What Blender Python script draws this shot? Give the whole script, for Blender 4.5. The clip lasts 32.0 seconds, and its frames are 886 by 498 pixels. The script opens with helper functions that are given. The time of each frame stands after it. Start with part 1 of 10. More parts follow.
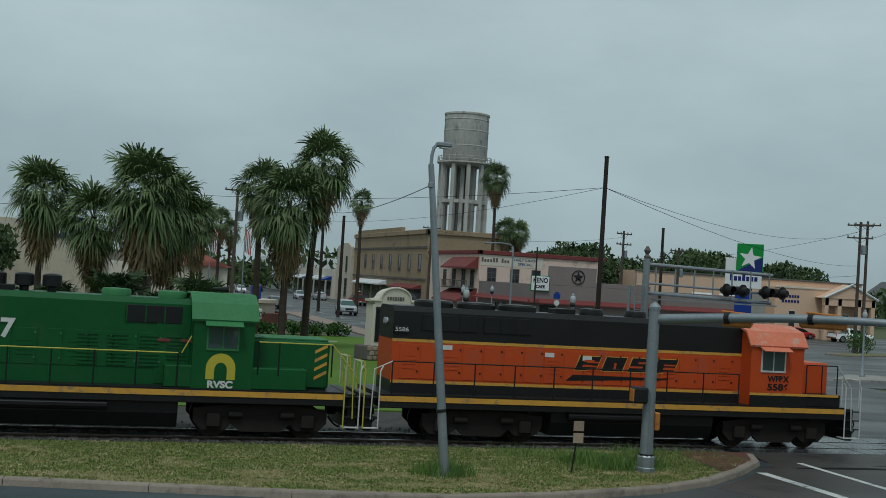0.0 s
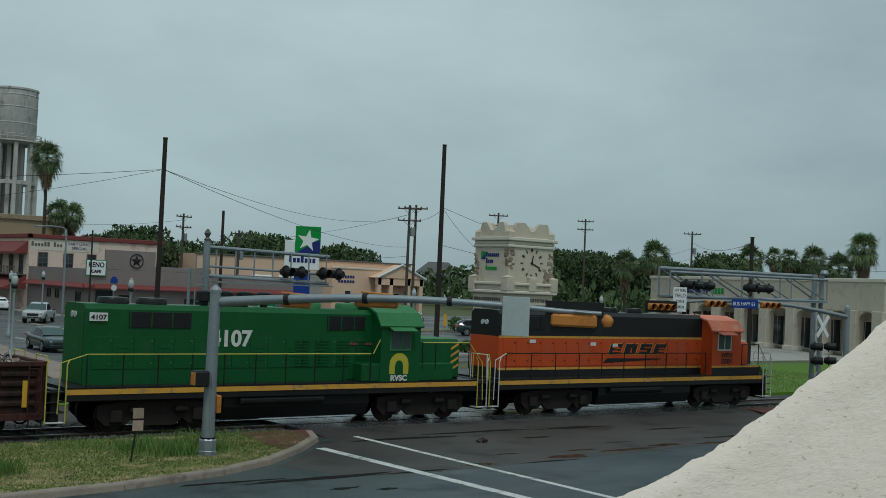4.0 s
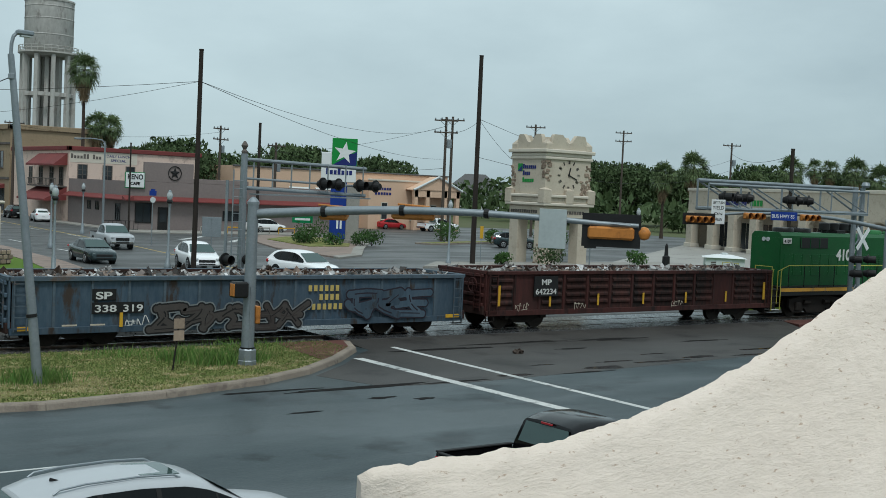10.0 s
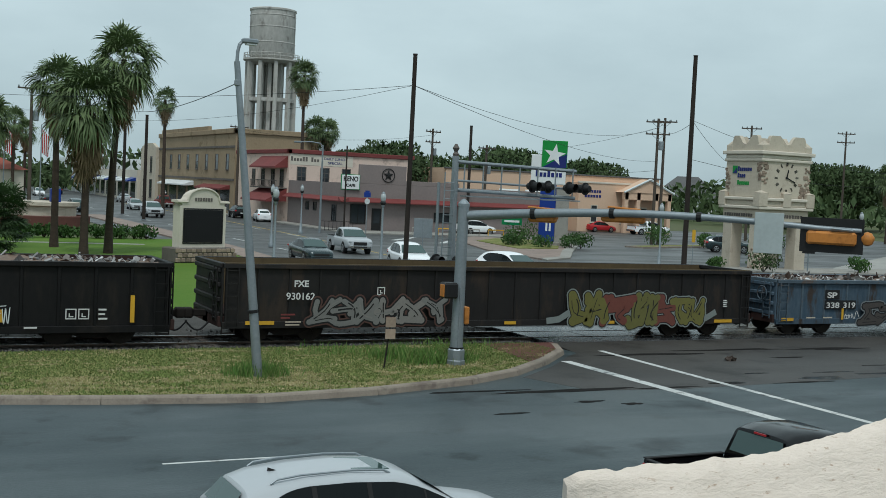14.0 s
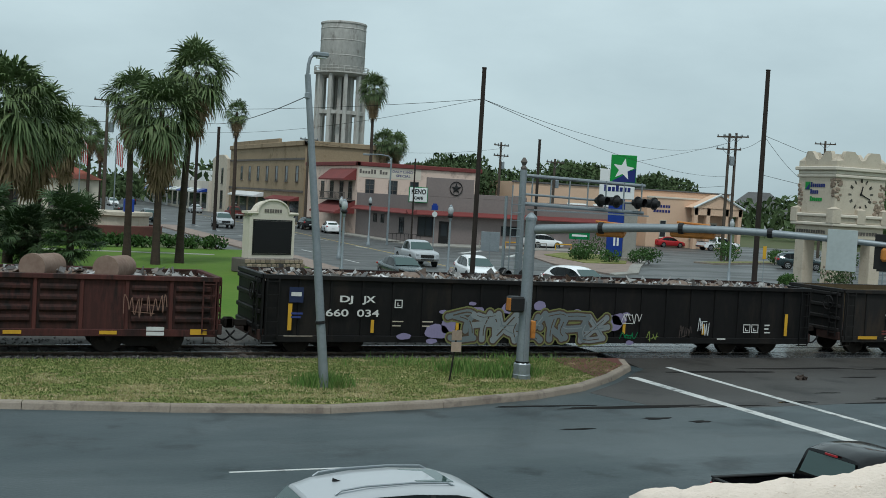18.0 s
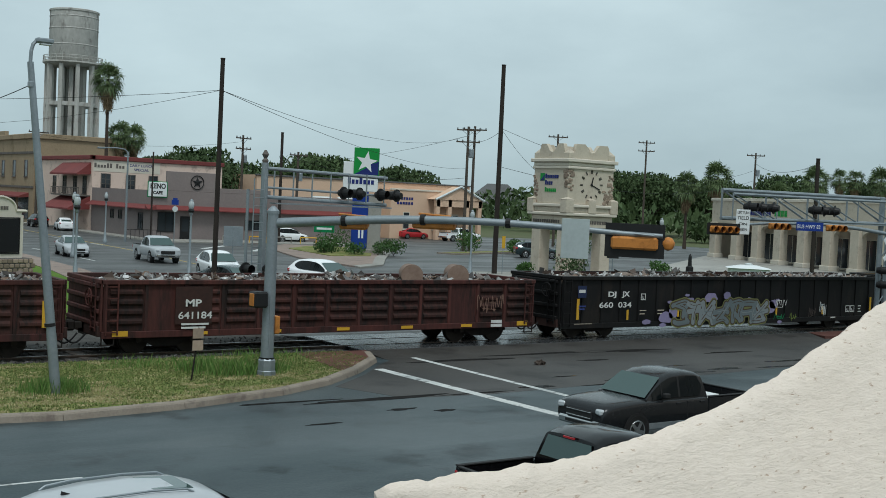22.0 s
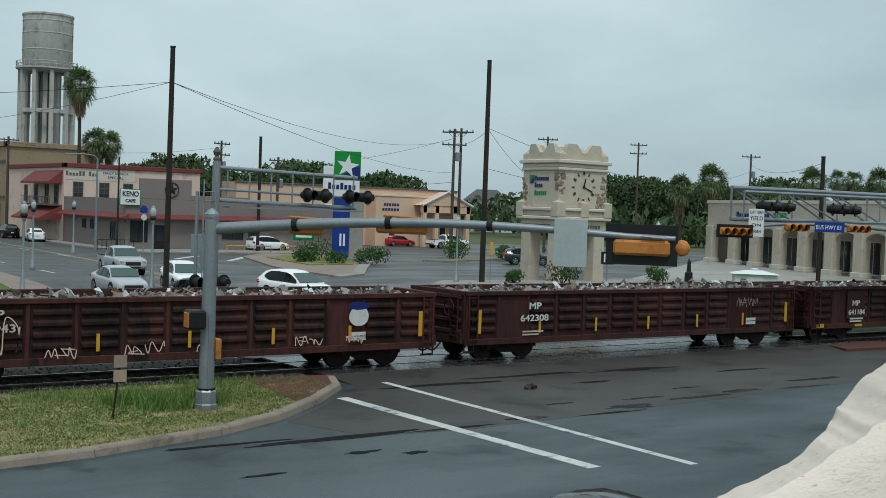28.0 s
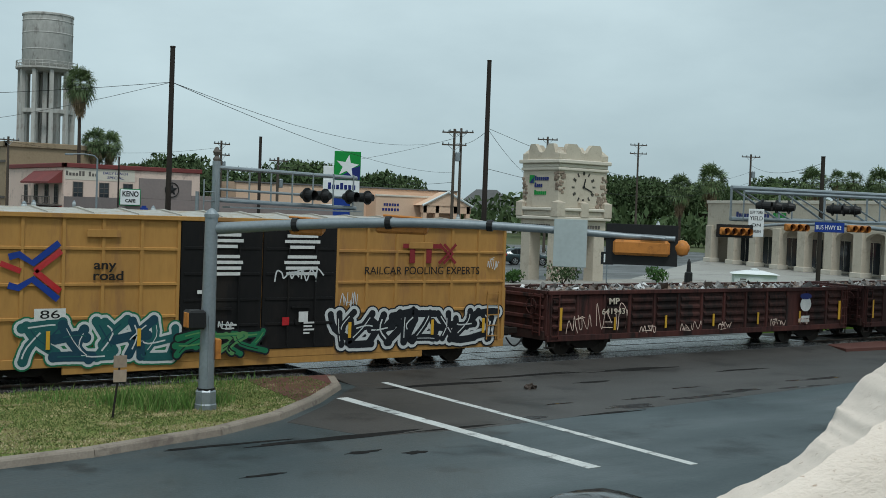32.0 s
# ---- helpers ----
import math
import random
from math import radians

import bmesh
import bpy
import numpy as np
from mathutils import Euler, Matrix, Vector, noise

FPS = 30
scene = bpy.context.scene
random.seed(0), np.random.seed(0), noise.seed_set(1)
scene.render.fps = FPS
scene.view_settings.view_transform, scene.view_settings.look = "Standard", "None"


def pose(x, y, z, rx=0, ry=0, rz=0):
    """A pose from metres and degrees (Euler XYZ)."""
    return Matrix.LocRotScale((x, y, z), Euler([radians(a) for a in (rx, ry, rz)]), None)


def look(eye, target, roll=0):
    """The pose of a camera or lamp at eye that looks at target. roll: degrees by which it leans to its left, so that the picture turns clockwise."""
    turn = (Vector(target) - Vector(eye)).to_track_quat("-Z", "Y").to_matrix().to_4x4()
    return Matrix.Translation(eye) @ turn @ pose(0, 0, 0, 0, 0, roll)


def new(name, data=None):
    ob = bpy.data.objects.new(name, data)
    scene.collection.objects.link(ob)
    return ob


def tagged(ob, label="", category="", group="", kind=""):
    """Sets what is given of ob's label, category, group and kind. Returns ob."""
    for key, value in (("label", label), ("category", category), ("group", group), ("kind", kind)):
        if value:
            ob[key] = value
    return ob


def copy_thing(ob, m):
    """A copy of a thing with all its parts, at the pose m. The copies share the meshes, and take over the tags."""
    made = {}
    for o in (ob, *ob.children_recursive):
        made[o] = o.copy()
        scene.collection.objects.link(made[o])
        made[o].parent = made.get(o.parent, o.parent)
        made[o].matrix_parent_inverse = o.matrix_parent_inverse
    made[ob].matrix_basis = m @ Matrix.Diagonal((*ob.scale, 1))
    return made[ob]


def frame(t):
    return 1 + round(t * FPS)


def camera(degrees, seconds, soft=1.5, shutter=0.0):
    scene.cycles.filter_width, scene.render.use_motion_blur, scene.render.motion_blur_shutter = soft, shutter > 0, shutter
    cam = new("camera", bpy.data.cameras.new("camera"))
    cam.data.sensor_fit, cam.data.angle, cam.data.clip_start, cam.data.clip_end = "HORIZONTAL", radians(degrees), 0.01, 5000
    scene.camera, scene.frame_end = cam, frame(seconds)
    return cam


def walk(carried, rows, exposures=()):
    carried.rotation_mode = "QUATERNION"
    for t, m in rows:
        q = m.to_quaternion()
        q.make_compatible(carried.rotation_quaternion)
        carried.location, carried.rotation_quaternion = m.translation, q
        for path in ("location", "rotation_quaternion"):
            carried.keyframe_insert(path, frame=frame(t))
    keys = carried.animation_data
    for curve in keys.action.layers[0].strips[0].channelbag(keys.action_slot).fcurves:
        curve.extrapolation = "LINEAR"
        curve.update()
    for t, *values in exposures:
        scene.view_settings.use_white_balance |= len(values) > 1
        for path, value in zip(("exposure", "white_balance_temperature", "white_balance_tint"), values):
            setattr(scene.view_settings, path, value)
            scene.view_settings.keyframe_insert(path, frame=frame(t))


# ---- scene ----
cam = camera(40.886, 32.0, soft=0.85)

# seconds, eye x y z, heading, tilt, lean
PATH = [
    (0, 0.000, 0.000, 5.150, 16.953, 1.396, 3.477),
    (0.5, 0.000, 0.000, 5.150, 21.775, 1.584, 3.235),
    (1, 0.000, 0.000, 5.150, 28.976, 1.668, 3.102),
    (1.5, 0.000, 0.000, 5.150, 31.931, 1.817, 2.915),
    (2, 0.000, 0.000, 5.150, 33.572, 1.934, 2.752),
    (2.5, 0.000, 0.000, 5.150, 35.584, 2.014, 2.710),
    (3, 0.000, 0.000, 5.150, 37.122, 2.001, 2.599),
    (3.5, 0.000, 0.000, 5.150, 37.769, 2.004, 2.581),
    (5.5, 0.000, 0.000, 5.150, 38.026, 0.453, 2.551),
    (6, 0.000, 0.000, 5.150, 38.027, 0.463, 2.511),
    (6.5, 0.000, 0.000, 5.150, 38.059, 0.445, 2.540),
    (7, 0.000, 0.000, 5.150, 38.216, 0.431, 2.497),
    (7.5, 0.000, 0.000, 5.150, 38.190, -0.035, 2.538),
    (8, 0.000, 0.000, 5.150, 37.403, -1.236, 2.550),
    (8.5, 0.000, 0.000, 5.150, 37.142, -1.942, 2.561),
    (9, 0.000, 0.000, 5.150, 36.468, -2.476, 2.557),
    (9.5, 0.000, 0.000, 5.150, 36.340, -2.590, 2.560),
    (10, 0.000, 0.000, 5.150, 36.354, -2.636, 2.528),
    (10.5, 0.000, 0.000, 5.150, 36.316, -2.776, 2.557),
    (11, 0.000, 0.000, 5.150, 36.243, -2.771, 2.510),
    (11.5, 0.000, 0.000, 5.150, 36.191, -2.725, 2.533),
    (12, 0.000, 0.000, 5.150, 35.227, -2.703, 2.438),
    (12.5, 0.000, 0.000, 5.150, 33.290, -2.752, 2.506),
    (13, 0.000, 0.000, 5.150, 31.310, -2.776, 2.460),
    (13.5, 0.000, 0.000, 5.150, 29.007, -2.808, 2.529),
    (14, 0.000, 0.000, 5.150, 26.306, -2.985, 2.723),
    (14.5, 0.000, 0.000, 5.150, 24.205, -3.140, 2.945),
    (15, 0.000, 0.000, 5.150, 21.131, -3.112, 2.932),
    (15.5, 0.000, 0.000, 5.150, 18.318, -2.932, 2.879),
    (17.5, 0.000, 0.000, 5.150, 21.597, -2.590, 3.264),
    (18, 0.000, 0.000, 5.150, 23.049, -2.513, 3.227),
    (18.5, 0.000, 0.000, 5.150, 24.108, -2.521, 3.271),
    (19, 0.000, 0.000, 5.150, 25.454, -2.494, 3.036),
    (19.5, 0.000, 0.000, 5.150, 27.185, -2.544, 3.054),
    (20, 0.000, 0.000, 5.150, 29.173, -2.454, 3.020),
    (20.5, 0.000, 0.000, 5.150, 30.850, -2.382, 2.958),
    (21, 0.000, 0.000, 5.150, 32.206, -2.347, 2.929),
    (21.5, 0.000, 0.000, 5.150, 34.335, -2.255, 2.818),
    (22, 0.222, 0.259, 5.139, 35.268, -2.214, 2.620),
    (22.5, 0.747, 0.873, 5.114, 35.814, -2.261, 2.583),
    (23, 2.321, 2.713, 5.039, 35.462, -2.279, 2.425),
    (23.5, 3.572, 4.175, 4.979, 35.144, -2.189, 2.168),
    (24, 3.550, 4.150, 4.980, 35.680, -1.920, 2.131),
    (24.5, 3.560, 4.162, 4.980, 35.690, -1.853, 2.015),
    (32, 3.560, 4.162, 4.980, 35.700, -1.850, 2.015),
]


def gaze(x, y, z, heading, tilt, lean):
    a, b = radians(heading), radians(tilt)
    ahead = Vector((math.sin(a) * math.cos(b), math.cos(a) * math.cos(b), math.sin(b)))
    return look((x, y, z), Vector((x, y, z)) + ahead, lean)


walk(cam, [(t, gaze(*r)) for t, *r in PATH],
     [(0, -0.46, 6000, 4), (1.5, -0.47, 5950, 1), (3.5, -0.45, 5950, 1), (5.5, -0.28, 6000, 4), (7, -0.22, 6000, 6), (8.5, 0.03, 6050, 6), (32, 0.03, 6050, 6)])

# ---- light: a bright overcast sky ----
world = bpy.data.worlds.new("overcast")
scene.world = world
world.use_nodes = True
wn, wl = world.node_tree.nodes, world.node_tree.links
wn.clear()
w_out, w_bg = wn.new("ShaderNodeOutputWorld"), wn.new("ShaderNodeBackground")
w_sky = wn.new("ShaderNodeTexSky")
w_sky.sky_type, w_sky.sun_disc = "NISHITA", False
w_sky.sun_elevation, w_sky.sun_rotation = radians(60), radians(208)
w_tc, w_map = wn.new("ShaderNodeTexCoord"), wn.new("ShaderNodeMapping")
w_map.inputs["Scale"].default_value = (1, 1, 2.6)
w_n1, w_n2 = wn.new("ShaderNodeTexNoise"), wn.new("ShaderNodeTexNoise")
w_n1.inputs["Scale"].default_value, w_n1.inputs["Detail"].default_value, w_n1.inputs["Roughness"].default_value = 3.0, 7, 0.55
w_n2.inputs["Scale"].default_value, w_n2.inputs["Detail"].default_value = 0.9, 2
w_sep, w_ramp, w_grad = wn.new("ShaderNodeSeparateXYZ"), wn.new("ShaderNodeValToRGB"), wn.new("ShaderNodeValToRGB")
w_ramp.color_ramp.elements[0].position, w_ramp.color_ramp.elements[1].position = 0.36, 0.66
w_ramp.color_ramp.elements[0].color, w_ramp.color_ramp.elements[1].color = (0.78, 0.80, 0.815, 1), (1.24, 1.22, 1.2, 1)
w_grad.color_ramp.elements[0].position, w_grad.color_ramp.elements[1].position = 0.0, 0.32
w_grad.color_ramp.elements[0].color, w_grad.color_ramp.elements[1].color = (0.42, 0.51, 0.53, 1), (0.62, 0.71, 0.71, 1)
w_add, w_mul, w_mix = wn.new("ShaderNodeMix"), wn.new("ShaderNodeMix"), wn.new("ShaderNodeMix")
for w_m in (w_add, w_mul, w_mix):
    w_m.data_type = "RGBA"
w_add.inputs[0].default_value, w_mul.inputs[0].default_value, w_mix.inputs[0].default_value = 0.5, 1.0, 0.93
w_mul.blend_type = "MULTIPLY"
wl.new(w_tc.outputs["Generated"], w_map.inputs["Vector"])
wl.new(w_map.outputs["Vector"], w_n1.inputs["Vector"])
wl.new(w_map.outputs["Vector"], w_n2.inputs["Vector"])
wl.new(w_n1.outputs["Fac"], w_add.inputs[6])
wl.new(w_n2.outputs["Fac"], w_add.inputs[7])
wl.new(w_add.outputs[2], w_ramp.inputs["Fac"])
wl.new(w_tc.outputs["Generated"], w_sep.inputs["Vector"])
wl.new(w_sep.outputs["Z"], w_grad.inputs["Fac"])
wl.new(w_grad.outputs["Color"], w_mul.inputs[6])
wl.new(w_ramp.outputs["Color"], w_mul.inputs[7])
w_dim = wn.new("ShaderNodeMix")
w_dim.data_type, w_dim.blend_type = "RGBA", "MULTIPLY"
w_dim.inputs[0].default_value, w_dim.inputs[7].default_value = 1.0, (0.1, 0.1, 0.1, 1)
wl.new(w_sky.outputs["Color"], w_dim.inputs[6])
wl.new(w_dim.outputs[2], w_mix.inputs[6])
wl.new(w_mul.outputs[2], w_mix.inputs[7])
wl.new(w_mix.outputs[2], w_bg.inputs["Color"])
w_bg.inputs["Strength"].default_value = 1.0
wl.new(w_bg.outputs["Background"], w_out.inputs["Surface"])

sun_data = bpy.data.lights.new("sun", "SUN")
sun_data.energy, sun_data.angle, sun_data.color = 1.6, radians(12), (1.0, 0.965, 0.91)
sun = new("sun", sun_data)
sun.matrix_world = look((-28, -52, 105), (0, 0, 0))
scene.view_settings.exposure = 0.0


# ---- tools ----
class Mesh:
    """Collects corners and faces of one mesh."""

    def __init__(self):
        self.v, self.f, self.m, self.slot = [], [], [], 0

    def face(self, *pts):
        n = len(self.v)
        self.v += [tuple(p) for p in pts]
        self.f.append(tuple(range(n, n + len(pts))))
        self.m.append(self.slot)
        return self

    def add(self, verts, faces):
        n = len(self.v)
        self.v += [tuple(p) for p in verts]
        self.f += [tuple(n + i for i in q) for q in faces]
        self.m += [self.slot] * len(faces)
        return self

    def box(self, x0, x1, y0, y1, z0, z1, bevel=0.0, m=None):
        c, h = Vector(((x0 + x1) / 2, (y0 + y1) / 2, (z0 + z1) / 2)), Vector((abs(x1 - x0) / 2, abs(y1 - y0) / 2, abs(z1 - z0) / 2))
        b = min(bevel, *(0.49 * k for k in h)) if bevel else 0
        if not b:
            vs = [c + Vector((sx * h.x, sy * h.y, sz * h.z)) for sx in (-1, 1) for sy in (-1, 1) for sz in (-1, 1)]
            fs = [(0, 1, 3, 2), (4, 6, 7, 5), (0, 4, 5, 1), (2, 3, 7, 6), (0, 2, 6, 4), (1, 5, 7, 3)]
        else:
            vs, idx = [], {}
            for sx in (-1, 1):
                for sy in (-1, 1):
                    for sz in (-1, 1):
                        for a in range(3):
                            d = [b, b, b]
                            d[a] = 0
                            idx[sx, sy, sz, a] = len(vs)
                            vs.append(c + Vector((sx * (h.x - d[0]), sy * (h.y - d[1]), sz * (h.z - d[2]))))
            fs = []
            for a in range(3):
                u, w = (a + 1) % 3, (a + 2) % 3
                for s in (-1, 1):
                    q = []
                    for su, sw in ((-1, -1), (1, -1), (1, 1), (-1, 1)):
                        k = [0, 0, 0]
                        k[a], k[u], k[w] = s, su, sw
                        q.append(idx[(*k, a)])
                    fs.append(tuple(q if s > 0 else q[::-1]))
                for su in (-1, 1):
                    for sw in (-1, 1):
                        k0, k1 = [0, 0, 0], [0, 0, 0]
                        k0[a], k0[u], k0[w] = -1, su, sw
                        k1[a], k1[u], k1[w] = 1, su, sw
                        q = [idx[(*k0, u)], idx[(*k1, u)], idx[(*k1, w)], idx[(*k0, w)]]
                        fs.append(tuple(q if su * sw > 0 else q[::-1]))
            for k in ((sx, sy, sz) for sx in (-1, 1) for sy in (-1, 1) for sz in (-1, 1)):
                q = [idx[(*k, a)] for a in range(3)]
                fs.append(tuple(q if k[0] * k[1] * k[2] > 0 else q[::-1]))
        if m is not None:
            vs = [m @ p for p in vs]
        return self.add(vs, fs)

    def tube(self, p, q, r0, r1=None, n=10, caps=True):
        p, q = Vector(p), Vector(q)
        r1 = r0 if r1 is None else r1
        d = (q - p).normalized()
        a = d.orthogonal().normalized()
        b = d.cross(a)
        ring = [a * math.cos(2 * math.pi * i / n) + b * math.sin(2 * math.pi * i / n) for i in range(n)]
        vs = [p + k * r0 for k in ring] + [q + k * r1 for k in ring]
        fs = [(i, (i + 1) % n, n + (i + 1) % n, n + i) for i in range(n)]
        if caps:
            fs += [tuple(range(n - 1, -1, -1)), tuple(range(n, 2 * n))]
        return self.add(vs, fs)

    def pipe(self, pts, r, n=8):
        pts = [Vector(p) for p in pts]
        vs, a = [], None
        for i, p in enumerate(pts):
            d = (pts[min(i + 1, len(pts) - 1)] - pts[max(i - 1, 0)]).normalized()
            if d.length < 0.5:
                d = (pts[1] - pts[0]).normalized()
            a = d.orthogonal().normalized() if a is None else (a - d * a.dot(d)).normalized()
            b = d.cross(a)
            vs += [p + (a * math.cos(2 * math.pi * j / n) + b * math.sin(2 * math.pi * j / n)) * r for j in range(n)]
        k = len(pts) - 1
        fs = [(i * n + j, i * n + (j + 1) % n, (i + 1) * n + (j + 1) % n, (i + 1) * n + j) for i in range(k) for j in range(n)]
        return self.add(vs, fs + [tuple(range(n - 1, -1, -1)), tuple(k * n + j for j in range(n))])

    def lathe(self, prof, x=0, y=0, n=16):
        """prof: radius and height, from below upwards."""
        k = len(prof)
        vs = [(x + r * math.cos(2 * math.pi * i / n), y + r * math.sin(2 * math.pi * i / n), z) for r, z in prof for i in range(n)]
        fs = [(j * n + i, j * n + (i + 1) % n, (j + 1) * n + (i + 1) % n, (j + 1) * n + i) for j in range(k - 1) for i in range(n)]
        fs += [tuple(range(n - 1, -1, -1)), tuple((k - 1) * n + i for i in range(n))]
        return self.add(vs, fs)

    def prism(self, poly, axis, a, b):
        """poly: outline in the two other axes (x,z for y; y,z for x; x,y for z), drawn out from a to b."""
        def at(u, w, t):
            return {"x": (t, u, w), "y": (u, t, w), "z": (u, w, t)}[axis]
        n = len(poly)
        area = sum(poly[i][0] * poly[(i + 1) % n][1] - poly[(i + 1) % n][0] * poly[i][1] for i in range(n))
        if (area > 0) == (axis == "y"):
            poly = poly[::-1]
        if a > b:
            a, b = b, a
        vs = [at(u, w, a) for u, w in poly] + [at(u, w, b) for u, w in poly]
        fs = [tuple(range(n - 1, -1, -1)), tuple(range(n, 2 * n))] + [(i, (i + 1) % n, n + (i + 1) % n, n + i) for i in range(n)]
        return self.add(vs, fs)

    def data(self, name, mat, smooth=False):
        me = bpy.data.meshes.new(name)
        me.from_pydata(self.v, [], self.f)
        for k in (mat if isinstance(mat, (list, tuple)) else [mat]):
            me.materials.append(k)
        if any(self.m):
            me.polygons.foreach_set("material_index", self.m)
        if smooth:
            me.polygons.foreach_set("use_smooth", [True] * len(me.polygons))
            me.set_sharp_from_angle(angle=radians(38))
        me.update()
        return me


def part(name, mesh, mat, parent, label="", smooth=False, at=None):
    """One mesh object under a thing or under a part of it."""
    ob = new(name, mesh if isinstance(mesh, bpy.types.Mesh) else mesh.data(name, mat, smooth))
    ob.parent = parent
    if at is not None:
        ob.matrix_basis = at
    if label:
        ob["label"] = label
    return ob


def thing(name, label, category, at=None, group="", kind=""):
    """An Empty at a thing's base, to carry its parts."""
    ob = tagged(new(name), label, category, group, kind)
    ob.empty_display_size = 0.2
    if at is not None:
        ob.matrix_basis = at
    return ob


def single(name, mesh, mat, label, category="", group="", kind="", smooth=False, at=None):
    ob = tagged(new(name, mesh.data(name, mat, smooth)), label, category, group, kind)
    if at is not None:
        ob.matrix_basis = at
    return ob


def lettering(name, text, size, mat, parent, at, label="", width=None, bold=0.0):
    """Text in the built-in font, turned into a mesh. Its baseline's middle is at the pose."""
    cu = bpy.data.curves.new(name, "FONT")
    cu.body, cu.size, cu.align_x, cu.extrude, cu.offset = text, size, "CENTER", 0.004, bold
    tmp = bpy.data.objects.new(name, cu)
    me = bpy.data.meshes.new_from_object(tmp)
    bpy.data.objects.remove(tmp)
    me.materials.clear()
    me.materials.append(mat)
    if width:
        xs = [p.co.x for p in me.vertices]
        k = width / (max(xs) - min(xs))
        for p in me.vertices:
            p.co.x *= k
    return part(name, me, mat, parent, label, at=at)


# ---- materials ----
def shade(name, c, c2=None, rough=0.7, metal=0.0, big=0.6, fine=14.0, bump=0.15, mix=0.5, streak=None, spec=0.22, wear=None, coat=0.0, vary=0.0):
    """A worn painted or mineral surface: two colours mixed by coarse and fine noise, with relief. streak: noise stretched along z. wear: third colour in patches."""
    m = bpy.data.materials.new(name)
    m.use_nodes = True
    t = m.node_tree
    n, l = t.nodes, t.links
    p = n["Principled BSDF"]
    p.inputs["Metallic"].default_value = metal
    p.inputs["Specular IOR Level"].default_value = spec
    p.inputs["Coat Weight"].default_value = coat
    c2 = c2 or tuple(k * 0.8 for k in c)
    tc, mp = n.new("ShaderNodeTexCoord"), n.new("ShaderNodeMapping")
    l.new(tc.outputs["Object"], mp.inputs["Vector"])
    if streak:
        mp.inputs["Scale"].default_value = (1, 1, streak)
    n1, n2 = n.new("ShaderNodeTexNoise"), n.new("ShaderNodeTexNoise")
    for k, s, d in ((n1, big, 4), (n2, fine, 6)):
        k.inputs["Scale"].default_value, k.inputs["Detail"].default_value, k.inputs["Roughness"].default_value = s, d, 0.6
        l.new(mp.outputs["Vector"], k.inputs["Vector"])
    a = n.new("ShaderNodeMath")
    a.operation = "MULTIPLY_ADD"
    a.inputs[1].default_value, a.inputs[2].default_value = 0.55, 0.0
    l.new(n1.outputs["Fac"], a.inputs[0])
    b = n.new("ShaderNodeMath")
    b.operation = "MULTIPLY_ADD"
    b.inputs[1].default_value = 0.45
    l.new(n2.outputs["Fac"], b.inputs[0])
    l.new(a.outputs[0], b.inputs[2])
    r = n.new("ShaderNodeMapRange")
    r.inputs["From Min"].default_value, r.inputs["From Max"].default_value = 0.5 - 0.25 * (1 - mix) - 0.05, 0.5 + 0.25 * (1 - mix) + 0.05
    l.new(b.outputs[0], r.inputs["Value"])
    x = n.new("ShaderNodeMix")
    x.data_type = "RGBA"
    x.inputs[6].default_value, x.inputs[7].default_value = (*c, 1), (*c2, 1)
    l.new(r.outputs["Result"], x.inputs[0])
    out = x.outputs[2]
    if wear:
        n3, r3, x3 = n.new("ShaderNodeTexNoise"), n.new("ShaderNodeMapRange"), n.new("ShaderNodeMix")
        n3.inputs["Scale"].default_value, n3.inputs["Detail"].default_value, n3.inputs["Roughness"].default_value = big * 2.2, 8, 0.68
        r3.inputs["From Min"].default_value, r3.inputs["From Max"].default_value = 0.54, 0.64
        x3.data_type = "RGBA"
        x3.inputs[7].default_value = (*wear, 1)
        l.new(mp.outputs["Vector"], n3.inputs["Vector"])
        l.new(n3.outputs["Fac"], r3.inputs["Value"])
        l.new(r3.outputs["Result"], x3.inputs[0])
        l.new(out, x3.inputs[6])
        out = x3.outputs[2]
    if vary:
        oi, hs, mr = n.new("ShaderNodeObjectInfo"), n.new("ShaderNodeHueSaturation"), n.new("ShaderNodeMapRange")
        mr.inputs["To Min"].default_value, mr.inputs["To Max"].default_value = 1 - vary, 1 + vary
        l.new(oi.outputs["Random"], mr.inputs["Value"])
        l.new(mr.outputs["Result"], hs.inputs["Value"])
        sh = n.new("ShaderNodeMath")
        sh.operation = "MULTIPLY"
        sh.inputs[1].default_value = 40
        l.new(oi.outputs["Random"], sh.inputs[0])
        l.new(sh.outputs[0], mp.inputs["Location"])
        l.new(out, hs.inputs["Color"])
        out = hs.outputs["Color"]
    l.new(out, p.inputs["Base Color"])
    rr = n.new("ShaderNodeMapRange")
    rr.inputs["To Min"].default_value, rr.inputs["To Max"].default_value = max(0.03, rough - 0.1), min(1, rough + 0.1)
    l.new(n2.outputs["Fac"], rr.inputs["Value"])
    l.new(rr.outputs["Result"], p.inputs["Roughness"])
    if bump:
        k = n.new("ShaderNodeBump")
        k.inputs["Strength"].default_value, k.inputs["Distance"].default_value = bump, 0.02
        l.new(n2.outputs["Fac"], k.inputs["Height"])
        l.new(k.outputs["Normal"], p.inputs["Normal"])
    return m


def glass_mat(name, tint=(0.02, 0.03, 0.03), rough=0.03, spec=0.45):
    m = bpy.data.materials.new(name)
    m.use_nodes = True
    p = m.node_tree.nodes["Principled BSDF"]
    p.inputs["Base Color"].default_value = (*tint, 1)
    p.inputs["Roughness"].default_value = rough
    p.inputs["Specular IOR Level"].default_value = spec
    return m


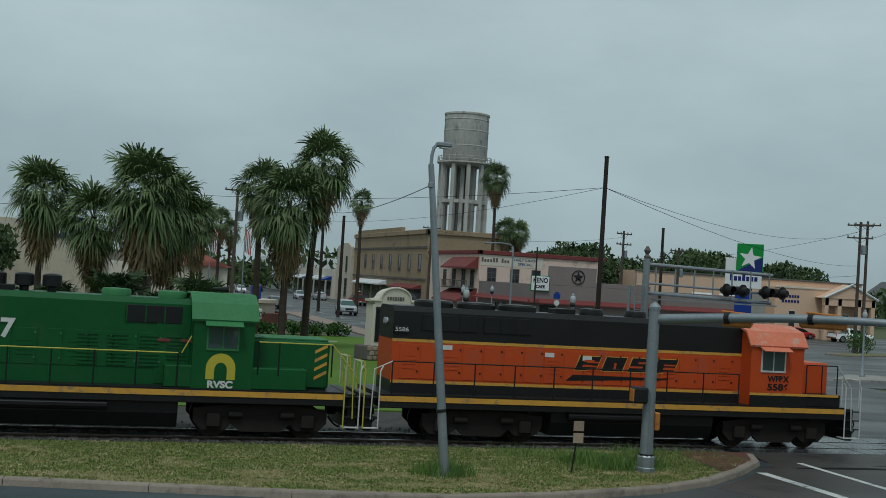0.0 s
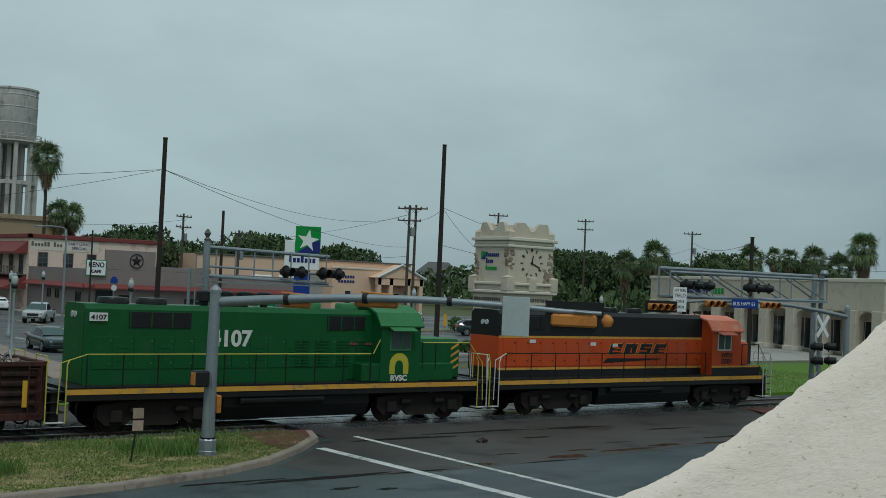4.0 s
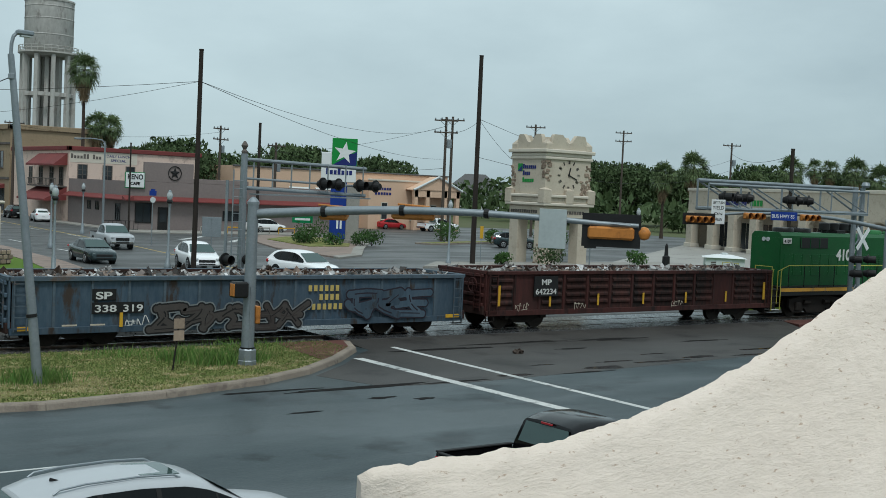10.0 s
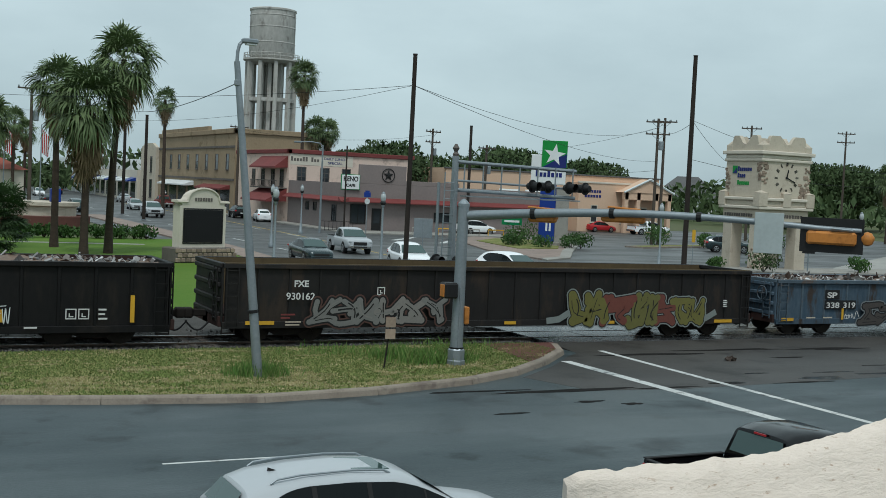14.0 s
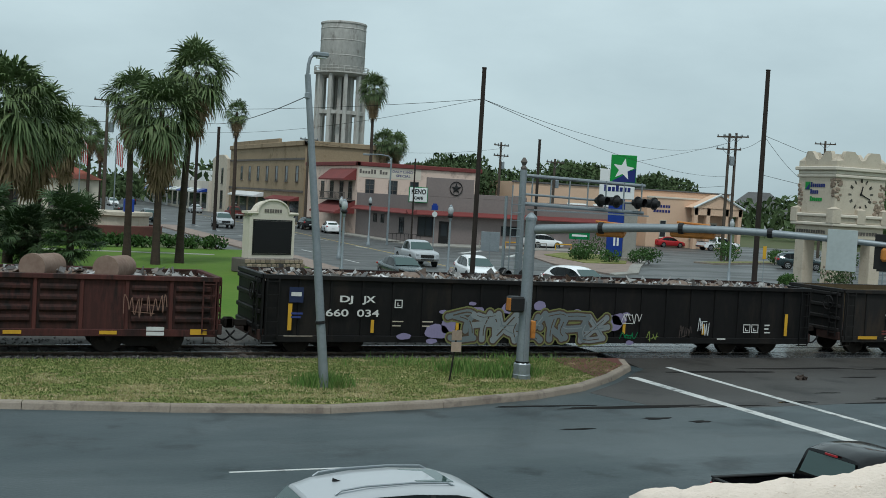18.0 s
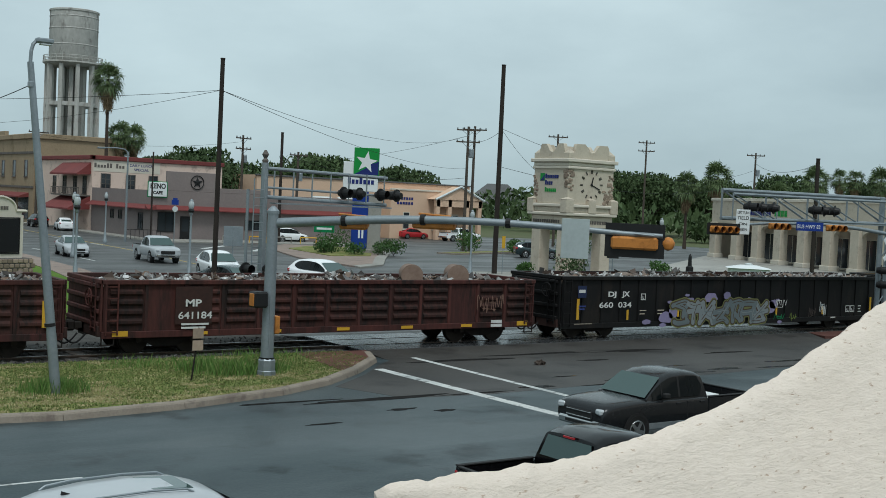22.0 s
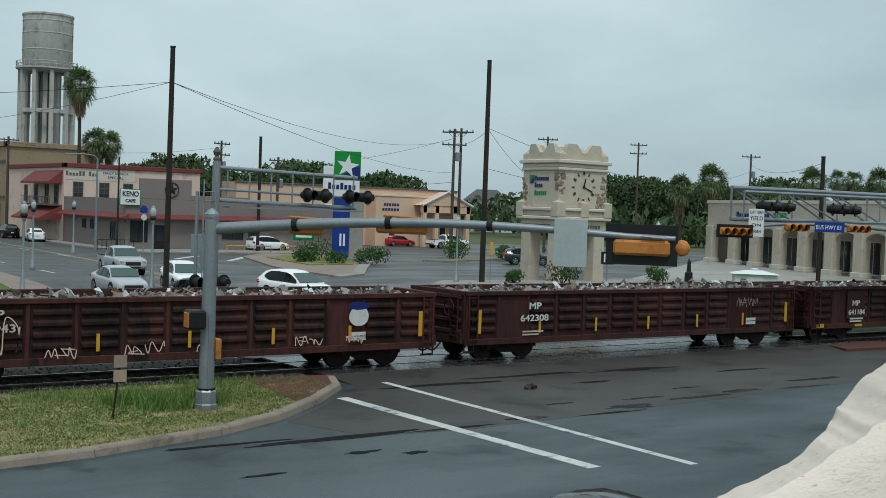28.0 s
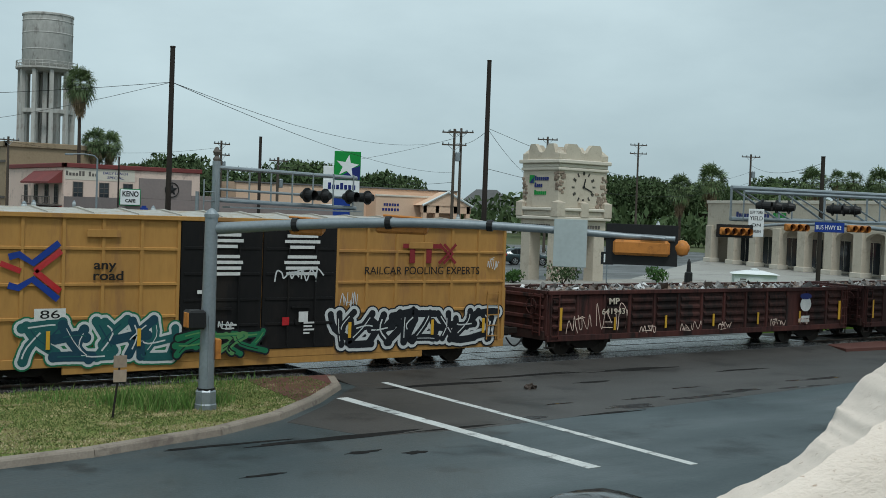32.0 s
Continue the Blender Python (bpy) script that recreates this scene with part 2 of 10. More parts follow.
def glow_mat(name, c, strength):
    m = bpy.data.materials.new(name)
    m.use_nodes = True
    p = m.node_tree.nodes["Principled BSDF"]
    p.inputs["Base Color"].default_value = (*c, 1)
    p.inputs["Emission Color"].default_value = (*c, 1)
    p.inputs["Emission Strength"].default_value = strength
    return m


def asphalt_mat(name, c, c2, wet):
    """Asphalt with tar stains, damp patches and grain."""
    m = shade(name, c, c2, rough=0.62, big=0.22, fine=14, bump=0.4, mix=0.8, wear=tuple(k * 0.58 for k in c), spec=0.3)
    n, l = m.node_tree.nodes, m.node_tree.links
    p = n["Principled BSDF"]
    tc, mp, ns, r = n.new("ShaderNodeTexCoord"), n.new("ShaderNodeMapping"), n.new("ShaderNodeTexNoise"), n.new("ShaderNodeMapRange")
    mp.inputs["Scale"].default_value = (0.35, 1.0, 1)
    ns.inputs["Scale"].default_value, ns.inputs["Detail"].default_value = 0.28, 6
    l.new(tc.outputs["Object"], mp.inputs["Vector"])
    l.new(mp.outputs["Vector"], ns.inputs["Vector"])
    r.inputs["From Min"].default_value, r.inputs["From Max"].default_value = 0.42, 0.62
    r.inputs["To Min"].default_value, r.inputs["To Max"].default_value = wet, 0.62
    l.new(ns.outputs["Fac"], r.inputs["Value"])
    l.new(r.outputs["Result"], p.inputs["Roughness"])
    return m


def stucco_mat():
    """Thick floated stucco: trowel relief, pits, and brown specks of dirt."""
    m = shade("cream_stucco", (0.76, 0.66, 0.58), (0.70, 0.60, 0.52), rough=0.95, big=0.9, fine=13, bump=0.0, spec=0.08, wear=(0.73, 0.63, 0.545))
    n, l = m.node_tree.nodes, m.node_tree.links
    p = n["Principled BSDF"]
    tc, mp, a, b, v = n.new("ShaderNodeTexCoord"), n.new("ShaderNodeMapping"), n.new("ShaderNodeTexNoise"), n.new("ShaderNodeTexNoise"), n.new("ShaderNodeTexNoise")
    mp.inputs["Scale"].default_value, mp.inputs["Rotation"].default_value = (1.0, 1.6, 2.6), (0.0, 0.5, 0.0)
    l.new(tc.outputs["Object"], mp.inputs["Vector"])
    for k, s, d in ((a, 2.6, 6), (b, 15.0, 5), (v, 6.5, 3)):
        k.inputs["Scale"].default_value, k.inputs["Detail"].default_value, k.inputs["Roughness"].default_value = s, d, 0.62
        l.new(mp.outputs["Vector"], k.inputs["Vector"])
    h = n.new("ShaderNodeMath")
    h.operation = "MULTIPLY_ADD"
    h.inputs[1].default_value = 0.35
    l.new(b.outputs["Fac"], h.inputs[0])
    l.new(a.outputs["Fac"], h.inputs[2])
    k = n.new("ShaderNodeBump")
    k.inputs["Strength"].default_value, k.inputs["Distance"].default_value = 0.42, 0.11
    l.new(h.outputs[0], k.inputs["Height"])
    l.new(k.outputs["Normal"], p.inputs["Normal"])
    r, x = n.new("ShaderNodeMapRange"), n.new("ShaderNodeMix")
    r.inputs["From Min"].default_value, r.inputs["From Max"].default_value, r.inputs["To Max"].default_value = 0.63, 0.71, 0.8
    l.new(v.outputs["Fac"], r.inputs["Value"])
    x.data_type = "RGBA"
    x.inputs[7].default_value = (0.42, 0.30, 0.22, 1)
    old = p.inputs["Base Color"].links[0].from_socket
    l.new(old, x.inputs[6])
    l.new(r.outputs["Result"], x.inputs[0])
    l.new(x.outputs[2], p.inputs["Base Color"])
    return m


M = {
    "asphalt": asphalt_mat("asphalt", (0.037, 0.052, 0.057), (0.058, 0.076, 0.082), 0.34),
    "asphalt_worn": asphalt_mat("worn_crossing_asphalt", (0.040, 0.037, 0.034), (0.062, 0.058, 0.054), 0.5),
    "wet_panel": shade("wet_crossing_panel", (0.03, 0.032, 0.034), (0.055, 0.057, 0.06), rough=0.26, big=0.7, fine=9, bump=0.08, mix=0.7, spec=0.55, wear=(0.02, 0.02, 0.02), vary=0.2),
    "puddle": shade("standing_water", (0.012, 0.013, 0.013), (0.02, 0.019, 0.018), rough=0.16, big=2, fine=6, bump=0.02, spec=0.5),
    "tar": shade("tar_stain", (0.010, 0.010, 0.010), (0.022, 0.02, 0.019), rough=0.85, big=1.5, fine=10, spec=0.06),
    "asphalt_old": asphalt_mat("old_asphalt", (0.064, 0.066, 0.066), (0.095, 0.097, 0.095), 0.42),
    "concrete": shade("concrete", (0.33, 0.32, 0.29), (0.24, 0.23, 0.21), rough=0.85, big=0.4, fine=12, wear=(0.2, 0.18, 0.16)),
    "concrete_pale": shade("pale_concrete", (0.36, 0.35, 0.32), (0.26, 0.25, 0.23), rough=0.6, big=0.12, fine=5, wear=(0.2, 0.19, 0.18)),
    "kerb": shade("kerb", (0.30, 0.26, 0.215), (0.19, 0.155, 0.125), rough=0.9, big=0.9, fine=22, bump=0.4, wear=(0.16, 0.13, 0.11)),
    "brick": shade("brick_paving", (0.16, 0.065, 0.05), (0.11, 0.05, 0.042), rough=0.8, big=0.8, fine=20, vary=0.25),
    "pink_paving": shade("pinkish_paving", (0.30, 0.235, 0.20), (0.22, 0.17, 0.145), rough=0.8, big=0.4, fine=9, wear=(0.17, 0.14, 0.125)),
    "globe": shade("clear_lamp_globe", (0.42, 0.45, 0.46), (0.34, 0.37, 0.38), rough=0.25, spec=0.5, bump=0),
    "paint": shade("road_paint", (0.62, 0.63, 0.61), (0.42, 0.43, 0.42), rough=0.6, big=1.2, fine=18, bump=0.1, wear=(0.2, 0.2, 0.2)),
    "paint_y": shade("yellow_road_paint", (0.6, 0.42, 0.1), (0.4, 0.3, 0.1), rough=0.6, big=1.2, fine=18, wear=(0.2, 0.18, 0.12)),
    "grass": shade("lawn", (0.12, 0.155, 0.04), (0.21, 0.205, 0.08), rough=0.95, big=0.5, fine=7, bump=0.6, mix=0.8, wear=(0.34, 0.285, 0.15), spec=0.1),
    "lawn2": shade("park_lawn", (0.07, 0.15, 0.02), (0.12, 0.18, 0.035), rough=0.95, big=0.15, fine=5, bump=0.5, spec=0.1),
    "earth": shade("earth", (0.12, 0.12, 0.07), (0.07, 0.10, 0.04), rough=0.95, big=0.02, fine=0.5, spec=0.1),
    "ballast": shade("ballast", (0.085, 0.08, 0.075), (0.035, 0.033, 0.03), rough=0.95, big=1.5, fine=25, bump=0.9),
    "rail": shade("rail_steel", (0.16, 0.13, 0.11), (0.09, 0.06, 0.045), rough=0.5, metal=0.6, big=2, fine=20),
    "railhead": shade("rail_head", (0.5, 0.5, 0.5), (0.4, 0.4, 0.4), rough=0.25, metal=1.0),
    "tie": shade("tie_wood", (0.06, 0.05, 0.045), (0.1, 0.085, 0.07), rough=0.9, big=2, fine=20),
    "stucco": stucco_mat(),
    "red_car": shade("oxide_red_paint", (0.064, 0.021, 0.018), (0.038, 0.0165, 0.015), rough=0.7, big=0.9, fine=7, streak=0.18, mix=0.8, wear=(0.017, 0.011, 0.010), vary=0.12),
    "red_car2": shade("faded_oxide_red_paint", (0.088, 0.029, 0.024), (0.046, 0.019, 0.017), rough=0.75, big=0.8, fine=7, streak=0.18, mix=0.8, wear=(0.020, 0.013, 0.012), vary=0.12),
    "red_rust": shade("rusted_oxide_red_paint", (0.052, 0.02, 0.0165), (0.017, 0.0115, 0.0105), rough=0.8, big=1.3, fine=8, streak=0.3, mix=0.85, wear=(0.013, 0.010, 0.0095), vary=0.35),
    "red_dark": shade("dark_rusty_steel", (0.05, 0.022, 0.018), (0.028, 0.018, 0.016), rough=0.8, big=1, fine=8),
    "blue_car": shade("faded_blue_paint", (0.040, 0.068, 0.098), (0.075, 0.105, 0.135), rough=0.65, big=0.9, fine=8, streak=0.3, mix=0.75, wear=(0.045, 0.034, 0.028), vary=0.2),
    "blue_rib": shade("pale_blue_rib", (0.095, 0.13, 0.16), (0.055, 0.075, 0.095), rough=0.65, big=0.8, fine=8, wear=(0.1, 0.08, 0.07)),
    "black_car": shade("black_wagon_paint", (0.007, 0.0075, 0.008), (0.014, 0.013, 0.013), rough=0.55, big=0.5, fine=8, streak=0.3, bump=0.06, spec=0.14, wear=(0.020, 0.017, 0.015)),
    "black_fxe": shade("worn_black_paint", (0.011, 0.011, 0.0115), (0.021, 0.019, 0.018), rough=0.6, big=0.5, fine=8, streak=0.3, wear=(0.035, 0.026, 0.02)),
    "inner": shade("weathered_inner_wall", (0.11, 0.08, 0.04), (0.07, 0.05, 0.03), rough=0.9, big=0.8, fine=6, streak=0.4),
    "truck": shade("grimy_steel", (0.013, 0.011, 0.010), (0.026, 0.021, 0.018), rough=0.8, big=2, fine=12),
    "wheel": shade("wheel_steel", (0.022, 0.018, 0.016), (0.045, 0.037, 0.03), rough=0.55, metal=0.4, big=3, fine=14),
    "reflector": shade("yellow_reflector", (0.62, 0.36, 0.03), (0.5, 0.28, 0.03), rough=0.5),
    "white": shade("white_lettering", (0.66, 0.66, 0.64), (0.5, 0.5, 0.49), rough=0.6, big=3, fine=20),
    "yellow_let": shade("yellow_lettering", (0.55, 0.42, 0.12), (0.42, 0.33, 0.12), rough=0.6, big=3, fine=20),
    "orange": shade("locomotive_orange", (0.50, 0.072, 0.015), (0.42, 0.06, 0.015), rough=0.4, big=0.6, fine=7, bump=0.04, wear=(0.4, 0.075, 0.03)),
    # faded cab roof orange, with sunlight from above put into the colour
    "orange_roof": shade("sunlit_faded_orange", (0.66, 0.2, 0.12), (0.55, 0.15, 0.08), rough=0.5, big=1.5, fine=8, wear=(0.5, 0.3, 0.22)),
    "loco_black": shade("locomotive_black", (0.010, 0.010, 0.011), (0.018, 0.018, 0.018), rough=0.4, big=0.6, fine=7, bump=0.04),
    "loco_yellow": shade("locomotive_yellow", (0.62, 0.33, 0.05), (0.5, 0.26, 0.05), rough=0.5, big=1.2, fine=9, wear=(0.3, 0.2, 0.1)),
    "green": shade("locomotive_green", (0.010, 0.092, 0.024), (0.008, 0.066, 0.018), rough=0.4, big=0.6, fine=7, bump=0.04, wear=(0.016, 0.08, 0.026)),
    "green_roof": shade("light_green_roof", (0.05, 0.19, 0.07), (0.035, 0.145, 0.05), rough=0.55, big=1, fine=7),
    "rail_yellow": shade("handrail_yellow", (0.5, 0.45, 0.08), (0.4, 0.35, 0.07), rough=0.5),
    "rail_white": shade("handrail_white", (0.6, 0.6, 0.58), rough=0.5),
    "box_yellow": shade("boxcar_yellow", (0.42, 0.225, 0.062), (0.34, 0.178, 0.052), rough=0.65, big=0.5, fine=7, streak=0.25, mix=0.7, wear=(0.29, 0.15, 0.055)),
    "box_roof": shade("galvanised_roof", (0.48, 0.46, 0.42), (0.36, 0.33, 0.28), rough=0.5, metal=0.3, big=1, fine=8, wear=(0.36, 0.26, 0.15)),
    "galv": shade("galvanised_steel", (0.30, 0.33, 0.35), (0.22, 0.25, 0.27), rough=0.45, metal=0.55, big=1.2, fine=14, bump=0.05),
    "wood_pole": shade("dark_pole", (0.022, 0.017, 0.015), (0.04, 0.032, 0.027), rough=0.85, big=2, fine=16, streak=0.15),
    "wood_grey": shade("weathered_pole", (0.10, 0.08, 0.065), (0.06, 0.05, 0.04), rough=0.9, big=2, fine=16, streak=0.15),
    "black": shade("black_metal", (0.012, 0.012, 0.013), (0.02, 0.02, 0.02), rough=0.5, bump=0.05),
    "sig_yellow": shade("signal_amber_paint", (0.50, 0.20, 0.045), (0.38, 0.15, 0.035), rough=0.45, big=2, fine=12, wear=(0.3, 0.12, 0.03)),
    "tower": shade("stained_concrete", (0.50, 0.49, 0.46), (0.35, 0.34, 0.315), rough=0.9, big=0.3, fine=2.5, streak=0.35, wear=(0.28, 0.25, 0.22)),
    "tank": shade("stained_tank_wall", (0.52, 0.51, 0.485), (0.36, 0.35, 0.33), rough=0.9, big=0.3, fine=2.2, streak=0.5, mix=0.7, wear=(0.25, 0.235, 0.22)),
    "shaft": shade("dark_tower_shaft", (0.16, 0.14, 0.125), (0.09, 0.08, 0.075), rough=0.9, big=0.4, fine=3, streak=0.3),
    "cream": shade("cream_render", (0.55, 0.49, 0.40), (0.46, 0.40, 0.32), rough=0.9, big=0.5, fine=7, wear=(0.42, 0.36, 0.29)),
    "cream_trim": shade("pale_trim", (0.62, 0.57, 0.49), (0.54, 0.49, 0.41), rough=0.85, big=0.8, fine=8),
    "fieldstone": shade("fieldstone", (0.32, 0.25, 0.19), (0.2, 0.15, 0.12), rough=0.9, big=2, fine=10, vary=0.35),
    "pink": shade("peach_render", (0.66, 0.46, 0.33), (0.58, 0.40, 0.28), rough=0.9, big=0.3, fine=5),
    "pink_wall": shade("pale_pink_wall", (0.68, 0.53, 0.45), (0.6, 0.46, 0.39), rough=0.9, big=0.3, fine=5, wear=(0.44, 0.33, 0.28)),
    "grey_wall": shade("mauve_grey_wall", (0.24, 0.20, 0.19), (0.19, 0.16, 0.155), rough=0.9, big=0.25, fine=4),
    "red_trim": shade("dull_red_trim", (0.20, 0.048, 0.045), (0.15, 0.042, 0.04), rough=0.7, big=0.6, fine=6),
    "yellow_brick": shade("buff_brick", (0.34, 0.26, 0.17), (0.25, 0.19, 0.125), rough=0.9, big=0.2, fine=4, wear=(0.2, 0.15, 0.09)),
    "grey_brick": shade("grey_facade", (0.3, 0.27, 0.23), (0.22, 0.2, 0.17), rough=0.9, big=0.3, fine=4),
    "roof_grey": shade("shingle_grey", (0.13, 0.13, 0.13), (0.09, 0.09, 0.09), rough=0.9, big=0.5, fine=8),
    "window": glass_mat("window_glass", (0.03, 0.035, 0.04), 0.06),
    # teal base holds sky reflection and the interior seen through windscreens
    "car_glass": glass_mat("car_glass", (0.045, 0.08, 0.076), 0.03, 0.6),
    # near-black base stands for the unlit car interior
    "side_glass": glass_mat("dark_side_glass", (0.006, 0.008, 0.009), 0.05, 0.18),
    "rag": shade("dirty_cloth", (0.075, 0.055, 0.045), (0.04, 0.034, 0.03), rough=0.95, big=6, fine=30),
    "tyre": shade("tyre_rubber", (0.012, 0.012, 0.012), (0.02, 0.02, 0.02), rough=0.85),
    "rim": shade("alloy_rim", (0.45, 0.46, 0.47), (0.36, 0.37, 0.38), rough=0.3, metal=0.9),
    "chrome": shade("chrome", (0.6, 0.6, 0.6), rough=0.12, metal=1.0, bump=0),
    "tail": shade("tail_lamp_red", (0.42, 0.02, 0.025), rough=0.2, spec=0.6, bump=0),
    "lamp_clear": shade("headlamp_glass", (0.5, 0.53, 0.55), rough=0.15, spec=0.7, bump=0),
    "sign_green": shade("sign_green", (0.02, 0.27, 0.05), rough=0.35, bump=0),
    "road_green": shade("road_sign_green", (0.01, 0.20, 0.07), rough=0.35, bump=0),
    "sign_blue": shade("sign_blue", (0.015, 0.045, 0.26), rough=0.35, bump=0),
    "sign_navy": shade("sign_navy", (0.02, 0.03, 0.16), rough=0.35, bump=0),
    "sign_white": shade("sign_white", (0.72, 0.74, 0.74), (0.66, 0.68, 0.68), rough=0.4, bump=0),
    "screen": shade("dark_display", (0.012, 0.012, 0.013), rough=0.35, bump=0.02),
    "leaf": shade("leaf_green", (0.03, 0.075, 0.018), (0.055, 0.11, 0.025), rough=0.7, big=0.3, fine=3, spec=0.25, vary=0.12),
    "leaf_dark": shade("oak_green", (0.042, 0.072, 0.028), (0.08, 0.112, 0.046), rough=0.75, big=0.2, fine=2, spec=0.2, vary=0.15),
    "palm": shade("palm_green", (0.075, 0.12, 0.045), (0.125, 0.165, 0.065), rough=0.6, big=0.8, fine=4, spec=0.3, vary=0.1),
    "palm_deep": shade("deep_palm_green", (0.030, 0.058, 0.022), (0.055, 0.088, 0.035), rough=0.6, big=0.8, fine=4, spec=0.25, vary=0.1),
    "palm_dry": shade("dry_frond", (0.30, 0.215, 0.125), (0.16, 0.115, 0.07), rough=0.9, big=0.8, fine=5, vary=0.15),
    "bark": shade("palm_bark", (0.075, 0.055, 0.042), (0.04, 0.03, 0.025), rough=0.95, big=1.2, fine=8, streak=3, bump=0.6),
    "weed": shade("weed_green", (0.05, 0.12, 0.018), (0.09, 0.14, 0.03), rough=0.8, big=1.5, fine=8, vary=0.1),
    "hay": shade("dry_grass", (0.24, 0.2, 0.085), (0.16, 0.14, 0.06), rough=0.9, big=2, fine=8),
    "cable": shade("cable_black", (0.02, 0.02, 0.02), rough=0.7, bump=0),
    "silver": shade("silver_car_paint", (0.43, 0.45, 0.47), (0.41, 0.43, 0.45), rough=0.36, fine=2, bump=0, coat=0.3),
    "white_paint": shade("white_car_paint", (0.85, 0.86, 0.87), (0.82, 0.83, 0.84), rough=0.25, bump=0, coat=0.5),
    "dark_grey": shade("dark_grey_car_paint", (0.020, 0.021, 0.023), (0.016, 0.017, 0.019), rough=0.25, metal=0.3, bump=0, coat=0.3),
    "black_paint": shade("black_car_paint", (0.004, 0.004, 0.005), (0.006, 0.006, 0.007), rough=0.16, bump=0, coat=0.15, spec=0.3),
    "red_paint": shade("red_car_paint", (0.42, 0.02, 0.025), (0.36, 0.02, 0.025), rough=0.25, bump=0, coat=0.5),
    "teal_paint": shade("dark_teal_car_paint", (0.03, 0.05, 0.055), rough=0.28, metal=0.3, bump=0, coat=0.6),
    "plastic": shade("black_plastic", (0.015, 0.015, 0.016), (0.022, 0.022, 0.022), rough=0.65),
    "bark2": shade("tree_bark", (0.06, 0.048, 0.038), (0.035, 0.028, 0.022), rough=0.95, big=1.5, fine=8),
    "roof_red": shade("red_roof_tile", (0.3, 0.09, 0.06), (0.22, 0.07, 0.05), rough=0.85, big=0.5, fine=5),
    "red_light": glow_mat("red_lamp", (0.8, 0.02, 0.02), 2.0),
    "lens_dark": shade("dark_lens", (0.03, 0.006, 0.006), rough=0.2, spec=0.6, bump=0),
    "sign_back": shade("bare_sign_back", (0.40, 0.45, 0.45), (0.33, 0.37, 0.37), rough=0.5, big=1, fine=8),
    "hvac": shade("relay_case_white", (0.62, 0.66, 0.66), (0.54, 0.57, 0.57), rough=0.5, big=1, fine=8),
}


def island_mat(name, cols, rough=0.7):
    """Pieces of one heap, each in one of some colours."""
    m = bpy.data.materials.new(name)
    m.use_nodes = True
    n, l = m.node_tree.nodes, m.node_tree.links
    p = n["Principled BSDF"]
    g, r = n.new("ShaderNodeNewGeometry"), n.new("ShaderNodeValToRGB")
    r.color_ramp.interpolation = "CONSTANT"
    e = r.color_ramp.elements
    e[0].color, e[0].position = (*cols[0], 1), 0
    e[1].color, e[1].position = (*cols[1], 1), 1 / len(cols)
    for i, c in enumerate(cols[2:], 2):
        k = e.new(i / len(cols))
        k.color = (*c, 1)
    l.new(g.outputs["Random Per Island"], r.inputs["Fac"])
    tc, ns, x = n.new("ShaderNodeTexCoord"), n.new("ShaderNodeTexNoise"), n.new("ShaderNodeMix")
    x.data_type, x.blend_type = "RGBA", "MULTIPLY"
    x.inputs[0].default_value = 0.55
    ns.inputs["Scale"].default_value = 6
    l.new(tc.outputs["Object"], ns.inputs["Vector"])
    l.new(r.outputs["Color"], x.inputs[6])
    l.new(ns.outputs["Fac"], x.inputs[7])
    l.new(x.outputs[2], p.inputs["Base Color"])
    p.inputs["Roughness"].default_value = rough
    return m


M["scrap"] = island_mat("scrap_metal", [(0.34, 0.33, 0.32), (0.14, 0.10, 0.08), (0.48, 0.48, 0.47), (0.09, 0.08, 0.075), (0.24, 0.20, 0.18), (0.38, 0.37, 0.36), (0.75, 0.75, 0.75), (0.13, 0.125, 0.125), (0.22, 0.15, 0.11)], 0.55)
M["stones"] = island_mat("loose_stones", [(0.13, 0.125, 0.12), (0.08, 0.075, 0.07), (0.2, 0.19, 0.175), (0.05, 0.046, 0.042), (0.11, 0.1, 0.09)], 0.9)
M["straw"] = island_mat("straw_blades", [(0.5, 0.42, 0.23), (0.42, 0.36, 0.17), (0.56, 0.49, 0.29), (0.3, 0.28, 0.11)], 0.9)
M["blades"] = island_mat("grass_blades", [(0.12, 0.18, 0.04), (0.17, 0.22, 0.06), (0.15, 0.195, 0.045), (0.24, 0.245, 0.085)], 0.85)
M["weeds"] = island_mat("weed_blades", [(0.11, 0.24, 0.035), (0.15, 0.28, 0.05), (0.09, 0.19, 0.03), (0.22, 0.29, 0.08)], 0.8)


# ---- ground, roads, track ----
TRACK_Y = 35.9


def sheet(name, poly, z, mat, label, thick=0.05, parent=None):
    me = Mesh().prism(poly, "z", z - thick, z)
    if parent:
        return part(name, me, mat, parent, label)
    return single(name, me, mat, label, kind="structure")


ground = single("ground", Mesh().face((-2500, -600, -0.06), (2500, -600, -0.06), (2500, 3000, -0.06), (-2500, 3000, -0.06)), M["earth"], "flat dry ground with sparse grass", kind="structure")
road = sheet("road", [(-90, 8), (150, 8), (150, 33.4), (47, 33.4), (44, 38.4), (20, 38.4), (20, 33.4), (-90, 33.4)], 0.0, M["asphalt"], "damp dark asphalt road and level crossing")
street = sheet("road_north", [(19, 38.4), (45.5, 38.4), (46.5, 62), (140, 60), (140, 150), (62, 150), (48, 126), (47, 420), (20, 420), (21, 90), (21, 62)], 0.003, M["asphalt_old"], "grey asphalt street and parking lot")
lot = sheet("pavement_lot", [(67, 60.5), (160, 60.5), (160, 100), (120, 108), (73, 74), (67, 69)], 0.009, M["concrete_pale"], "pale damp concrete forecourt")
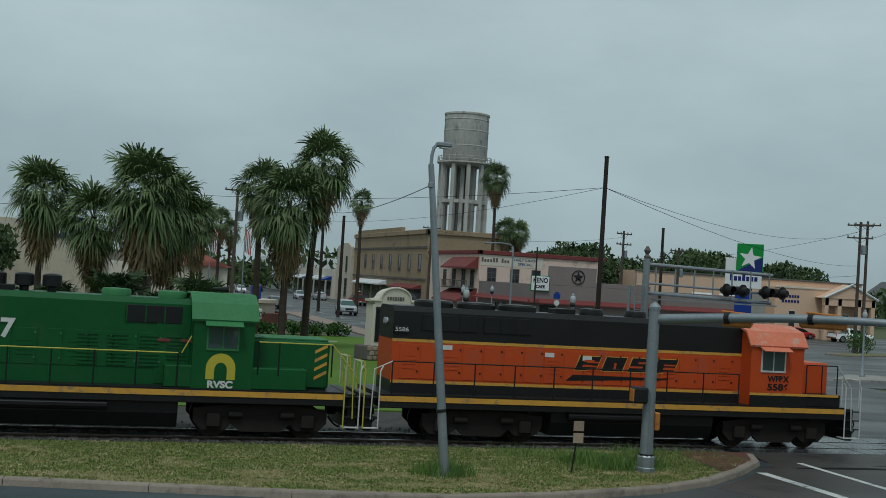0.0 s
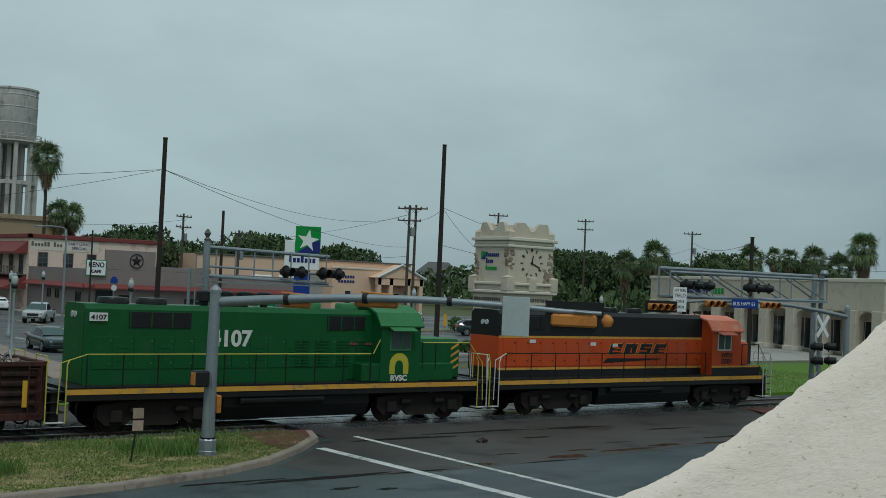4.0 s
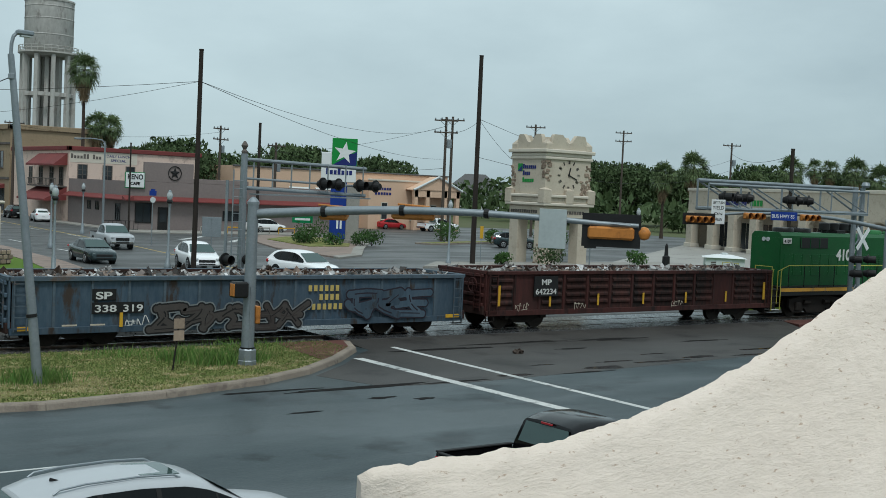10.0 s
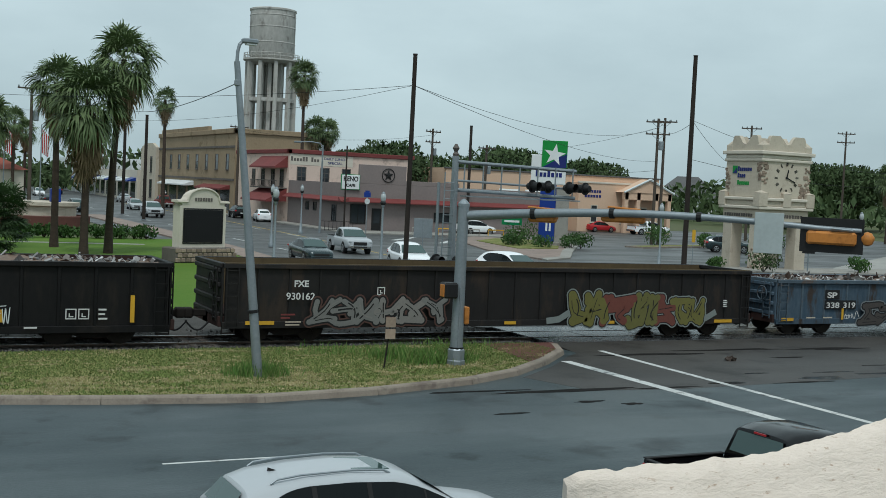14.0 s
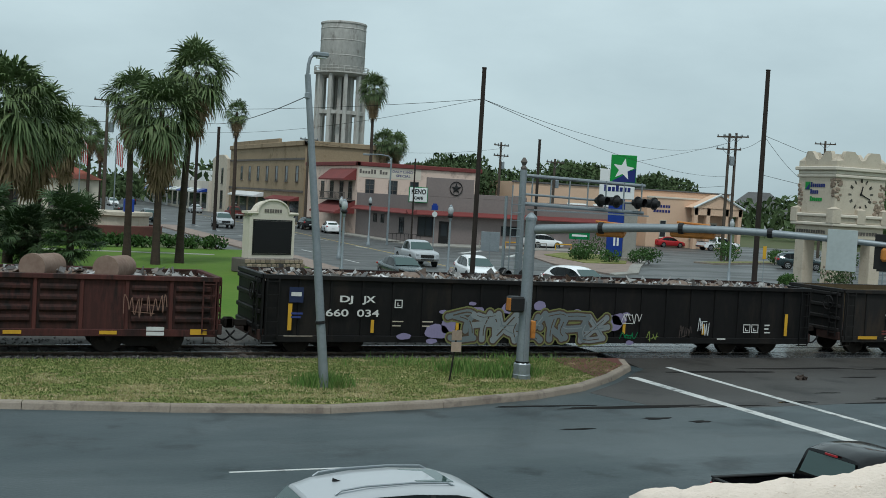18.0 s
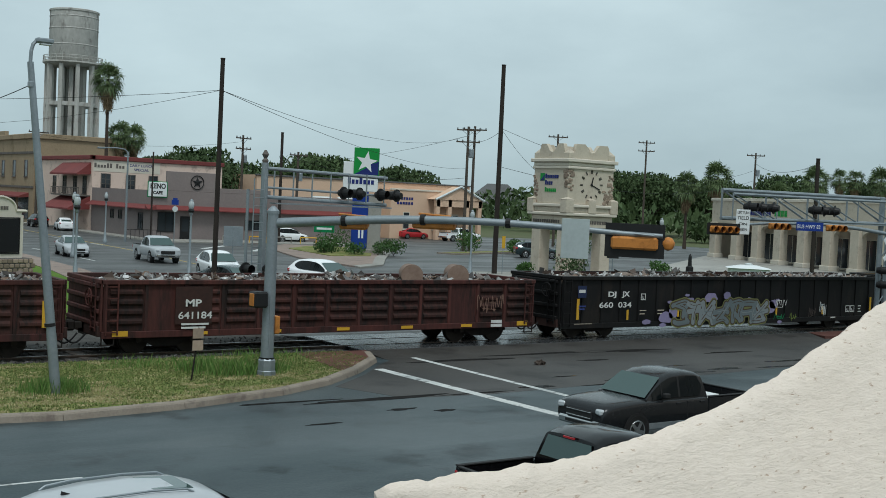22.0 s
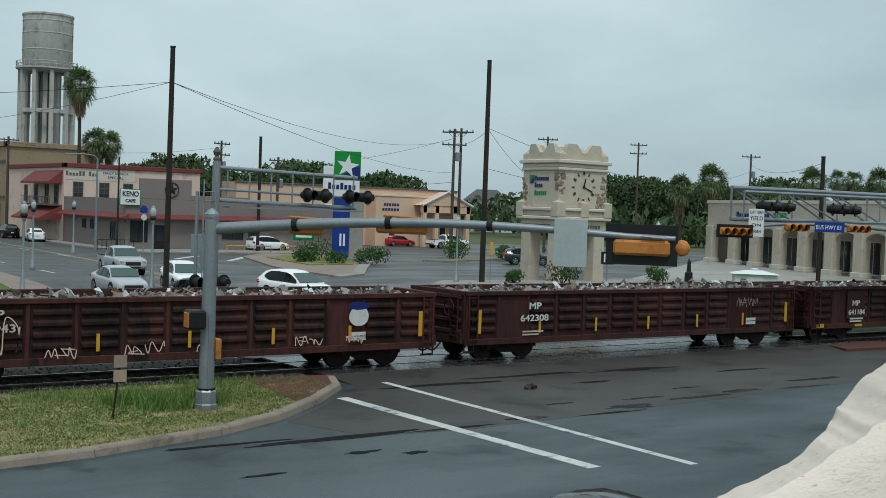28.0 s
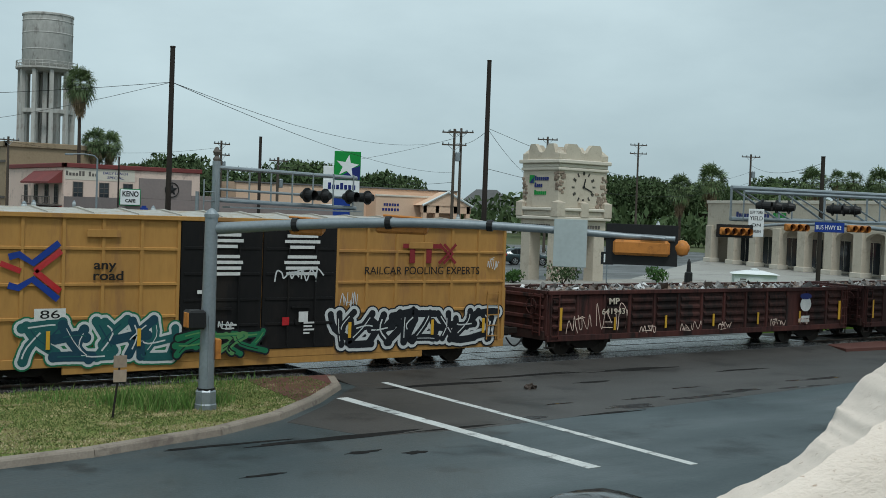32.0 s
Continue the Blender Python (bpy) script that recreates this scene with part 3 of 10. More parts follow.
# grass island between the road and the track
KERB = [(-90, 29.2), (-12, 28.9), (-5, 28.5), (-1.3, 27.9), (4.9, 26.55), (8.5, 26.05), (11.5, 26.45), (14.6, 27.4), (16.6, 28.5), (18.6, 30.2), (20.3, 32.0), (20.9, 33.3)]
verge = sheet("verge", [(x, y + 0.12) for x, y in KERB] + [(20.6, 33.7), (-90, 33.7)], 0.15, M["grass"], "rough roadside grass with dry straw patches", 0.2)
for a, b in zip(KERB, KERB[1:]):
    d = Vector((b[0] - a[0], b[1] - a[1], 0))
    steps = max(1, round(d.length / 3.05))
    for i in range(steps):
        p, q = Vector((*a, 0)) + d * (i / steps), Vector((*a, 0)) + d * ((i + 1) / steps)
        u = d.normalized()
        if p.x < -45:
            continue
        n = Vector((-u.y, u.x, 0))
        g = 0.008
        me = Mesh()
        k0, k1 = p + u * g, q - u * g
        prof = [(-0.01, 0.0), (0.02, 0.13), (0.05, 0.165), (0.26, 0.17), (0.28, 0.0)]
        vs = [k0 + n * s + Vector((0, 0, z)) for s, z in prof] + [k1 + n * s + Vector((0, 0, z)) for s, z in prof]
        c = len(prof)
        me.add(vs, [tuple(range(c)), tuple(range(2 * c - 1, c - 1, -1))] + [(j, c + j, c + (j + 1) % c, (j + 1) % c) for j in range(c)])
        part("kerb_stone", me, M["kerb"], verge)
# brick corner
corner = sheet("brick_corner", [(17.8, 29.9), (18.9, 30.75), (20.4, 32.3), (20.85, 33.6), (18.2, 33.6)], 0.165, M["brick"], "red brick paved corner", 0.18)
# ballast and track
ball = sheet("ballast_bed", [(-160, 33.6), (20.4, 33.6), (20.4, 38.4), (19.6, 43.0), (-160, 43.0)], 0.05, M["ballast"], "dark gravel track bed", 0.1)
ball2 = sheet("ballast_bed_east", [(44.5, 33.6), (180, 33.6), (180, 38.4), (44.5, 38.4)], 0.05, M["ballast"], "dark gravel track bed", 0.1)
crossing = sheet("road_crossing", [(17.4, 25.95), (20, 25.7), (26, 26.1), (33, 26.7), (44, 27.6), (60, 28.6), (60, 32.0), (46, 32.6), (21, 32.6), (20.9, 32.2), (20.2, 31.6), (18.6, 29.9), (17.2, 28.7), (16.6, 28.2)], 0.004, M["asphalt_worn"], "older worn brown asphalt of the crossing", 0.03)
ramp = single("crossing_ramp", Mesh().prism([(32.5, 0.003), (33.9, 0.118), (33.9, -0.03), (32.5, -0.03)], "x", 20.95, 44.2), M["asphalt_worn"], "dark asphalt ramp up to the rails", kind="structure")
ramp_n = single("crossing_ramp_north", Mesh().prism([(39.3, 0.004), (37.9, 0.118), (37.9, -0.03), (39.3, -0.03)], "x", 20.6, 44.6), M["asphalt_worn"], "dark asphalt ramp down from the rails", kind="structure")
track = thing("railway_track", "steel rails on dark wooden ties", "railway track", kind="structure")
for s in (-1, 1):
    y = TRACK_Y + s * 0.7525
    part("rail", Mesh().prism([(y - 0.07, 0.02), (y + 0.07, 0.02), (y + 0.012, 0.05), (y + 0.034, 0.10), (y + 0.034, 0.135), (y - 0.034, 0.135), (y - 0.034, 0.10), (y - 0.012, 0.05)], "x", -160, 180), M["rail"], track)
    part("rail_head", Mesh().box(-160, 180, y - 0.03, y + 0.03, 0.135, 0.139), M["railhead"], track, "polished running surface")
tie_me = Mesh().box(-0.11, 0.11, -1.3, 1.3, -0.1, 0.075, 0.01).data("tie", M["tie"])
for i in range(72):
    if not 20 < -20 + i * 0.56 < 45:
        part("tie", tie_me, None, track, at=pose(-20 + i * 0.56, TRACK_Y, 0))
for y0, y1 in ((TRACK_Y - 2.0, TRACK_Y - 0.83), (TRACK_Y - 0.66, TRACK_Y + 0.66), (TRACK_Y + 0.83, TRACK_Y + 2.0)):
    for i in range(10):
        x = 20.9 + i * 2.35
        part("crossing_panel", Mesh().box(x + 0.01, x + 2.33, y0, y1, -0.05, 0.125, 0.015), M["wet_panel"], track)
rng = random.Random(4)


def scatter(n, x0, x1, y0, y1, z, size, mesh, ok=None):
    for _ in range(n):
        x, y, s = rng.uniform(x0, x1), rng.uniform(y0, y1), size * rng.uniform(0.5, 1.3)
        if ok and not ok(x, y):
            continue
        m = pose(x, y, z + s * 0.2, rng.uniform(0, 360), rng.uniform(0, 360), rng.uniform(0, 360))
        o = [m @ Vector(p) * 1.0 for p in ((s, 0, -s * .5), (-s * .6, s * .7, -s * .4), (-s * .5, -s * .8, -s * .5), (0.1 * s, 0, s * .7))]
        mesh.add(o, [(0, 1, 2), (0, 3, 1), (1, 3, 2), (2, 3, 0)])


stones = Mesh()
scatter(5200, -8, 20.4, 33.3, 34.6, 0.07, 0.05, stones)
scatter(1600, -8, 20.4, 34.6, 38.6, 0.06, 0.05, stones)
scatter(700, 44.5, 62, 33.4, 35.0, 0.06, 0.05, stones)
single("ballast_stones", stones, M["stones"], "loose grey ballast stones along the track", "gravel", kind="stuff")
# stains, tar seams and puddles
def stain(x, y, rx, ry, mat, label, turn=0.0, n=26):
    rr = random.Random(int(x * 91 + y * 17))
    ring = [rr.uniform(0.3, 1.4) for _ in range(n)]
    ring = [(ring[i - 1] + 2 * ring[i] + ring[(i + 1) % n]) / 4 for i in range(n)]
    c, s = math.cos(turn), math.sin(turn)
    poly = []
    for i in range(n):
        u, w = rx * ring[i] * math.cos(2 * math.pi * i / n), ry * ring[i] * math.sin(2 * math.pi * i / n)
        poly.append((x + u * c - w * s, y + u * s + w * c))
    single("puddle" if mat == "puddle" else "tar_stain", Mesh().prism(poly, "z", 0.0, 0.0085 if mat == "puddle" else 0.0075), M[mat], label, kind="structure")


for a in ((25.8, 26.5, 1.0, 0.28), (22.3, 26.25, 0.8, 0.16), (28.9, 26.9, 1.3, 0.14), (31.2, 27.2, 1.0, 0.2), (27.2, 27.4, 0.9, 0.1), (33.5, 27.0, 1.2, 0.12), (24.3, 27.6, 0.5, 0.08), (30.0, 28.3, 0.7, 0.07), (35.5, 28.0, 1.4, 0.15)):
    stain(*a, "puddle", "shallow puddle in worn asphalt")
for a in ((14.2, 26.45, 1.5, 0.12), (16.6, 26.1, 2.6, 0.2), (19.4, 25.95, 1.3, 0.09), (16.4, 24.6, 0.5, 0.12), (17.4, 24.1, 0.35, 0.15), (13.6, 23.6, 0.5, 0.10), (24.8, 25.95, 1.2, 0.10), (23.5, 31.6, 2.2, 0.22), (27.0, 32.2, 2.6, 0.2), (31.5, 31.9, 2.2, 0.26), (28.0, 30.3, 0.8, 0.14), (35.0, 30.5, 1.4, 0.16)):
    stain(*a, "tar", "dark tar stain on asphalt")
# painted lines
for name, a, b, w in (("stop_line", (19.55, 30.7), (19.75, 21.3), 0.34), ("edge_line", (22.1, 33.6), (21.85, 20.6), 0.22)):
    (xa, ya), (xb, yb) = a, b
    single(name, Mesh().prism([(xa - w / 2, ya), (xa + w / 2, ya), (xb + w / 2, yb), (xb - w / 2, yb)], "z", 0.001, 0.010), M["paint"], "worn white line painted on asphalt", kind="structure")
for i in range(5):
    x = 4.95 - 12.2 * i
    single("lane_line", Mesh().box(x, x + 2.25, 20.80, 20.88, 0.001, 0.006), M["paint"], "worn white lane dash", kind="structure")
# lawns north of the track
lawn = sheet("lawn_park", [(-140, 43.0), (17.7, 43.0), (20.3, 60), (22.0, 71.6), (22.7, 85.5), (22.9, 92), (-140, 92)], 0.10, M["lawn2"], "mown park lawn beside the street", 0.2)
walk_w = sheet("pavement_west", [(17.7, 39.4), (20.2, 39.4), (22.6, 60), (24.1, 71.6), (24.9, 85.5), (25.4, 140), (22.9, 140), (22.7, 85.5), (22.0, 71.6), (20.3, 60)], 0.13, M["pink_paving"], "pinkish paved footway along the street", 0.2)
lawn_e = sheet("lawn_east", [(46.6, 39.3), (150, 38.9), (150, 57.0), (75, 56.5), (54, 57.5), (49.5, 55)], 0.10, M["lawn2"], "mown grass strip beside the track", 0.2)
red_e = sheet("brick_corner_east", [(43.6, 32.6), (50, 32.2), (50, 34.0), (44.2, 34.0)], 0.12, M["brick"], "red brick paved corner across the road", 0.15)
walk_e = sheet("pavement_east", [(47.5, 66.8), (76, 66.3), (76, 71.2), (52, 71.6)], 0.12, M["concrete"], "concrete footway with planting", 0.15)
island = sheet("pavement_island", [(46.2, 75.8), (47.3, 87.6), (52.5, 104), (58, 110.5), (66, 106), (62, 97), (55.8, 88.0), (50, 79)], 0.12, M["pink_paving"], "pinkish paved corner island with planting", 0.15)
bed = sheet("planting_bed", [(51.5, 89.5), (53.5, 101), (58.5, 106.5), (63.4, 104), (60, 96.5), (56, 90.2)], 0.18, M["grass"], "planting bed with rough grass", 0.1)
strip = sheet("pavement_strip", [(46.0, 75.5), (50.0, 78.6), (56.0, 87.7), (62.4, 96.9), (66.6, 106.2), (66.0, 106.2), (61.8, 97.3), (55.2, 88.2), (49.6, 79.6), (46.4, 77.2)], 0.135, M["concrete"], "pale concrete kerb strip round the island", 0.18)
foot_c = sheet("pavement_cafe", [(44.4, 160), (44.4, 114), (46.5, 111.8), (72, 111.8), (72, 117.7), (46.4, 117.7), (46.4, 160)], 0.12, M["concrete"], "worn footway along the cafe", 0.15)
lot_bed = sheet("planting_strip", [(69, 98.6), (92, 108.8), (93, 106.8), (70, 96.6)], 0.15, M["kerb"], "kerbed planting strip in the parking lot", 0.15)
lot_soil = sheet("planting_soil", [(69.6, 98.4), (91.8, 108.2), (92.5, 107.1), (70.3, 97.2)], 0.17, M["grass"], "grassy soil of the planting strip", 0.05)
for i in range(9):
    for x, y in ((36.3, 80 + 12 * i), (28.2, 82 + 12 * i)):
        single("lane_line", Mesh().prism([(x + 0.02 * i * 4, y), (x + 0.18 + 0.02 * i * 4, y), (x + 0.18 + 0.02 * i * 4, y + 3.2), (x + 0.02 * i * 4, y + 3.2)], "z", 0.004, 0.010), M["paint"], "worn white lane dash", kind="structure")
single("centre_line", Mesh().prism([(32.4, 60), (32.55, 60), (36.2, 92), (38.9, 140), (39.4, 200), (39.25, 200), (38.75, 140), (36.05, 92)], "z", 0.004, 0.010), M["paint_y"], "faded yellow centre line", kind="structure")
single("crosswalk_line", Mesh().prism([(44.5, 101.0), (44.9, 100.6), (54.4, 112.4), (53.9, 112.8)], "z", 0.004, 0.010), M["paint"], "worn white crosswalk line", kind="structure")
single("crosswalk_line", Mesh().prism([(48.0, 98.0), (48.4, 97.6), (53.9, 105.2), (53.4, 105.6)], "z", 0.004, 0.010), M["paint"], "worn white crosswalk line", kind="structure")
verge_s = sheet("verge_southeast", [(50, 29.5), (150, 27), (150, 33.4), (50, 32.4)], 0.1, M["grass"], "grass strip beside the crossing", 0.15)


# ---- the train ----
SPEED = 5.25
WHEELSETS = []  # wagon, wheelset, its place along the wagon, radius
CARS = []  # thing, place of its middle along the track at the start
UP = pose(0, 0, 0, 90, 0, 0)  # lettering on the side that faces the road


def truck_parts(car, x, base=1.75, r=0.46, mat="truck"):
    """A wagon's bogie: two side frames, bolster, springs and two wheelsets."""
    t = part("bogie", Mesh().box(x - 0.25, x + 0.25, -1.0, 1.0, 0.36, 0.62, 0.03), M[mat], car)
    for s in (-1, 1):
        y = s * 1.08
        prof = [(x - base / 2 - 0.28, 0.40), (x - base / 2 - 0.28, 0.56), (x - base / 2 + 0.1, 0.66), (x - 0.4, 0.82), (x + 0.4, 0.82), (x + base / 2 - 0.1, 0.66), (x + base / 2 + 0.28, 0.56),
                (x + base / 2 + 0.28, 0.40), (x + base / 2 - 0.2, 0.40), (x + 0.36, 0.24), (x - 0.36, 0.24), (x - base / 2 + 0.2, 0.40)]
        part("side_frame", Mesh().prism(prof, "y", y - 0.06, y + 0.06), M[mat], t)
        sp = Mesh()
        for k in (-0.16, 0, 0.16):
            sp.tube((x + k, y - s * 0.02, 0.28), (x + k, y - s * 0.02, 0.6), 0.07)
        part("spring_set", sp, M["wheel"], t)
        for k in (-1, 1):
            part("axle_box", Mesh().tube((x + k * base / 2, y - 0.1, 0.47), (x + k * base / 2, y + s * 0.14, 0.47), 0.1, n=10), M["wheel"], t)
    for k in (-1, 1):
        w = Mesh()
        for s in (-1, 1):
            y = s * 0.75
            w.tube((0, y - 0.065, 0), (0, y + 0.065, 0), r, n=24)
            w.tube((0, y - s * 0.065, 0), (0, y - s * 0.1, 0), r + 0.028, n=24)
            w.tube((0, y + s * 0.065, 0), (0, y + s * 0.09, 0), r * 0.3, n=8)
            for j in range(4):
                w.box(-0.03, 0.03, y + s * 0.06 - 0.012, y + s * 0.06 + 0.012, r * 0.3, r * 0.85, m=pose(0, 0, 0, 0, 90 * j, 0))
        w.tube((0, -0.7, 0), (0, 0.7, 0), 0.08, n=8)
        ws = part("wheelset", w, M["wheel"], t, at=pose(x + k * base / 2, 0, r))
        WHEELSETS.append((car, ws, x + k * base / 2, r))


def coupler(car, x, s):
    m = Mesh().box(x, x + s * 0.62, -0.09, 0.09, 0.72, 0.92, 0.02).box(x + s * 0.5, x + s * 0.8, -0.17, 0.17, 0.66, 0.98, 0.05)
    part("coupler", m, M["truck"], car)
    h = Mesh()
    pts = [(x + s * (0.05 + 0.75 * i / 8), -0.35, 0.62 - 0.30 * math.sin(math.pi * i / 8)) for i in range(9)]
    part("brake_hose", h.pipe(pts, 0.03, 6), M["black"], car)


def ladder(car, x, y, z0, z1, mat, side="y", n=5, w=0.36):
    m = Mesh()
    for k in (-w / 2, w / 2):
        m.box(*((x + k - 0.02, x + k + 0.02, y - 0.02, y + 0.02) if side == "y" else (x - 0.02, x + 0.02, y + k - 0.02, y + k + 0.02)), z0, z1)
    for i in range(n):
        z = z0 + 0.1 + (z1 - z0 - 0.2) * i / (n - 1)
        m.box(*((x - w / 2, x + w / 2, y - 0.035, y - 0.01) if side == "y" else (x - 0.035, x + 0.01, y - w / 2, y + w / 2)), z - 0.015, z + 0.015)
    part("ladder", m, mat, car)


def bars(car, name, x, z, rows, mat, y, h=0.07, gap=0.05, label="small stencilled data lines"):
    """Small lettering that cannot be read, as plain bars."""
    m = Mesh()
    for i, w in enumerate(rows):
        m.box(x, x + w, y - 0.004, y, z - i * (h + gap) - h, z - i * (h + gap))
    part(name, m, mat, car, label)


def blob(cx, cz, rx, rz, rnd, n=22, jag=0.25):
    k = [rnd.uniform(1 - jag, 1 + jag) for _ in range(n)]
    k = [(k[i - 1] + 2 * k[i] + k[(i + 1) % n]) / 4 for i in range(n)]
    return [(cx + rx * k[i] * math.cos(2 * math.pi * i / n), cz + rz * k[i] * math.sin(2 * math.pi * i / n)) for i in range(n)]


def ribbon(pts, w):
    """A band of that width along points in the wall's plane."""
    out = []
    for i, p in enumerate(pts):
        a, b = pts[max(i - 1, 0)], pts[min(i + 1, len(pts) - 1)]
        d = math.hypot(b[0] - a[0], b[1] - a[1]) or 1
        nx, nz = -(b[1] - a[1]) / d * w / 2, (b[0] - a[0]) / d * w / 2
        out.append(((p[0] + nx, p[1] + nz), (p[0] - nx, p[1] - nz)))
    return out


def flat(me, poly, y):
    me.face(*[(u, y, w) for u, w in (poly if sum(poly[i][0] * poly[(i + 1) % len(poly)][1] - poly[(i + 1) % len(poly)][0] * poly[i][1] for i in range(len(poly))) > 0 else poly[::-1])])


def stroke(me, pts, w, y):
    r = ribbon(pts, w)
    for (a, b), (c, d) in zip(r, r[1:]):
        me.face((b[0], y, b[1]), (d[0], y, d[1]), (c[0], y, c[1]), (a[0], y, a[1]))


STEMS = (((0.12, 0), (0.15, 1)), ((0.5, 0), (0.5, 1)), ((0.05, 0), (0.75, 1)), ((0.85, 0), (0.3, 1)))
BARS = (((0.0, 0.95), (1.0, 1.0)), ((0.0, 0.05), (1.0, 0.0)), ((0.0, 0.5), (0.95, 0.55)), ((0.1, 1.0), (0.95, 0.1)), ((0.9, 0.0), (0.9, 0.75)), ((0.6, 0.4), (1.05, 1.05)))


def graffiti(car, x0, x1, z0, z1, n, fills, outline, y, seed, label, halo=None, drops=None, edge=0.055):
    """Spray-painted block shapes that spell nothing: each a few broad crossing strokes with halo, outline, fill and highlights."""
    rnd = random.Random(seed)
    h, w = z1 - z0, (x1 - x0) / n
    for i in range(n):
        k = rnd.uniform(0.19, 0.26) * h
        lean = rnd.uniform(-0.15, 0.35) * w
        runs = []
        for a, b in [rnd.choice(STEMS)] + rnd.sample(BARS, 3):
            bend = rnd.uniform(-0.3, 0.3)
            c = ((a[0] + b[0]) / 2 + bend, (a[1] + b[1]) / 2 + bend * 0.5)
            ends = [(u + rnd.uniform(-0.08, 0.08), q + rnd.uniform(-0.07, 0.07), 0) for u, q in (a, c, b)]
            runs.append([(x0 + w * i + w * (-0.05 + 1.1 * u) + lean * (q - 0.5), z0 + k / 2 + (h - k) * q) for u, q, _ in eased_rows(ends, 3)])
        me = Mesh()
        d = y - 0.0012 * (i % 2)
        for slot, extra, depth in ((2, 2 * edge + 0.085, 0.003), (0, 2 * edge, 0.006), (1, 0.0, 0.010)):
            if slot == 2 and not halo:
                continue
            me.slot = slot
            for j, pts in enumerate(runs):
                stroke(me, pts, k + extra, d - depth - 0.0002 * j)
                for u, q in (pts[0], pts[len(pts) // 2], pts[-1]):
                    flat(me, [(u + (k + extra) / 2 * 1.06 * math.cos(2 * math.pi * c / 14), q + (k + extra) / 2 * 1.06 * math.sin(2 * math.pi * c / 14)) for c in range(14)], d - depth - 0.0002 * j - 0.0001)
        for j, pts in enumerate(runs):
            me.slot = 3 if j % 2 else 0
            o = k * rnd.uniform(-0.3, 0.3)
            stroke(me, [(u + o, q + o * 0.4) for u, q in pts[1:-1]], rnd.uniform(0.02, 0.05), d - 0.0125 - 0.0002 * j)
        fill = fills[rnd.randrange(len(fills))]
        part("graffiti_letter", me, [outline, fill, halo or outline, fills[(i + 1) % len(fills)]], car, label)
    for i in range(11 if drops else 0):
        dm = Mesh()
        u, q = rnd.uniform(x0 - 0.5, x1 + 0.3), rnd.uniform(z1 - 0.2, z1 + 0.12) if rnd.random() < 0.65 else rnd.uniform(z0, z1)
        for _ in range(4):
            flat(dm, blob(u + rnd.uniform(-0.22, 0.22), q + rnd.uniform(-0.1, 0.1), rnd.uniform(0.1, 0.22), rnd.uniform(0.08, 0.18), rnd, 14, 0.15), y - 0.0021 - 0.0001 * _)
        part("graffiti_cloud", dm, drops, car)


def eased_rows(rows, k):
    out = []
    for i in range(len(rows) - 1):
        p0, p1, p2, p3 = rows[max(i - 1, 0)], rows[i], rows[i + 1], rows[min(i + 2, len(rows) - 1)]
        for j in range(k):
            t = j / k
            out.append(tuple(0.5 * (2 * b + (c - a) * t + (2 * a - 5 * b + 4 * c - d) * t * t + (3 * b - a - 3 * c + d) * t ** 3) for a, b, c, d in zip(p0, p1, p2, p3)))
    return out + [rows[-1]]


def tag(car, x0, x1, z0, z1, mat, y, seed, label="scrawled graffiti tag", w=0.045, n=9):
    """A quick scrawl: one running line of loops and spikes, with a bar or two across."""
    rnd = random.Random(seed)
    m = Mesh()
    step, h = (x1 - x0) / n, z1 - z0
    keys = []
    for i in range(n):
        cx = x0 + step * (i + 0.5)
        keys.append((cx - step * rnd.uniform(0.1, 0.6), z0 + h * rnd.uniform(0.0, 0.35), 0))
        keys.append((cx + step * rnd.uniform(-0.3, 0.3), z0 + h * rnd.uniform(0.65, 1.0), 0))
        if rnd.random() < 0.5:
            keys.append((cx + step * rnd.uniform(0.2, 0.7), z0 + h * rnd.uniform(0.3, 0.7), 0))
    cut = max(3, len(keys) // 2)
    for part_keys in (keys[:cut], keys[cut:]):
        if len(part_keys) > 2:
            stroke(m, [(u, q) for u, q, _ in eased_rows(part_keys, 5)], w * 0.6, y - 0.004)
    for i in range(2):
        u, q = rnd.uniform(x0, x0 + 0.5 * (x1 - x0)), z0 + h * rnd.uniform(0.1, 0.9)
        stroke(m, [(u, q), (u + (x1 - x0) * rnd.uniform(0.2, 0.5), q + h * rnd.uniform(-0.1, 0.15))], w * 0.55, y - 0.005 - 0.0005 * i)
    part("graffiti_tag", m, mat, car, label)


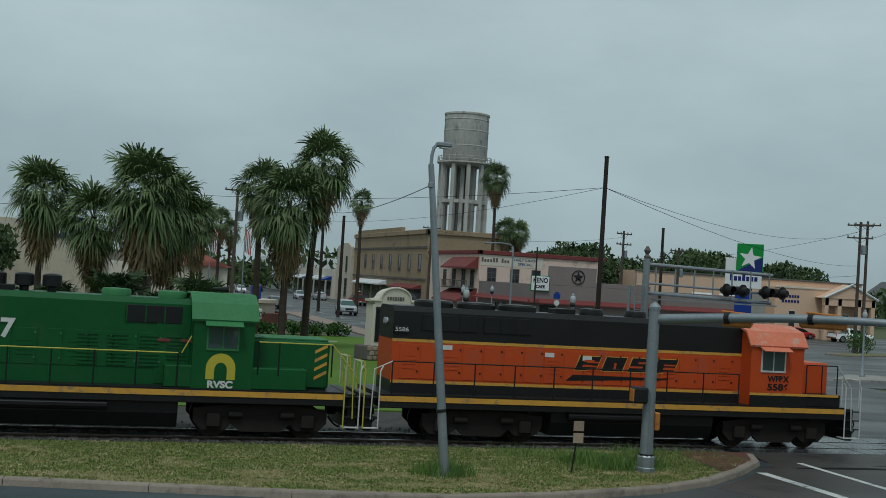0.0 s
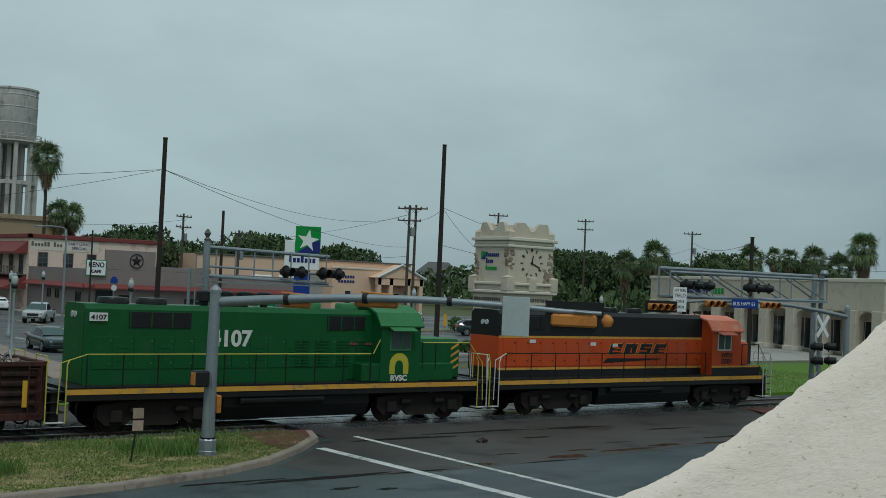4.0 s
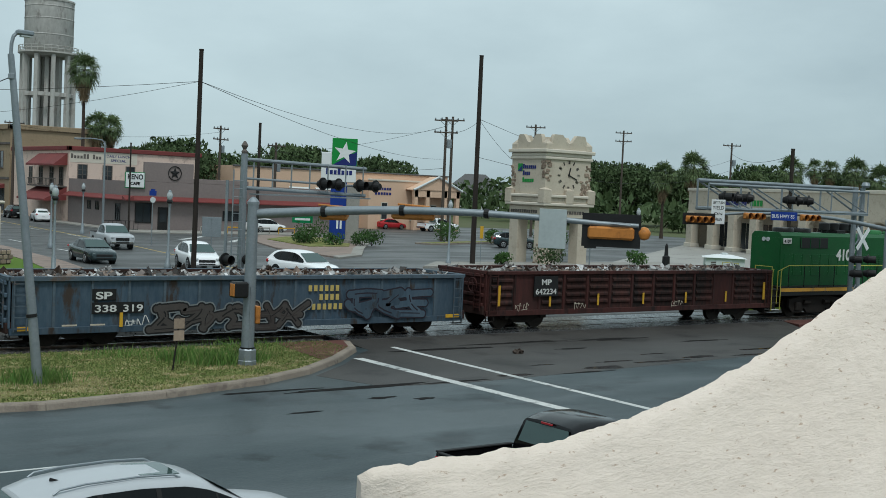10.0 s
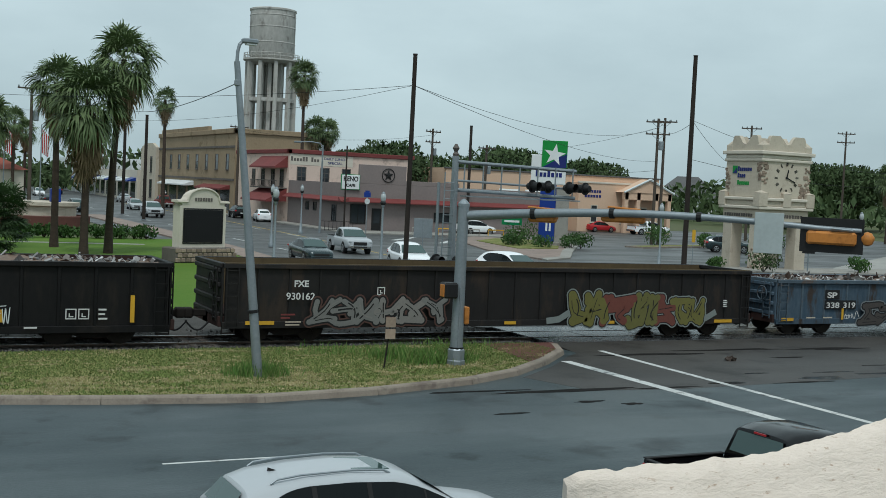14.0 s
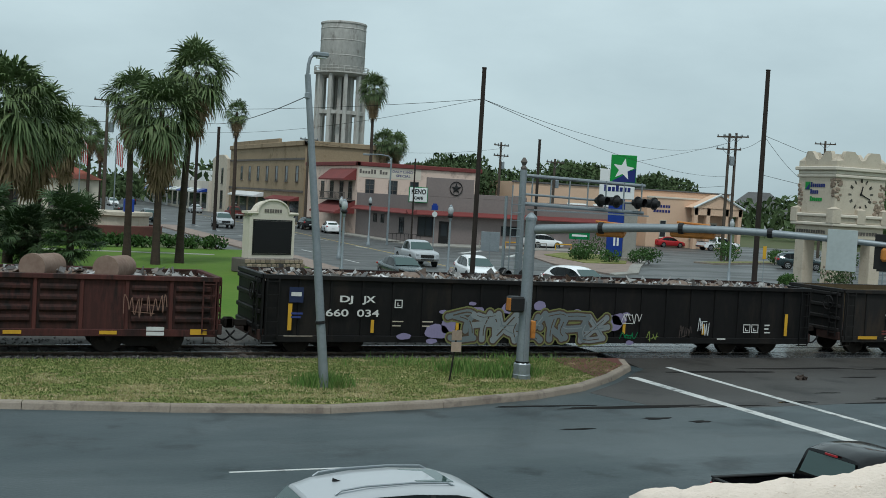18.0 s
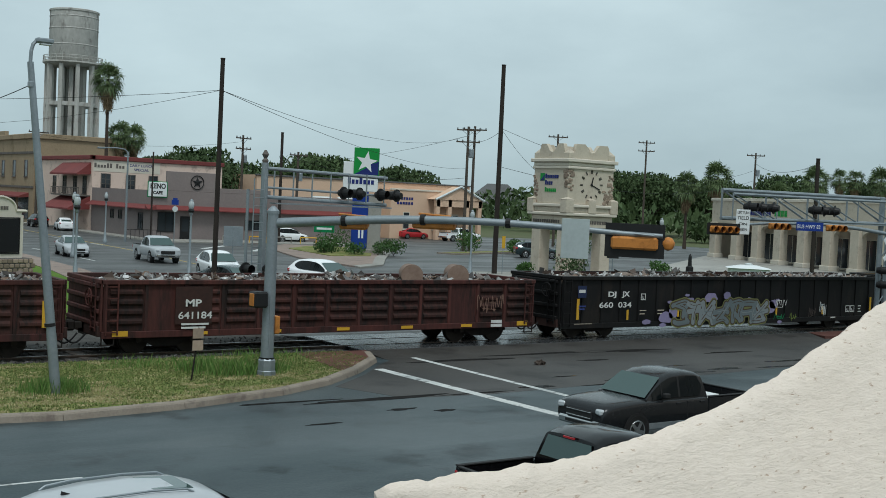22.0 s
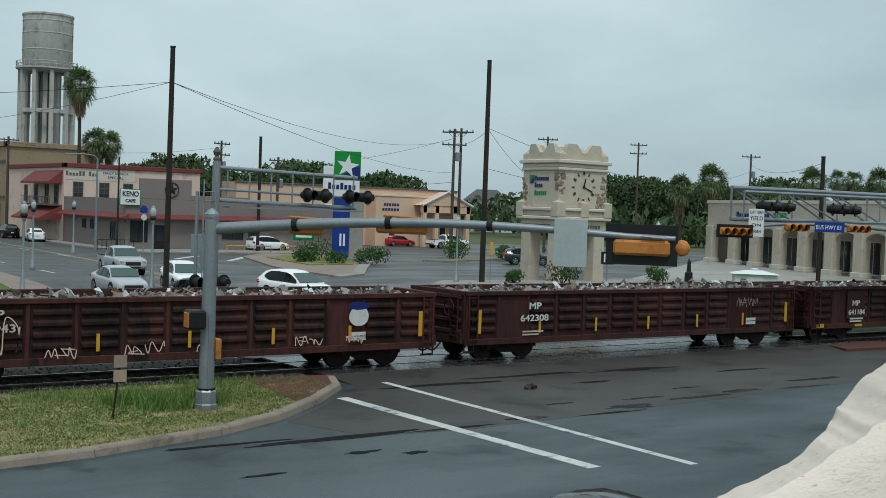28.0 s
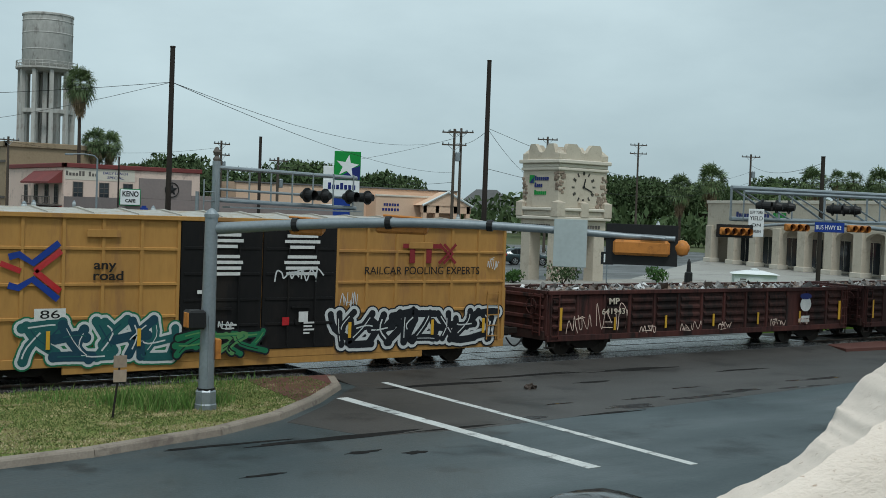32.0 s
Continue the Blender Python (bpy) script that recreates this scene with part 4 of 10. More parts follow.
def scrap_heap(car, L, W, z, h, seed, n=1500):
    """A heap of crushed scrap that fills the wagon."""
    rnd = random.Random(seed)
    m = Mesh()
    nx, ny = 60, 8
    def height(i, j):
        return z + h * (0.55 + 0.45 * noise.noise(Vector((i * 0.33 + seed, j * 0.5, seed)))) * (1 if 0 < j < ny else 0.5)
    vs = [(-L / 2 + L * i / nx, -W / 2 + W * j / ny, height(i, j)) for i in range(nx + 1) for j in range(ny + 1)]
    m.add(vs, [(i * (ny + 1) + j, (i + 1) * (ny + 1) + j, (i + 1) * (ny + 1) + j + 1, i * (ny + 1) + j + 1) for i in range(nx) for j in range(ny)])
    for _ in range(n):
        x, y = rnd.uniform(-L / 2 + 0.1, L / 2 - 0.1), rnd.uniform(-W / 2 + 0.08, W / 2 - 0.08)
        i, j = (x + L / 2) / L * nx, (y + W / 2) / W * ny
        zz = height(i, j)
        s = rnd.choice((0.05, 0.07, 0.09, 0.13, 0.17, 0.24))
        k = pose(x, y, zz + s * rnd.uniform(-0.05, 0.25), rnd.uniform(-70, 70), rnd.uniform(-60, 60), rnd.uniform(0, 360))
        t = rnd.random()
        if t < 0.55:
            a, b, c, d = s, s * rnd.uniform(0.3, 0.8), rnd.uniform(-0.3, 0.3) * s, rnd.uniform(-0.3, 0.3) * s
            p = [k @ Vector(q) for q in ((-a, -b, c), (0, -b * 0.8, d), (a, -b * 0.6, -c), (a, b, c * 0.5), (0, b * 0.7, -d), (-a * 0.8, b, -c))]
            m.add(p, [(0, 1, 4, 5), (1, 2, 3, 4)])
        elif t < 0.8:
            m.box(-s, s, -0.025, 0.025, -0.02, 0.02, m=k)
        else:
            m.box(-s * 0.5, s * 0.5, -s * 0.4, s * 0.4, -s * 0.25, s * 0.25, m=k)
    ob = part("scrap_load", m, M["scrap"], car, "heap of crushed grey and rusty scrap metal")
    ob["kind"] = "stuff"


def gondola(label, at0, L, zb, zt, paint, n, style, load, seed, rib=None, refl="tall", inner="red_dark"):
    """An open wagon: panelled sides with posts, chords, sills, ends, floor, bogies, couplers."""
    car = thing("gondola_wagon", label, "railway wagon", group="wagons of the train")
    CARS.append((car, at0))
    W, h = 1.5, L / 2
    rib = rib or paint
    part("floor", Mesh().box(-h + 0.1, h - 0.1, -W + 0.05, W - 0.05, zb + 0.35, zb + 0.43), M["red_dark"], car)
    part("centre_sill", Mesh().box(-h - 0.1, h + 0.1, -0.25, 0.25, 0.55, zb + 0.36), M["truck"], car)
    pw = (L - 0.24) / n
    for s in (-1, 1):
        y = s * W
        part("top_chord", Mesh().box(-h, h, y - 0.08, y + 0.06 if s > 0 else y + 0.08, zt - 0.14, zt, 0.015), M[rib], car)
        part("side_sill", Mesh().box(-h, h, y - 0.06, y + 0.06, zb, zb + 0.2, 0.012), M[paint], car)
        if style == "ribbed":
            def panel_mesh(lou):
                m = Mesh().box(-pw / 2, pw / 2, -0.012, 0.012, zb + 0.2, zt - 0.14)
                if lou:
                    for k in range(4):
                        zc = zb + 0.33 + (zt - zb - 0.56) * (k + 0.5) / 4
                        d = (zt - zb - 0.56) / 4 * 0.36
                        prof = [(-0.012, zc - d), (-0.075, zc - d * 0.35), (-0.075, zc + d * 0.35), (-0.012, zc + d)]
                        m.prism(prof, "x", -pw / 2 + 0.13, pw / 2 - 0.13)
                return m.data("side_panel", M["red_rust" if lou and paint in ("red_car", "red_car2") else paint])
            lou, pl = panel_mesh(True), panel_mesh(False)
            for i in range(n):
                x = -h + 0.12 + pw * (i + 0.5)
                part("side_panel", pl if i in (1, 2, n - 3) and s < 0 and i != 2 else lou, None, car, at=pose(x, y * 0.985, 0, 0, 0, 0 if s < 0 else 180))
        else:
            for i in range(n):
                x = -h + 0.12 + pw * (i + 0.5)
                part("side_panel", Mesh().box(x - pw / 2, x + pw / 2, y * 0.975 - 0.015, y * 0.975 + 0.015, zb + 0.1, zt - 0.1), M[paint], car)
        post = Mesh().prism([(-0.07, -0.02), (-0.045, -0.085), (0.045, -0.085), (0.07, -0.02)] if style == "ribbed" else [(-0.05, -0.02), (-0.035, -0.075), (0.035, -0.075), (0.05, -0.02)], "z", zb + 0.04, zt - 0.13).data("post", M[rib])
        for i in range(n + 1):
            part("post", post, None, car, at=pose(-h + 0.12 + pw * i, y * 0.965, 0, 0, 0, 0 if s < 0 else 180))
    for s in (-1, 1):
        e = Mesh().box(s * h - 0.03, s * h + 0.03, -W, W, zb + 0.2, zt, 0.01)
        for k in range(4):
            z = zb + 0.35 + (zt - zb - 0.5) * k / 3.3
            e.box(s * h + s * 0.02, s * h + s * 0.12, -W + 0.1, W - 0.1, z, z + 0.14, 0.03)
        part("end_wall", e, M[paint], car)
        part("end_chord", Mesh().box(s * h - 0.09, s * h + 0.09, -W, W, zt - 0.12, zt + 0.004, 0.012), M[rib], car)
        part("end_sill", Mesh().box(s * h - 0.1, s * h + 0.16, -W + 0.05, W - 0.05, zb + 0.05, zb + 0.36, 0.015), M["red_dark"], car)
        ladder(car, s * (h - 0.28), -W - 0.09, zb + 0.1, zt - 0.1, M[rib])
        ladder(car, s * (h + 0.12), -W + 0.4, zb + 0.2, zt - 0.1, M[rib], "x")
        part("step", Mesh().box(s * (h - 0.2) - 0.2, s * (h - 0.2) + 0.2, -W - 0.02, -W + 0.12, 0.34, 0.37).box(s * (h - 0.2) - 0.2, s * (h - 0.2) - 0.17, -W - 0.02, -W + 0.02, 0.35, zb + 0.1).box(s * (h - 0.2) + 0.17, s * (h - 0.2) + 0.2, -W - 0.02, -W + 0.02, 0.35, zb + 0.1), M["truck"], car)
        coupler(car, s * h, s)
        truck_parts(car, s * (h - 2.15))
    part("inner_lining", Mesh().box(-h + 0.03, h - 0.03, W - 0.09, W - 0.05, zb + 0.43, zt - 0.02), M[inner], car)
    wheel = Mesh()
    for i in range(16):
        a, b = 2 * math.pi * i / 16, 2 * math.pi * (i + 1) / 16
        wheel.tube((-h - 0.2, -0.9 + 0.26 * math.cos(a), zt - 0.55 + 0.26 * math.sin(a)), (-h - 0.2, -0.9 + 0.26 * math.cos(b), zt - 0.55 + 0.26 * math.sin(b)), 0.02, n=6)
    wheel.tube((-h - 0.2, -1.15, zt - 0.55), (-h - 0.2, -0.65, zt - 0.55), 0.015).tube((-h - 0.2, -0.9, zt - 0.8), (-h - 0.2, -0.9, zt - 0.3), 0.015).tube((-h - 0.22, -0.9, zt - 0.55), (-h, -0.9, zt - 0.55), 0.03)
    part("hand_brake_wheel", wheel, M[rib], car)
    if load:
        scrap_heap(car, L - 0.25, 2 * W - 0.25, zt - 0.42, 0.5, seed, 1000)
    ry = -W - 0.058
    k = 7
    for i in range(k):
        x = -h + 0.55 + (L - 1.1) * i / (k - 1)
        if refl == "tall":
            big = i in (0, k - 1)
            part("reflector", Mesh().box(x - (0.07 if big else 0.045), x + (0.07 if big else 0.045), ry - 0.02, ry, zb + (0.38 if big else 0.32), zb + (1.15 if big else 0.78)), M["reflector"], car)
        elif refl == "wide" and i % 1 == 0:
            part("reflector", Mesh().box(x - 0.24, x + 0.24, ry - 0.02, ry, zb + 0.06, zb + 0.16 + (0.06 if i in (0, k - 1) else 0)), M["reflector"], car)
    return car


def number(car, text, x, z, size, mat, y, width=None):
    lettering("car_number", text, size, mat, car, pose(x, y, z) @ UP, width=width, bold=0.004)


YS = -1.5 - 0.03   # plane of painted lettering on plain panels
c1 = gondola("oxide-red open wagon with louvred side panels and scrap load", -16.9, 16.4, 0.56, 2.25, "red_car", 13, "ribbed", True, 11)
part("number_board", Mesh().box(-5.95, -4.75, YS - 0.07, YS - 0.03, 1.28, 2.05), M["black"], c1, "black square behind the road number")
number(c1, "642234", -5.35, 1.36, 0.30, M["white"], YS - 0.075, 1.05)
lettering("reporting_mark", "MP", 0.30, M["white"], c1, pose(-5.35, YS - 0.075, 1.72) @ UP, width=0.5, bold=0.008)
for i, (a, b) in enumerate(((-6.9, -6.2), (-3.9, -3.2), (1.6, 2.3), (4.0, 4.6), (5.6, 6.6))):
    tag(c1, a, b, 0.72, 1.05 + 0.5 * (i == 4), M["red_dark"] if i > 2 else M["cream"], YS - 0.1, 40 + i, w=0.03, n=4)

def reflectors(car, spots):
    """Yellow reflector strips: middle, half width, foot and head of each."""
    for x, w, z0, z1 in spots:
        part("reflector", Mesh().box(x - w, x + w, YS - 0.075, YS - 0.055, z0, z1), M["reflector"], car)


def stencil_box(car, x, z, s=0.26):
    """A small white square outline with a short mark in it."""
    m = Mesh()
    for a, b, c, d in ((0, s, 0, 0.03), (0, s, s - 0.03, s), (0, 0.03, 0.03, s - 0.03), (s - 0.03, s, 0.03, s - 0.03), (0.09, s - 0.08, 0.06, 0.09), (0.09, 0.12, 0.09, 0.17)):
        m.box(x + a, x + b, YS - 0.064, YS - 0.06, z + c, z + d)
    part("stencil_mark", m, M["white"], car, "small white stencilled square")


c2 = gondola("faded blue open wagon with brown graffiti and scrap load", -34.3, 16.2, 0.45, 2.14, "blue_car", 14, "smooth", True, 12, rib="blue_rib", refl="none")
for a, b, z0, z1 in ((-5.72, -4.98, 1.42, 1.76), (-5.72, -4.1, 1.02, 1.36)):
    part("number_patch", Mesh().box(a, b, YS - 0.006, YS - 0.002, z0, z1), M["black"], c2, "black patch behind the lettering")
number(c2, "338", -5.3, 1.07, 0.30, M["white"], YS - 0.01, 0.66)
number(c2, "319", -4.45, 1.07, 0.30, M["white"], YS - 0.01, 0.62)
lettering("reporting_mark", "SP", 0.30, M["white"], c2, pose(-5.36, YS - 0.01, 1.46) @ UP, width=0.5, bold=0.008)
for count, x, z in ((6, 1.62, 1.80), (4, 2.05, 1.50), (7, 1.56, 1.18)):
    for j in range(count):
        bars(c2, "lettering_block", x + j * 0.21, z, [0.13], M["yellow_let"], YS - 0.006, 0.2, label="yellow lettering as plain blocks")
for x, z in ((-6.6, 0.72), (-5.75, 0.72)):
    bars(c2, "data_panel", x, z, [0.45, 0.35], M["cream"], YS - 0.006, 0.05)
graffiti(c2, -3.75, 1.35, 0.42, 1.22, 6, [shade("spray_brown", (0.060, 0.050, 0.047), bump=0), shade("spray_brown_grey", (0.075, 0.066, 0.062), bump=0)], M["black"], YS - 0.08, 5, "brown graffiti letter shapes with pale edges", halo=shade("spray_pale_edge", (0.19, 0.21, 0.22), bump=0), edge=0.05)
graffiti(c2, 3.1, 6.3, 0.62, 1.62, 3, [M["blue_car"]], shade("spray_plum", (0.028, 0.024, 0.034), bump=0), YS - 0.08, 6, "dark outlined graffiti shapes on blue", edge=0.05)
tag(c2, -4.75, -3.95, 0.55, 0.95, M["white"], YS - 0.02, 7, n=4)
reflectors(c2, ((-7.6, 0.3, 0.58, 0.70), (7.6, 0.3, 0.58, 0.70), (-4.83, 0.05, 0.62, 1.05), (-2.1, 0.05, 0.62, 1.05), (0.82, 0.05, 0.62, 1.05), (4.0, 0.05, 0.62, 1.05)))

c3 = gondola("long worn black open wagon, empty, with graffiti", -53.72, 20.0, 0.5, 2.45, "black_fxe", 20, "smooth", False, 13, refl="none", inner="inner")
part("rim", Mesh().box(-9.95, 9.95, -1.545, -1.44, 2.452, 2.475), M["inner"], c3, "rusty tan rim of the side")
number(c3, "930162", -7.58, 1.38, 0.30, M["white"], YS - 0.05, 0.92)
lettering("reporting_mark", "FXE", 0.27, M["white"], c3, pose(-7.58, YS - 0.082, 1.78) @ UP, width=0.46, bold=0.008)
stencil_box(c3, -5.05, 1.52)
graffiti(c3, -7.2, -2.75, 0.62, 1.42, 6, [shade("spray_silver", (0.19, 0.19, 0.18), bump=0), shade("spray_pale", (0.22, 0.21, 0.195), bump=0)], M["black"], YS - 0.08, 21, "dull silver graffiti letter shapes", halo=shade("spray_rust_edge", (0.10, 0.055, 0.045), bump=0), edge=0.05)
spray_pale_line = shade("spray_pale_line", (0.22, 0.25, 0.24), bump=0)
for x0, x1, z1, n, fill, seed in ((2.2, 3.5, 1.7, 2, (0.16, 0.15, 0.045), 22), (3.55, 4.5, 1.58, 1, (0.17, 0.06, 0.046), 23), (4.6, 5.7, 1.6, 2, (0.15, 0.145, 0.05), 24), (5.75, 6.5, 1.62, 1, (0.16, 0.058, 0.046), 25), (6.5, 7.7, 1.45, 2, (0.17, 0.16, 0.05), 26)):
    graffiti(c3, x0, x1, 0.50, z1, n, [shade("spray_letter_fill", fill, bump=0)], M["black"], YS - 0.08, seed, "olive and red graffiti letter shapes", halo=spray_pale_line, edge=0.03)
for x, w in ((1.7, 0.5), (7.95, 0.55)):
    m = Mesh()
    stroke(m, [(x - w, 0.66), (x, 0.72), (x + w * 0.8, 0.95)], 0.22, YS - 0.078)
    part("graffiti_tail", m, spray_pale_line, c3, "pale green tail of the graffiti")
bars(c3, "data_panel", -8.2, 0.95, [0.45, 0.3], M["red_trim"], YS - 0.08, 0.05)
bars(c3, "data_panel", -8.05, 0.72, [0.5, 0.45], M["cream"], YS - 0.08, 0.04)
bars(c3, "data_panel", 8.7, 1.38, [0.17, 0.19, 0.16, 0.18], M["white"], YS - 0.08, 0.04, 0.03)
reflectors(c3, ((-8.85, 0.45, 0.62, 0.73), (-5.9, 0.25, 0.62, 0.72), (-0.2, 0.22, 0.56, 0.66), (3.75, 0.22, 0.55, 0.65), (8.75, 0.4, 0.55, 0.66)))

c4 = gondola("long glossy black open wagon with purple graffiti and scrap load", -75.42, 20.3, 0.42, 2.44, "black_car", 20, "smooth", True, 14, refl="none")
number(c4, "660", -7.85, 1.22, 0.30, M["white"], YS - 0.05, 0.72)
number(c4, "034", -6.85, 1.22, 0.30, M["white"], YS - 0.05, 0.72)
lettering("reporting_mark", "DJ", 0.27, M["white"], c4, pose(-7.58, YS - 0.082, 1.66) @ UP, width=0.42, bold=0.008)
lettering("reporting_mark", "JX", 0.27, M["white"], c4, pose(-6.85, YS - 0.082, 1.66) @ UP, width=0.42, bold=0.008)
part("emblem", Mesh().box(-9.38, -8.94, YS - 0.085, YS - 0.08, 1.62, 2.08), shade("navy_plate", (0.02, 0.03, 0.075), bump=0), c4, "dark navy owner's emblem plate")
bars(c4, "emblem_mark", -9.32, 1.93, [0.32], M["white"], YS - 0.086, 0.12, label="white mark on the emblem plate")
bars(c4, "emblem_mark", -9.3, 1.32, [0.36, 0.3], shade("blue_stencil", (0.04, 0.06, 0.22), bump=0), YS - 0.08, 0.06, label="blue stencilled lines")
stencil_box(c4, -6.0, 1.5)
bars(c4, "data_panel", -6.05, 1.1, [0.36, 0.28], M["cream"], YS - 0.08, 0.035, 0.1)
bars(c4, "data_panel", -5.05, 1.1, [0.36, 0.25], M["cream"], YS - 0.08, 0.035, 0.1)
bars(c4, "data_panel", -9.5, 0.62, [0.9], M["cream"], YS - 0.08, 0.02)
lilac = shade("spray_lilac", (0.25, 0.22, 0.36), bump=0)
rnd_c = random.Random(9)
for x, z, a, b in ((-4.55, 0.78, 0.42, 0.24), (-4.15, 1.0, 0.25, 0.32), (-3.2, 1.42, 0.28, 0.18), (-1.95, 1.55, 0.4, 0.2), (-0.95, 1.66, 0.22, 0.16), (0.45, 1.42, 0.2, 0.14), (1.75, 1.1, 0.5, 0.3), (2.1, 1.25, 0.28, 0.2), (-5.65, 0.62, 0.24, 0.1), (-4.7, 0.48, 0.2, 0.08), (-4.35, 1.4, 0.16, 0.06), (-3.35, 1.68, 0.12, 0.06), (2.35, 1.42, 0.16, 0.06), (2.55, 0.45, 0.16, 0.08)):
    m = Mesh()
    flat(m, blob(x, z, a, b, rnd_c, 22, 0.22), YS - 0.079)
    part("graffiti_cloud", m, lilac, c4, "lilac sprayed cloud")
graffiti(c4, -4.1, 1.6, 0.46, 1.42, 7, [shade("spray_silver_blue", (0.22, 0.25, 0.26), bump=0), shade("spray_steel", (0.15, 0.18, 0.19), bump=0)], shade("spray_brown_line", (0.085, 0.060, 0.042), bump=0), YS - 0.083, 31, "silver and steel-blue graffiti letter shapes", halo=shade("spray_olive_line", (0.18, 0.19, 0.07), bump=0), edge=0.05)
tag(c4, 2.15, 3.0, 1.05, 1.5, M["white"], YS - 0.09, 33, n=5)
tag(c4, 2.1, 2.9, 0.52, 0.82, M["road_green"], YS - 0.09, 34, n=4)
tag(c4, 3.15, 3.7, 0.5, 0.85, shade("spray_green", (0.20, 0.27, 0.06), bump=0), YS - 0.09, 36, n=3)
tag(c4, 4.5, 5.0, 0.6, 1.1, shade("spray_dull_brown", (0.07, 0.055, 0.05), bump=0), YS - 0.09, 37, n=5)
tag(c4, 5.25, 5.75, 0.7, 1.35, M["hvac"], YS - 0.09, 35, n=5)
for x in (7.2, 7.55):
    stencil_box(c4, x, 0.82, 0.3)
bars(c4, "data_panel", 8.1, 1.12, [0.22, 0.18, 0.25], M["white"], YS - 0.08, 0.05, 0.08)
bars(c4, "data_panel", 6.1, 0.62, [0.35], M["white"], YS - 0.08, 0.05)
reflectors(c4, ((-9.33, 0.06, 0.78, 1.58), (-6.7, 0.05, 0.72, 1.12), (-3.85, 0.05, 0.8, 1.25), (-0.72, 0.05, 0.8, 1.25), (2.3, 0.05, 0.75, 1.2), (5.5, 0.05, 0.75, 1.1), (9.05, 0.06, 0.72, 1.5)))

c5 = gondola("oxide-red open wagon with louvred panels, scrap and steel drums", -95.1, 16.4, 0.56, 2.3, "red_car2", 13, "ribbed", True, 15, refl="wide")
number(c5, "641184", -5.3, 1.12, 0.30, M["white"], YS - 0.075, 1.1)
part("number_board", Mesh().box(-5.95, -4.75, YS - 0.07, YS - 0.03, 0.95, 2.1), M["red_dark"], c5, "dark square behind the road number")
lettering("reporting_mark", "MP", 0.30, M["white"], c5, pose(-5.38, YS - 0.082, 1.5) @ UP, width=0.52, bold=0.008)
bars(c5, "data_panel", -5.75, 0.98, [0.9, 0.8], M["white"], YS - 0.071, 0.06)
tag(c5, 5.45, 6.75, 1.1, 1.8, shade("chalk_rust", (0.22, 0.13, 0.10), bump=0), YS - 0.1, 51, n=8, w=0.04)
bars(c5, "data_panel", 6.15, 0.85, [0.5, 0.5], M["white"], YS - 0.1, 0.11, 0.03)
for x in (3.2, 5.2):
    d = Mesh()
    d.tube((x - 0.15, -1.0, 2.42), (x + 0.55, 0.3, 2.40), 0.36, n=20)
    d.tube((x - 0.17, -1.03, 2.42), (x - 0.1, -0.9, 2.42), 0.39, n=20)
    part("steel_drum", d, shade("rusty_drum", (0.26, 0.19, 0.15), (0.17, 0.11, 0.085), rough=0.8, big=2, fine=9), c5, "dented rusty drum lying on the scrap", True)

c6 = gondola("oxide-red open wagon with louvred side panels and scrap load", -112.6, 16.35, 0.56, 2.3, "red_car", 13, "ribbed", True, 16)
number(c6, "642308", -5.35, 1.30, 0.30, M["white"], YS - 0.075, 1.2)
lettering("reporting_mark", "MP", 0.30, M["white"], c6, pose(-5.35, YS - 0.082, 1.7) @ UP, width=0.52, bold=0.008)
bars(c6, "data_panel", -5.85, 0.98, [0.9, 0.7], M["cream"], YS - 0.071, 0.05)
tag(c6, 4.6, 5.9, 1.5, 2.05, M["cream"], YS - 0.1, 61, n=7, w=0.035)
bars(c6, "data_panel", 5.2, 1.15, [0.55, 0.55], M["white"], YS - 0.1, 0.11, 0.03)

c7 = gondola("weathered oxide-red open wagon with white chalk scrawls", -130.15, 16.35, 0.56, 2.28, "red_car2", 13, "ribbed", True, 17)
number(c7, "641943", -5.2, 1.45, 0.28, M["cream"], YS - 0.075, 1.1)
lettering("reporting_mark", "MP", 0.30, M["cream"], c7, pose(-5.2, YS - 0.082, 1.8) @ UP, width=0.5, bold=0.008)
for i, (a, b, z0, z1) in enumerate(((-7.4, -6.3, 0.75, 1.5), (-6.1, -4.3, 0.85, 1.85), (-4.0, -3.0, 0.7, 1.05), (-1.9, -0.7, 0.7, 1.1), (0.2, 1.0, 0.7, 1.05), (3.2, 4.2, 0.75, 1.1), (4.9, 5.6, 0.8, 1.1))):
    tag(c7, a, b, z0, z1, M["pink_wall"], YS - 0.1, 70 + i, n=5, w=0.045)
em = Mesh()
flat(em, blob(5.35, 1.62, 0.34, 0.3, random.Random(3), 20, 0.06), YS - 0.1)
part("emblem", em, M["white"], c7, "round white painted emblem")
em = Mesh()
flat(em, blob(5.35, 1.93, 0.36, 0.13, random.Random(4), 16, 0.1), YS - 0.103)
part("emblem", em, M["sign_navy"], c7, "dark blue cap of the emblem")
bars(c7, "data_panel", 5.1, 1.15, [0.5, 0.5], M["white"], YS - 0.1, 0.11, 0.03)


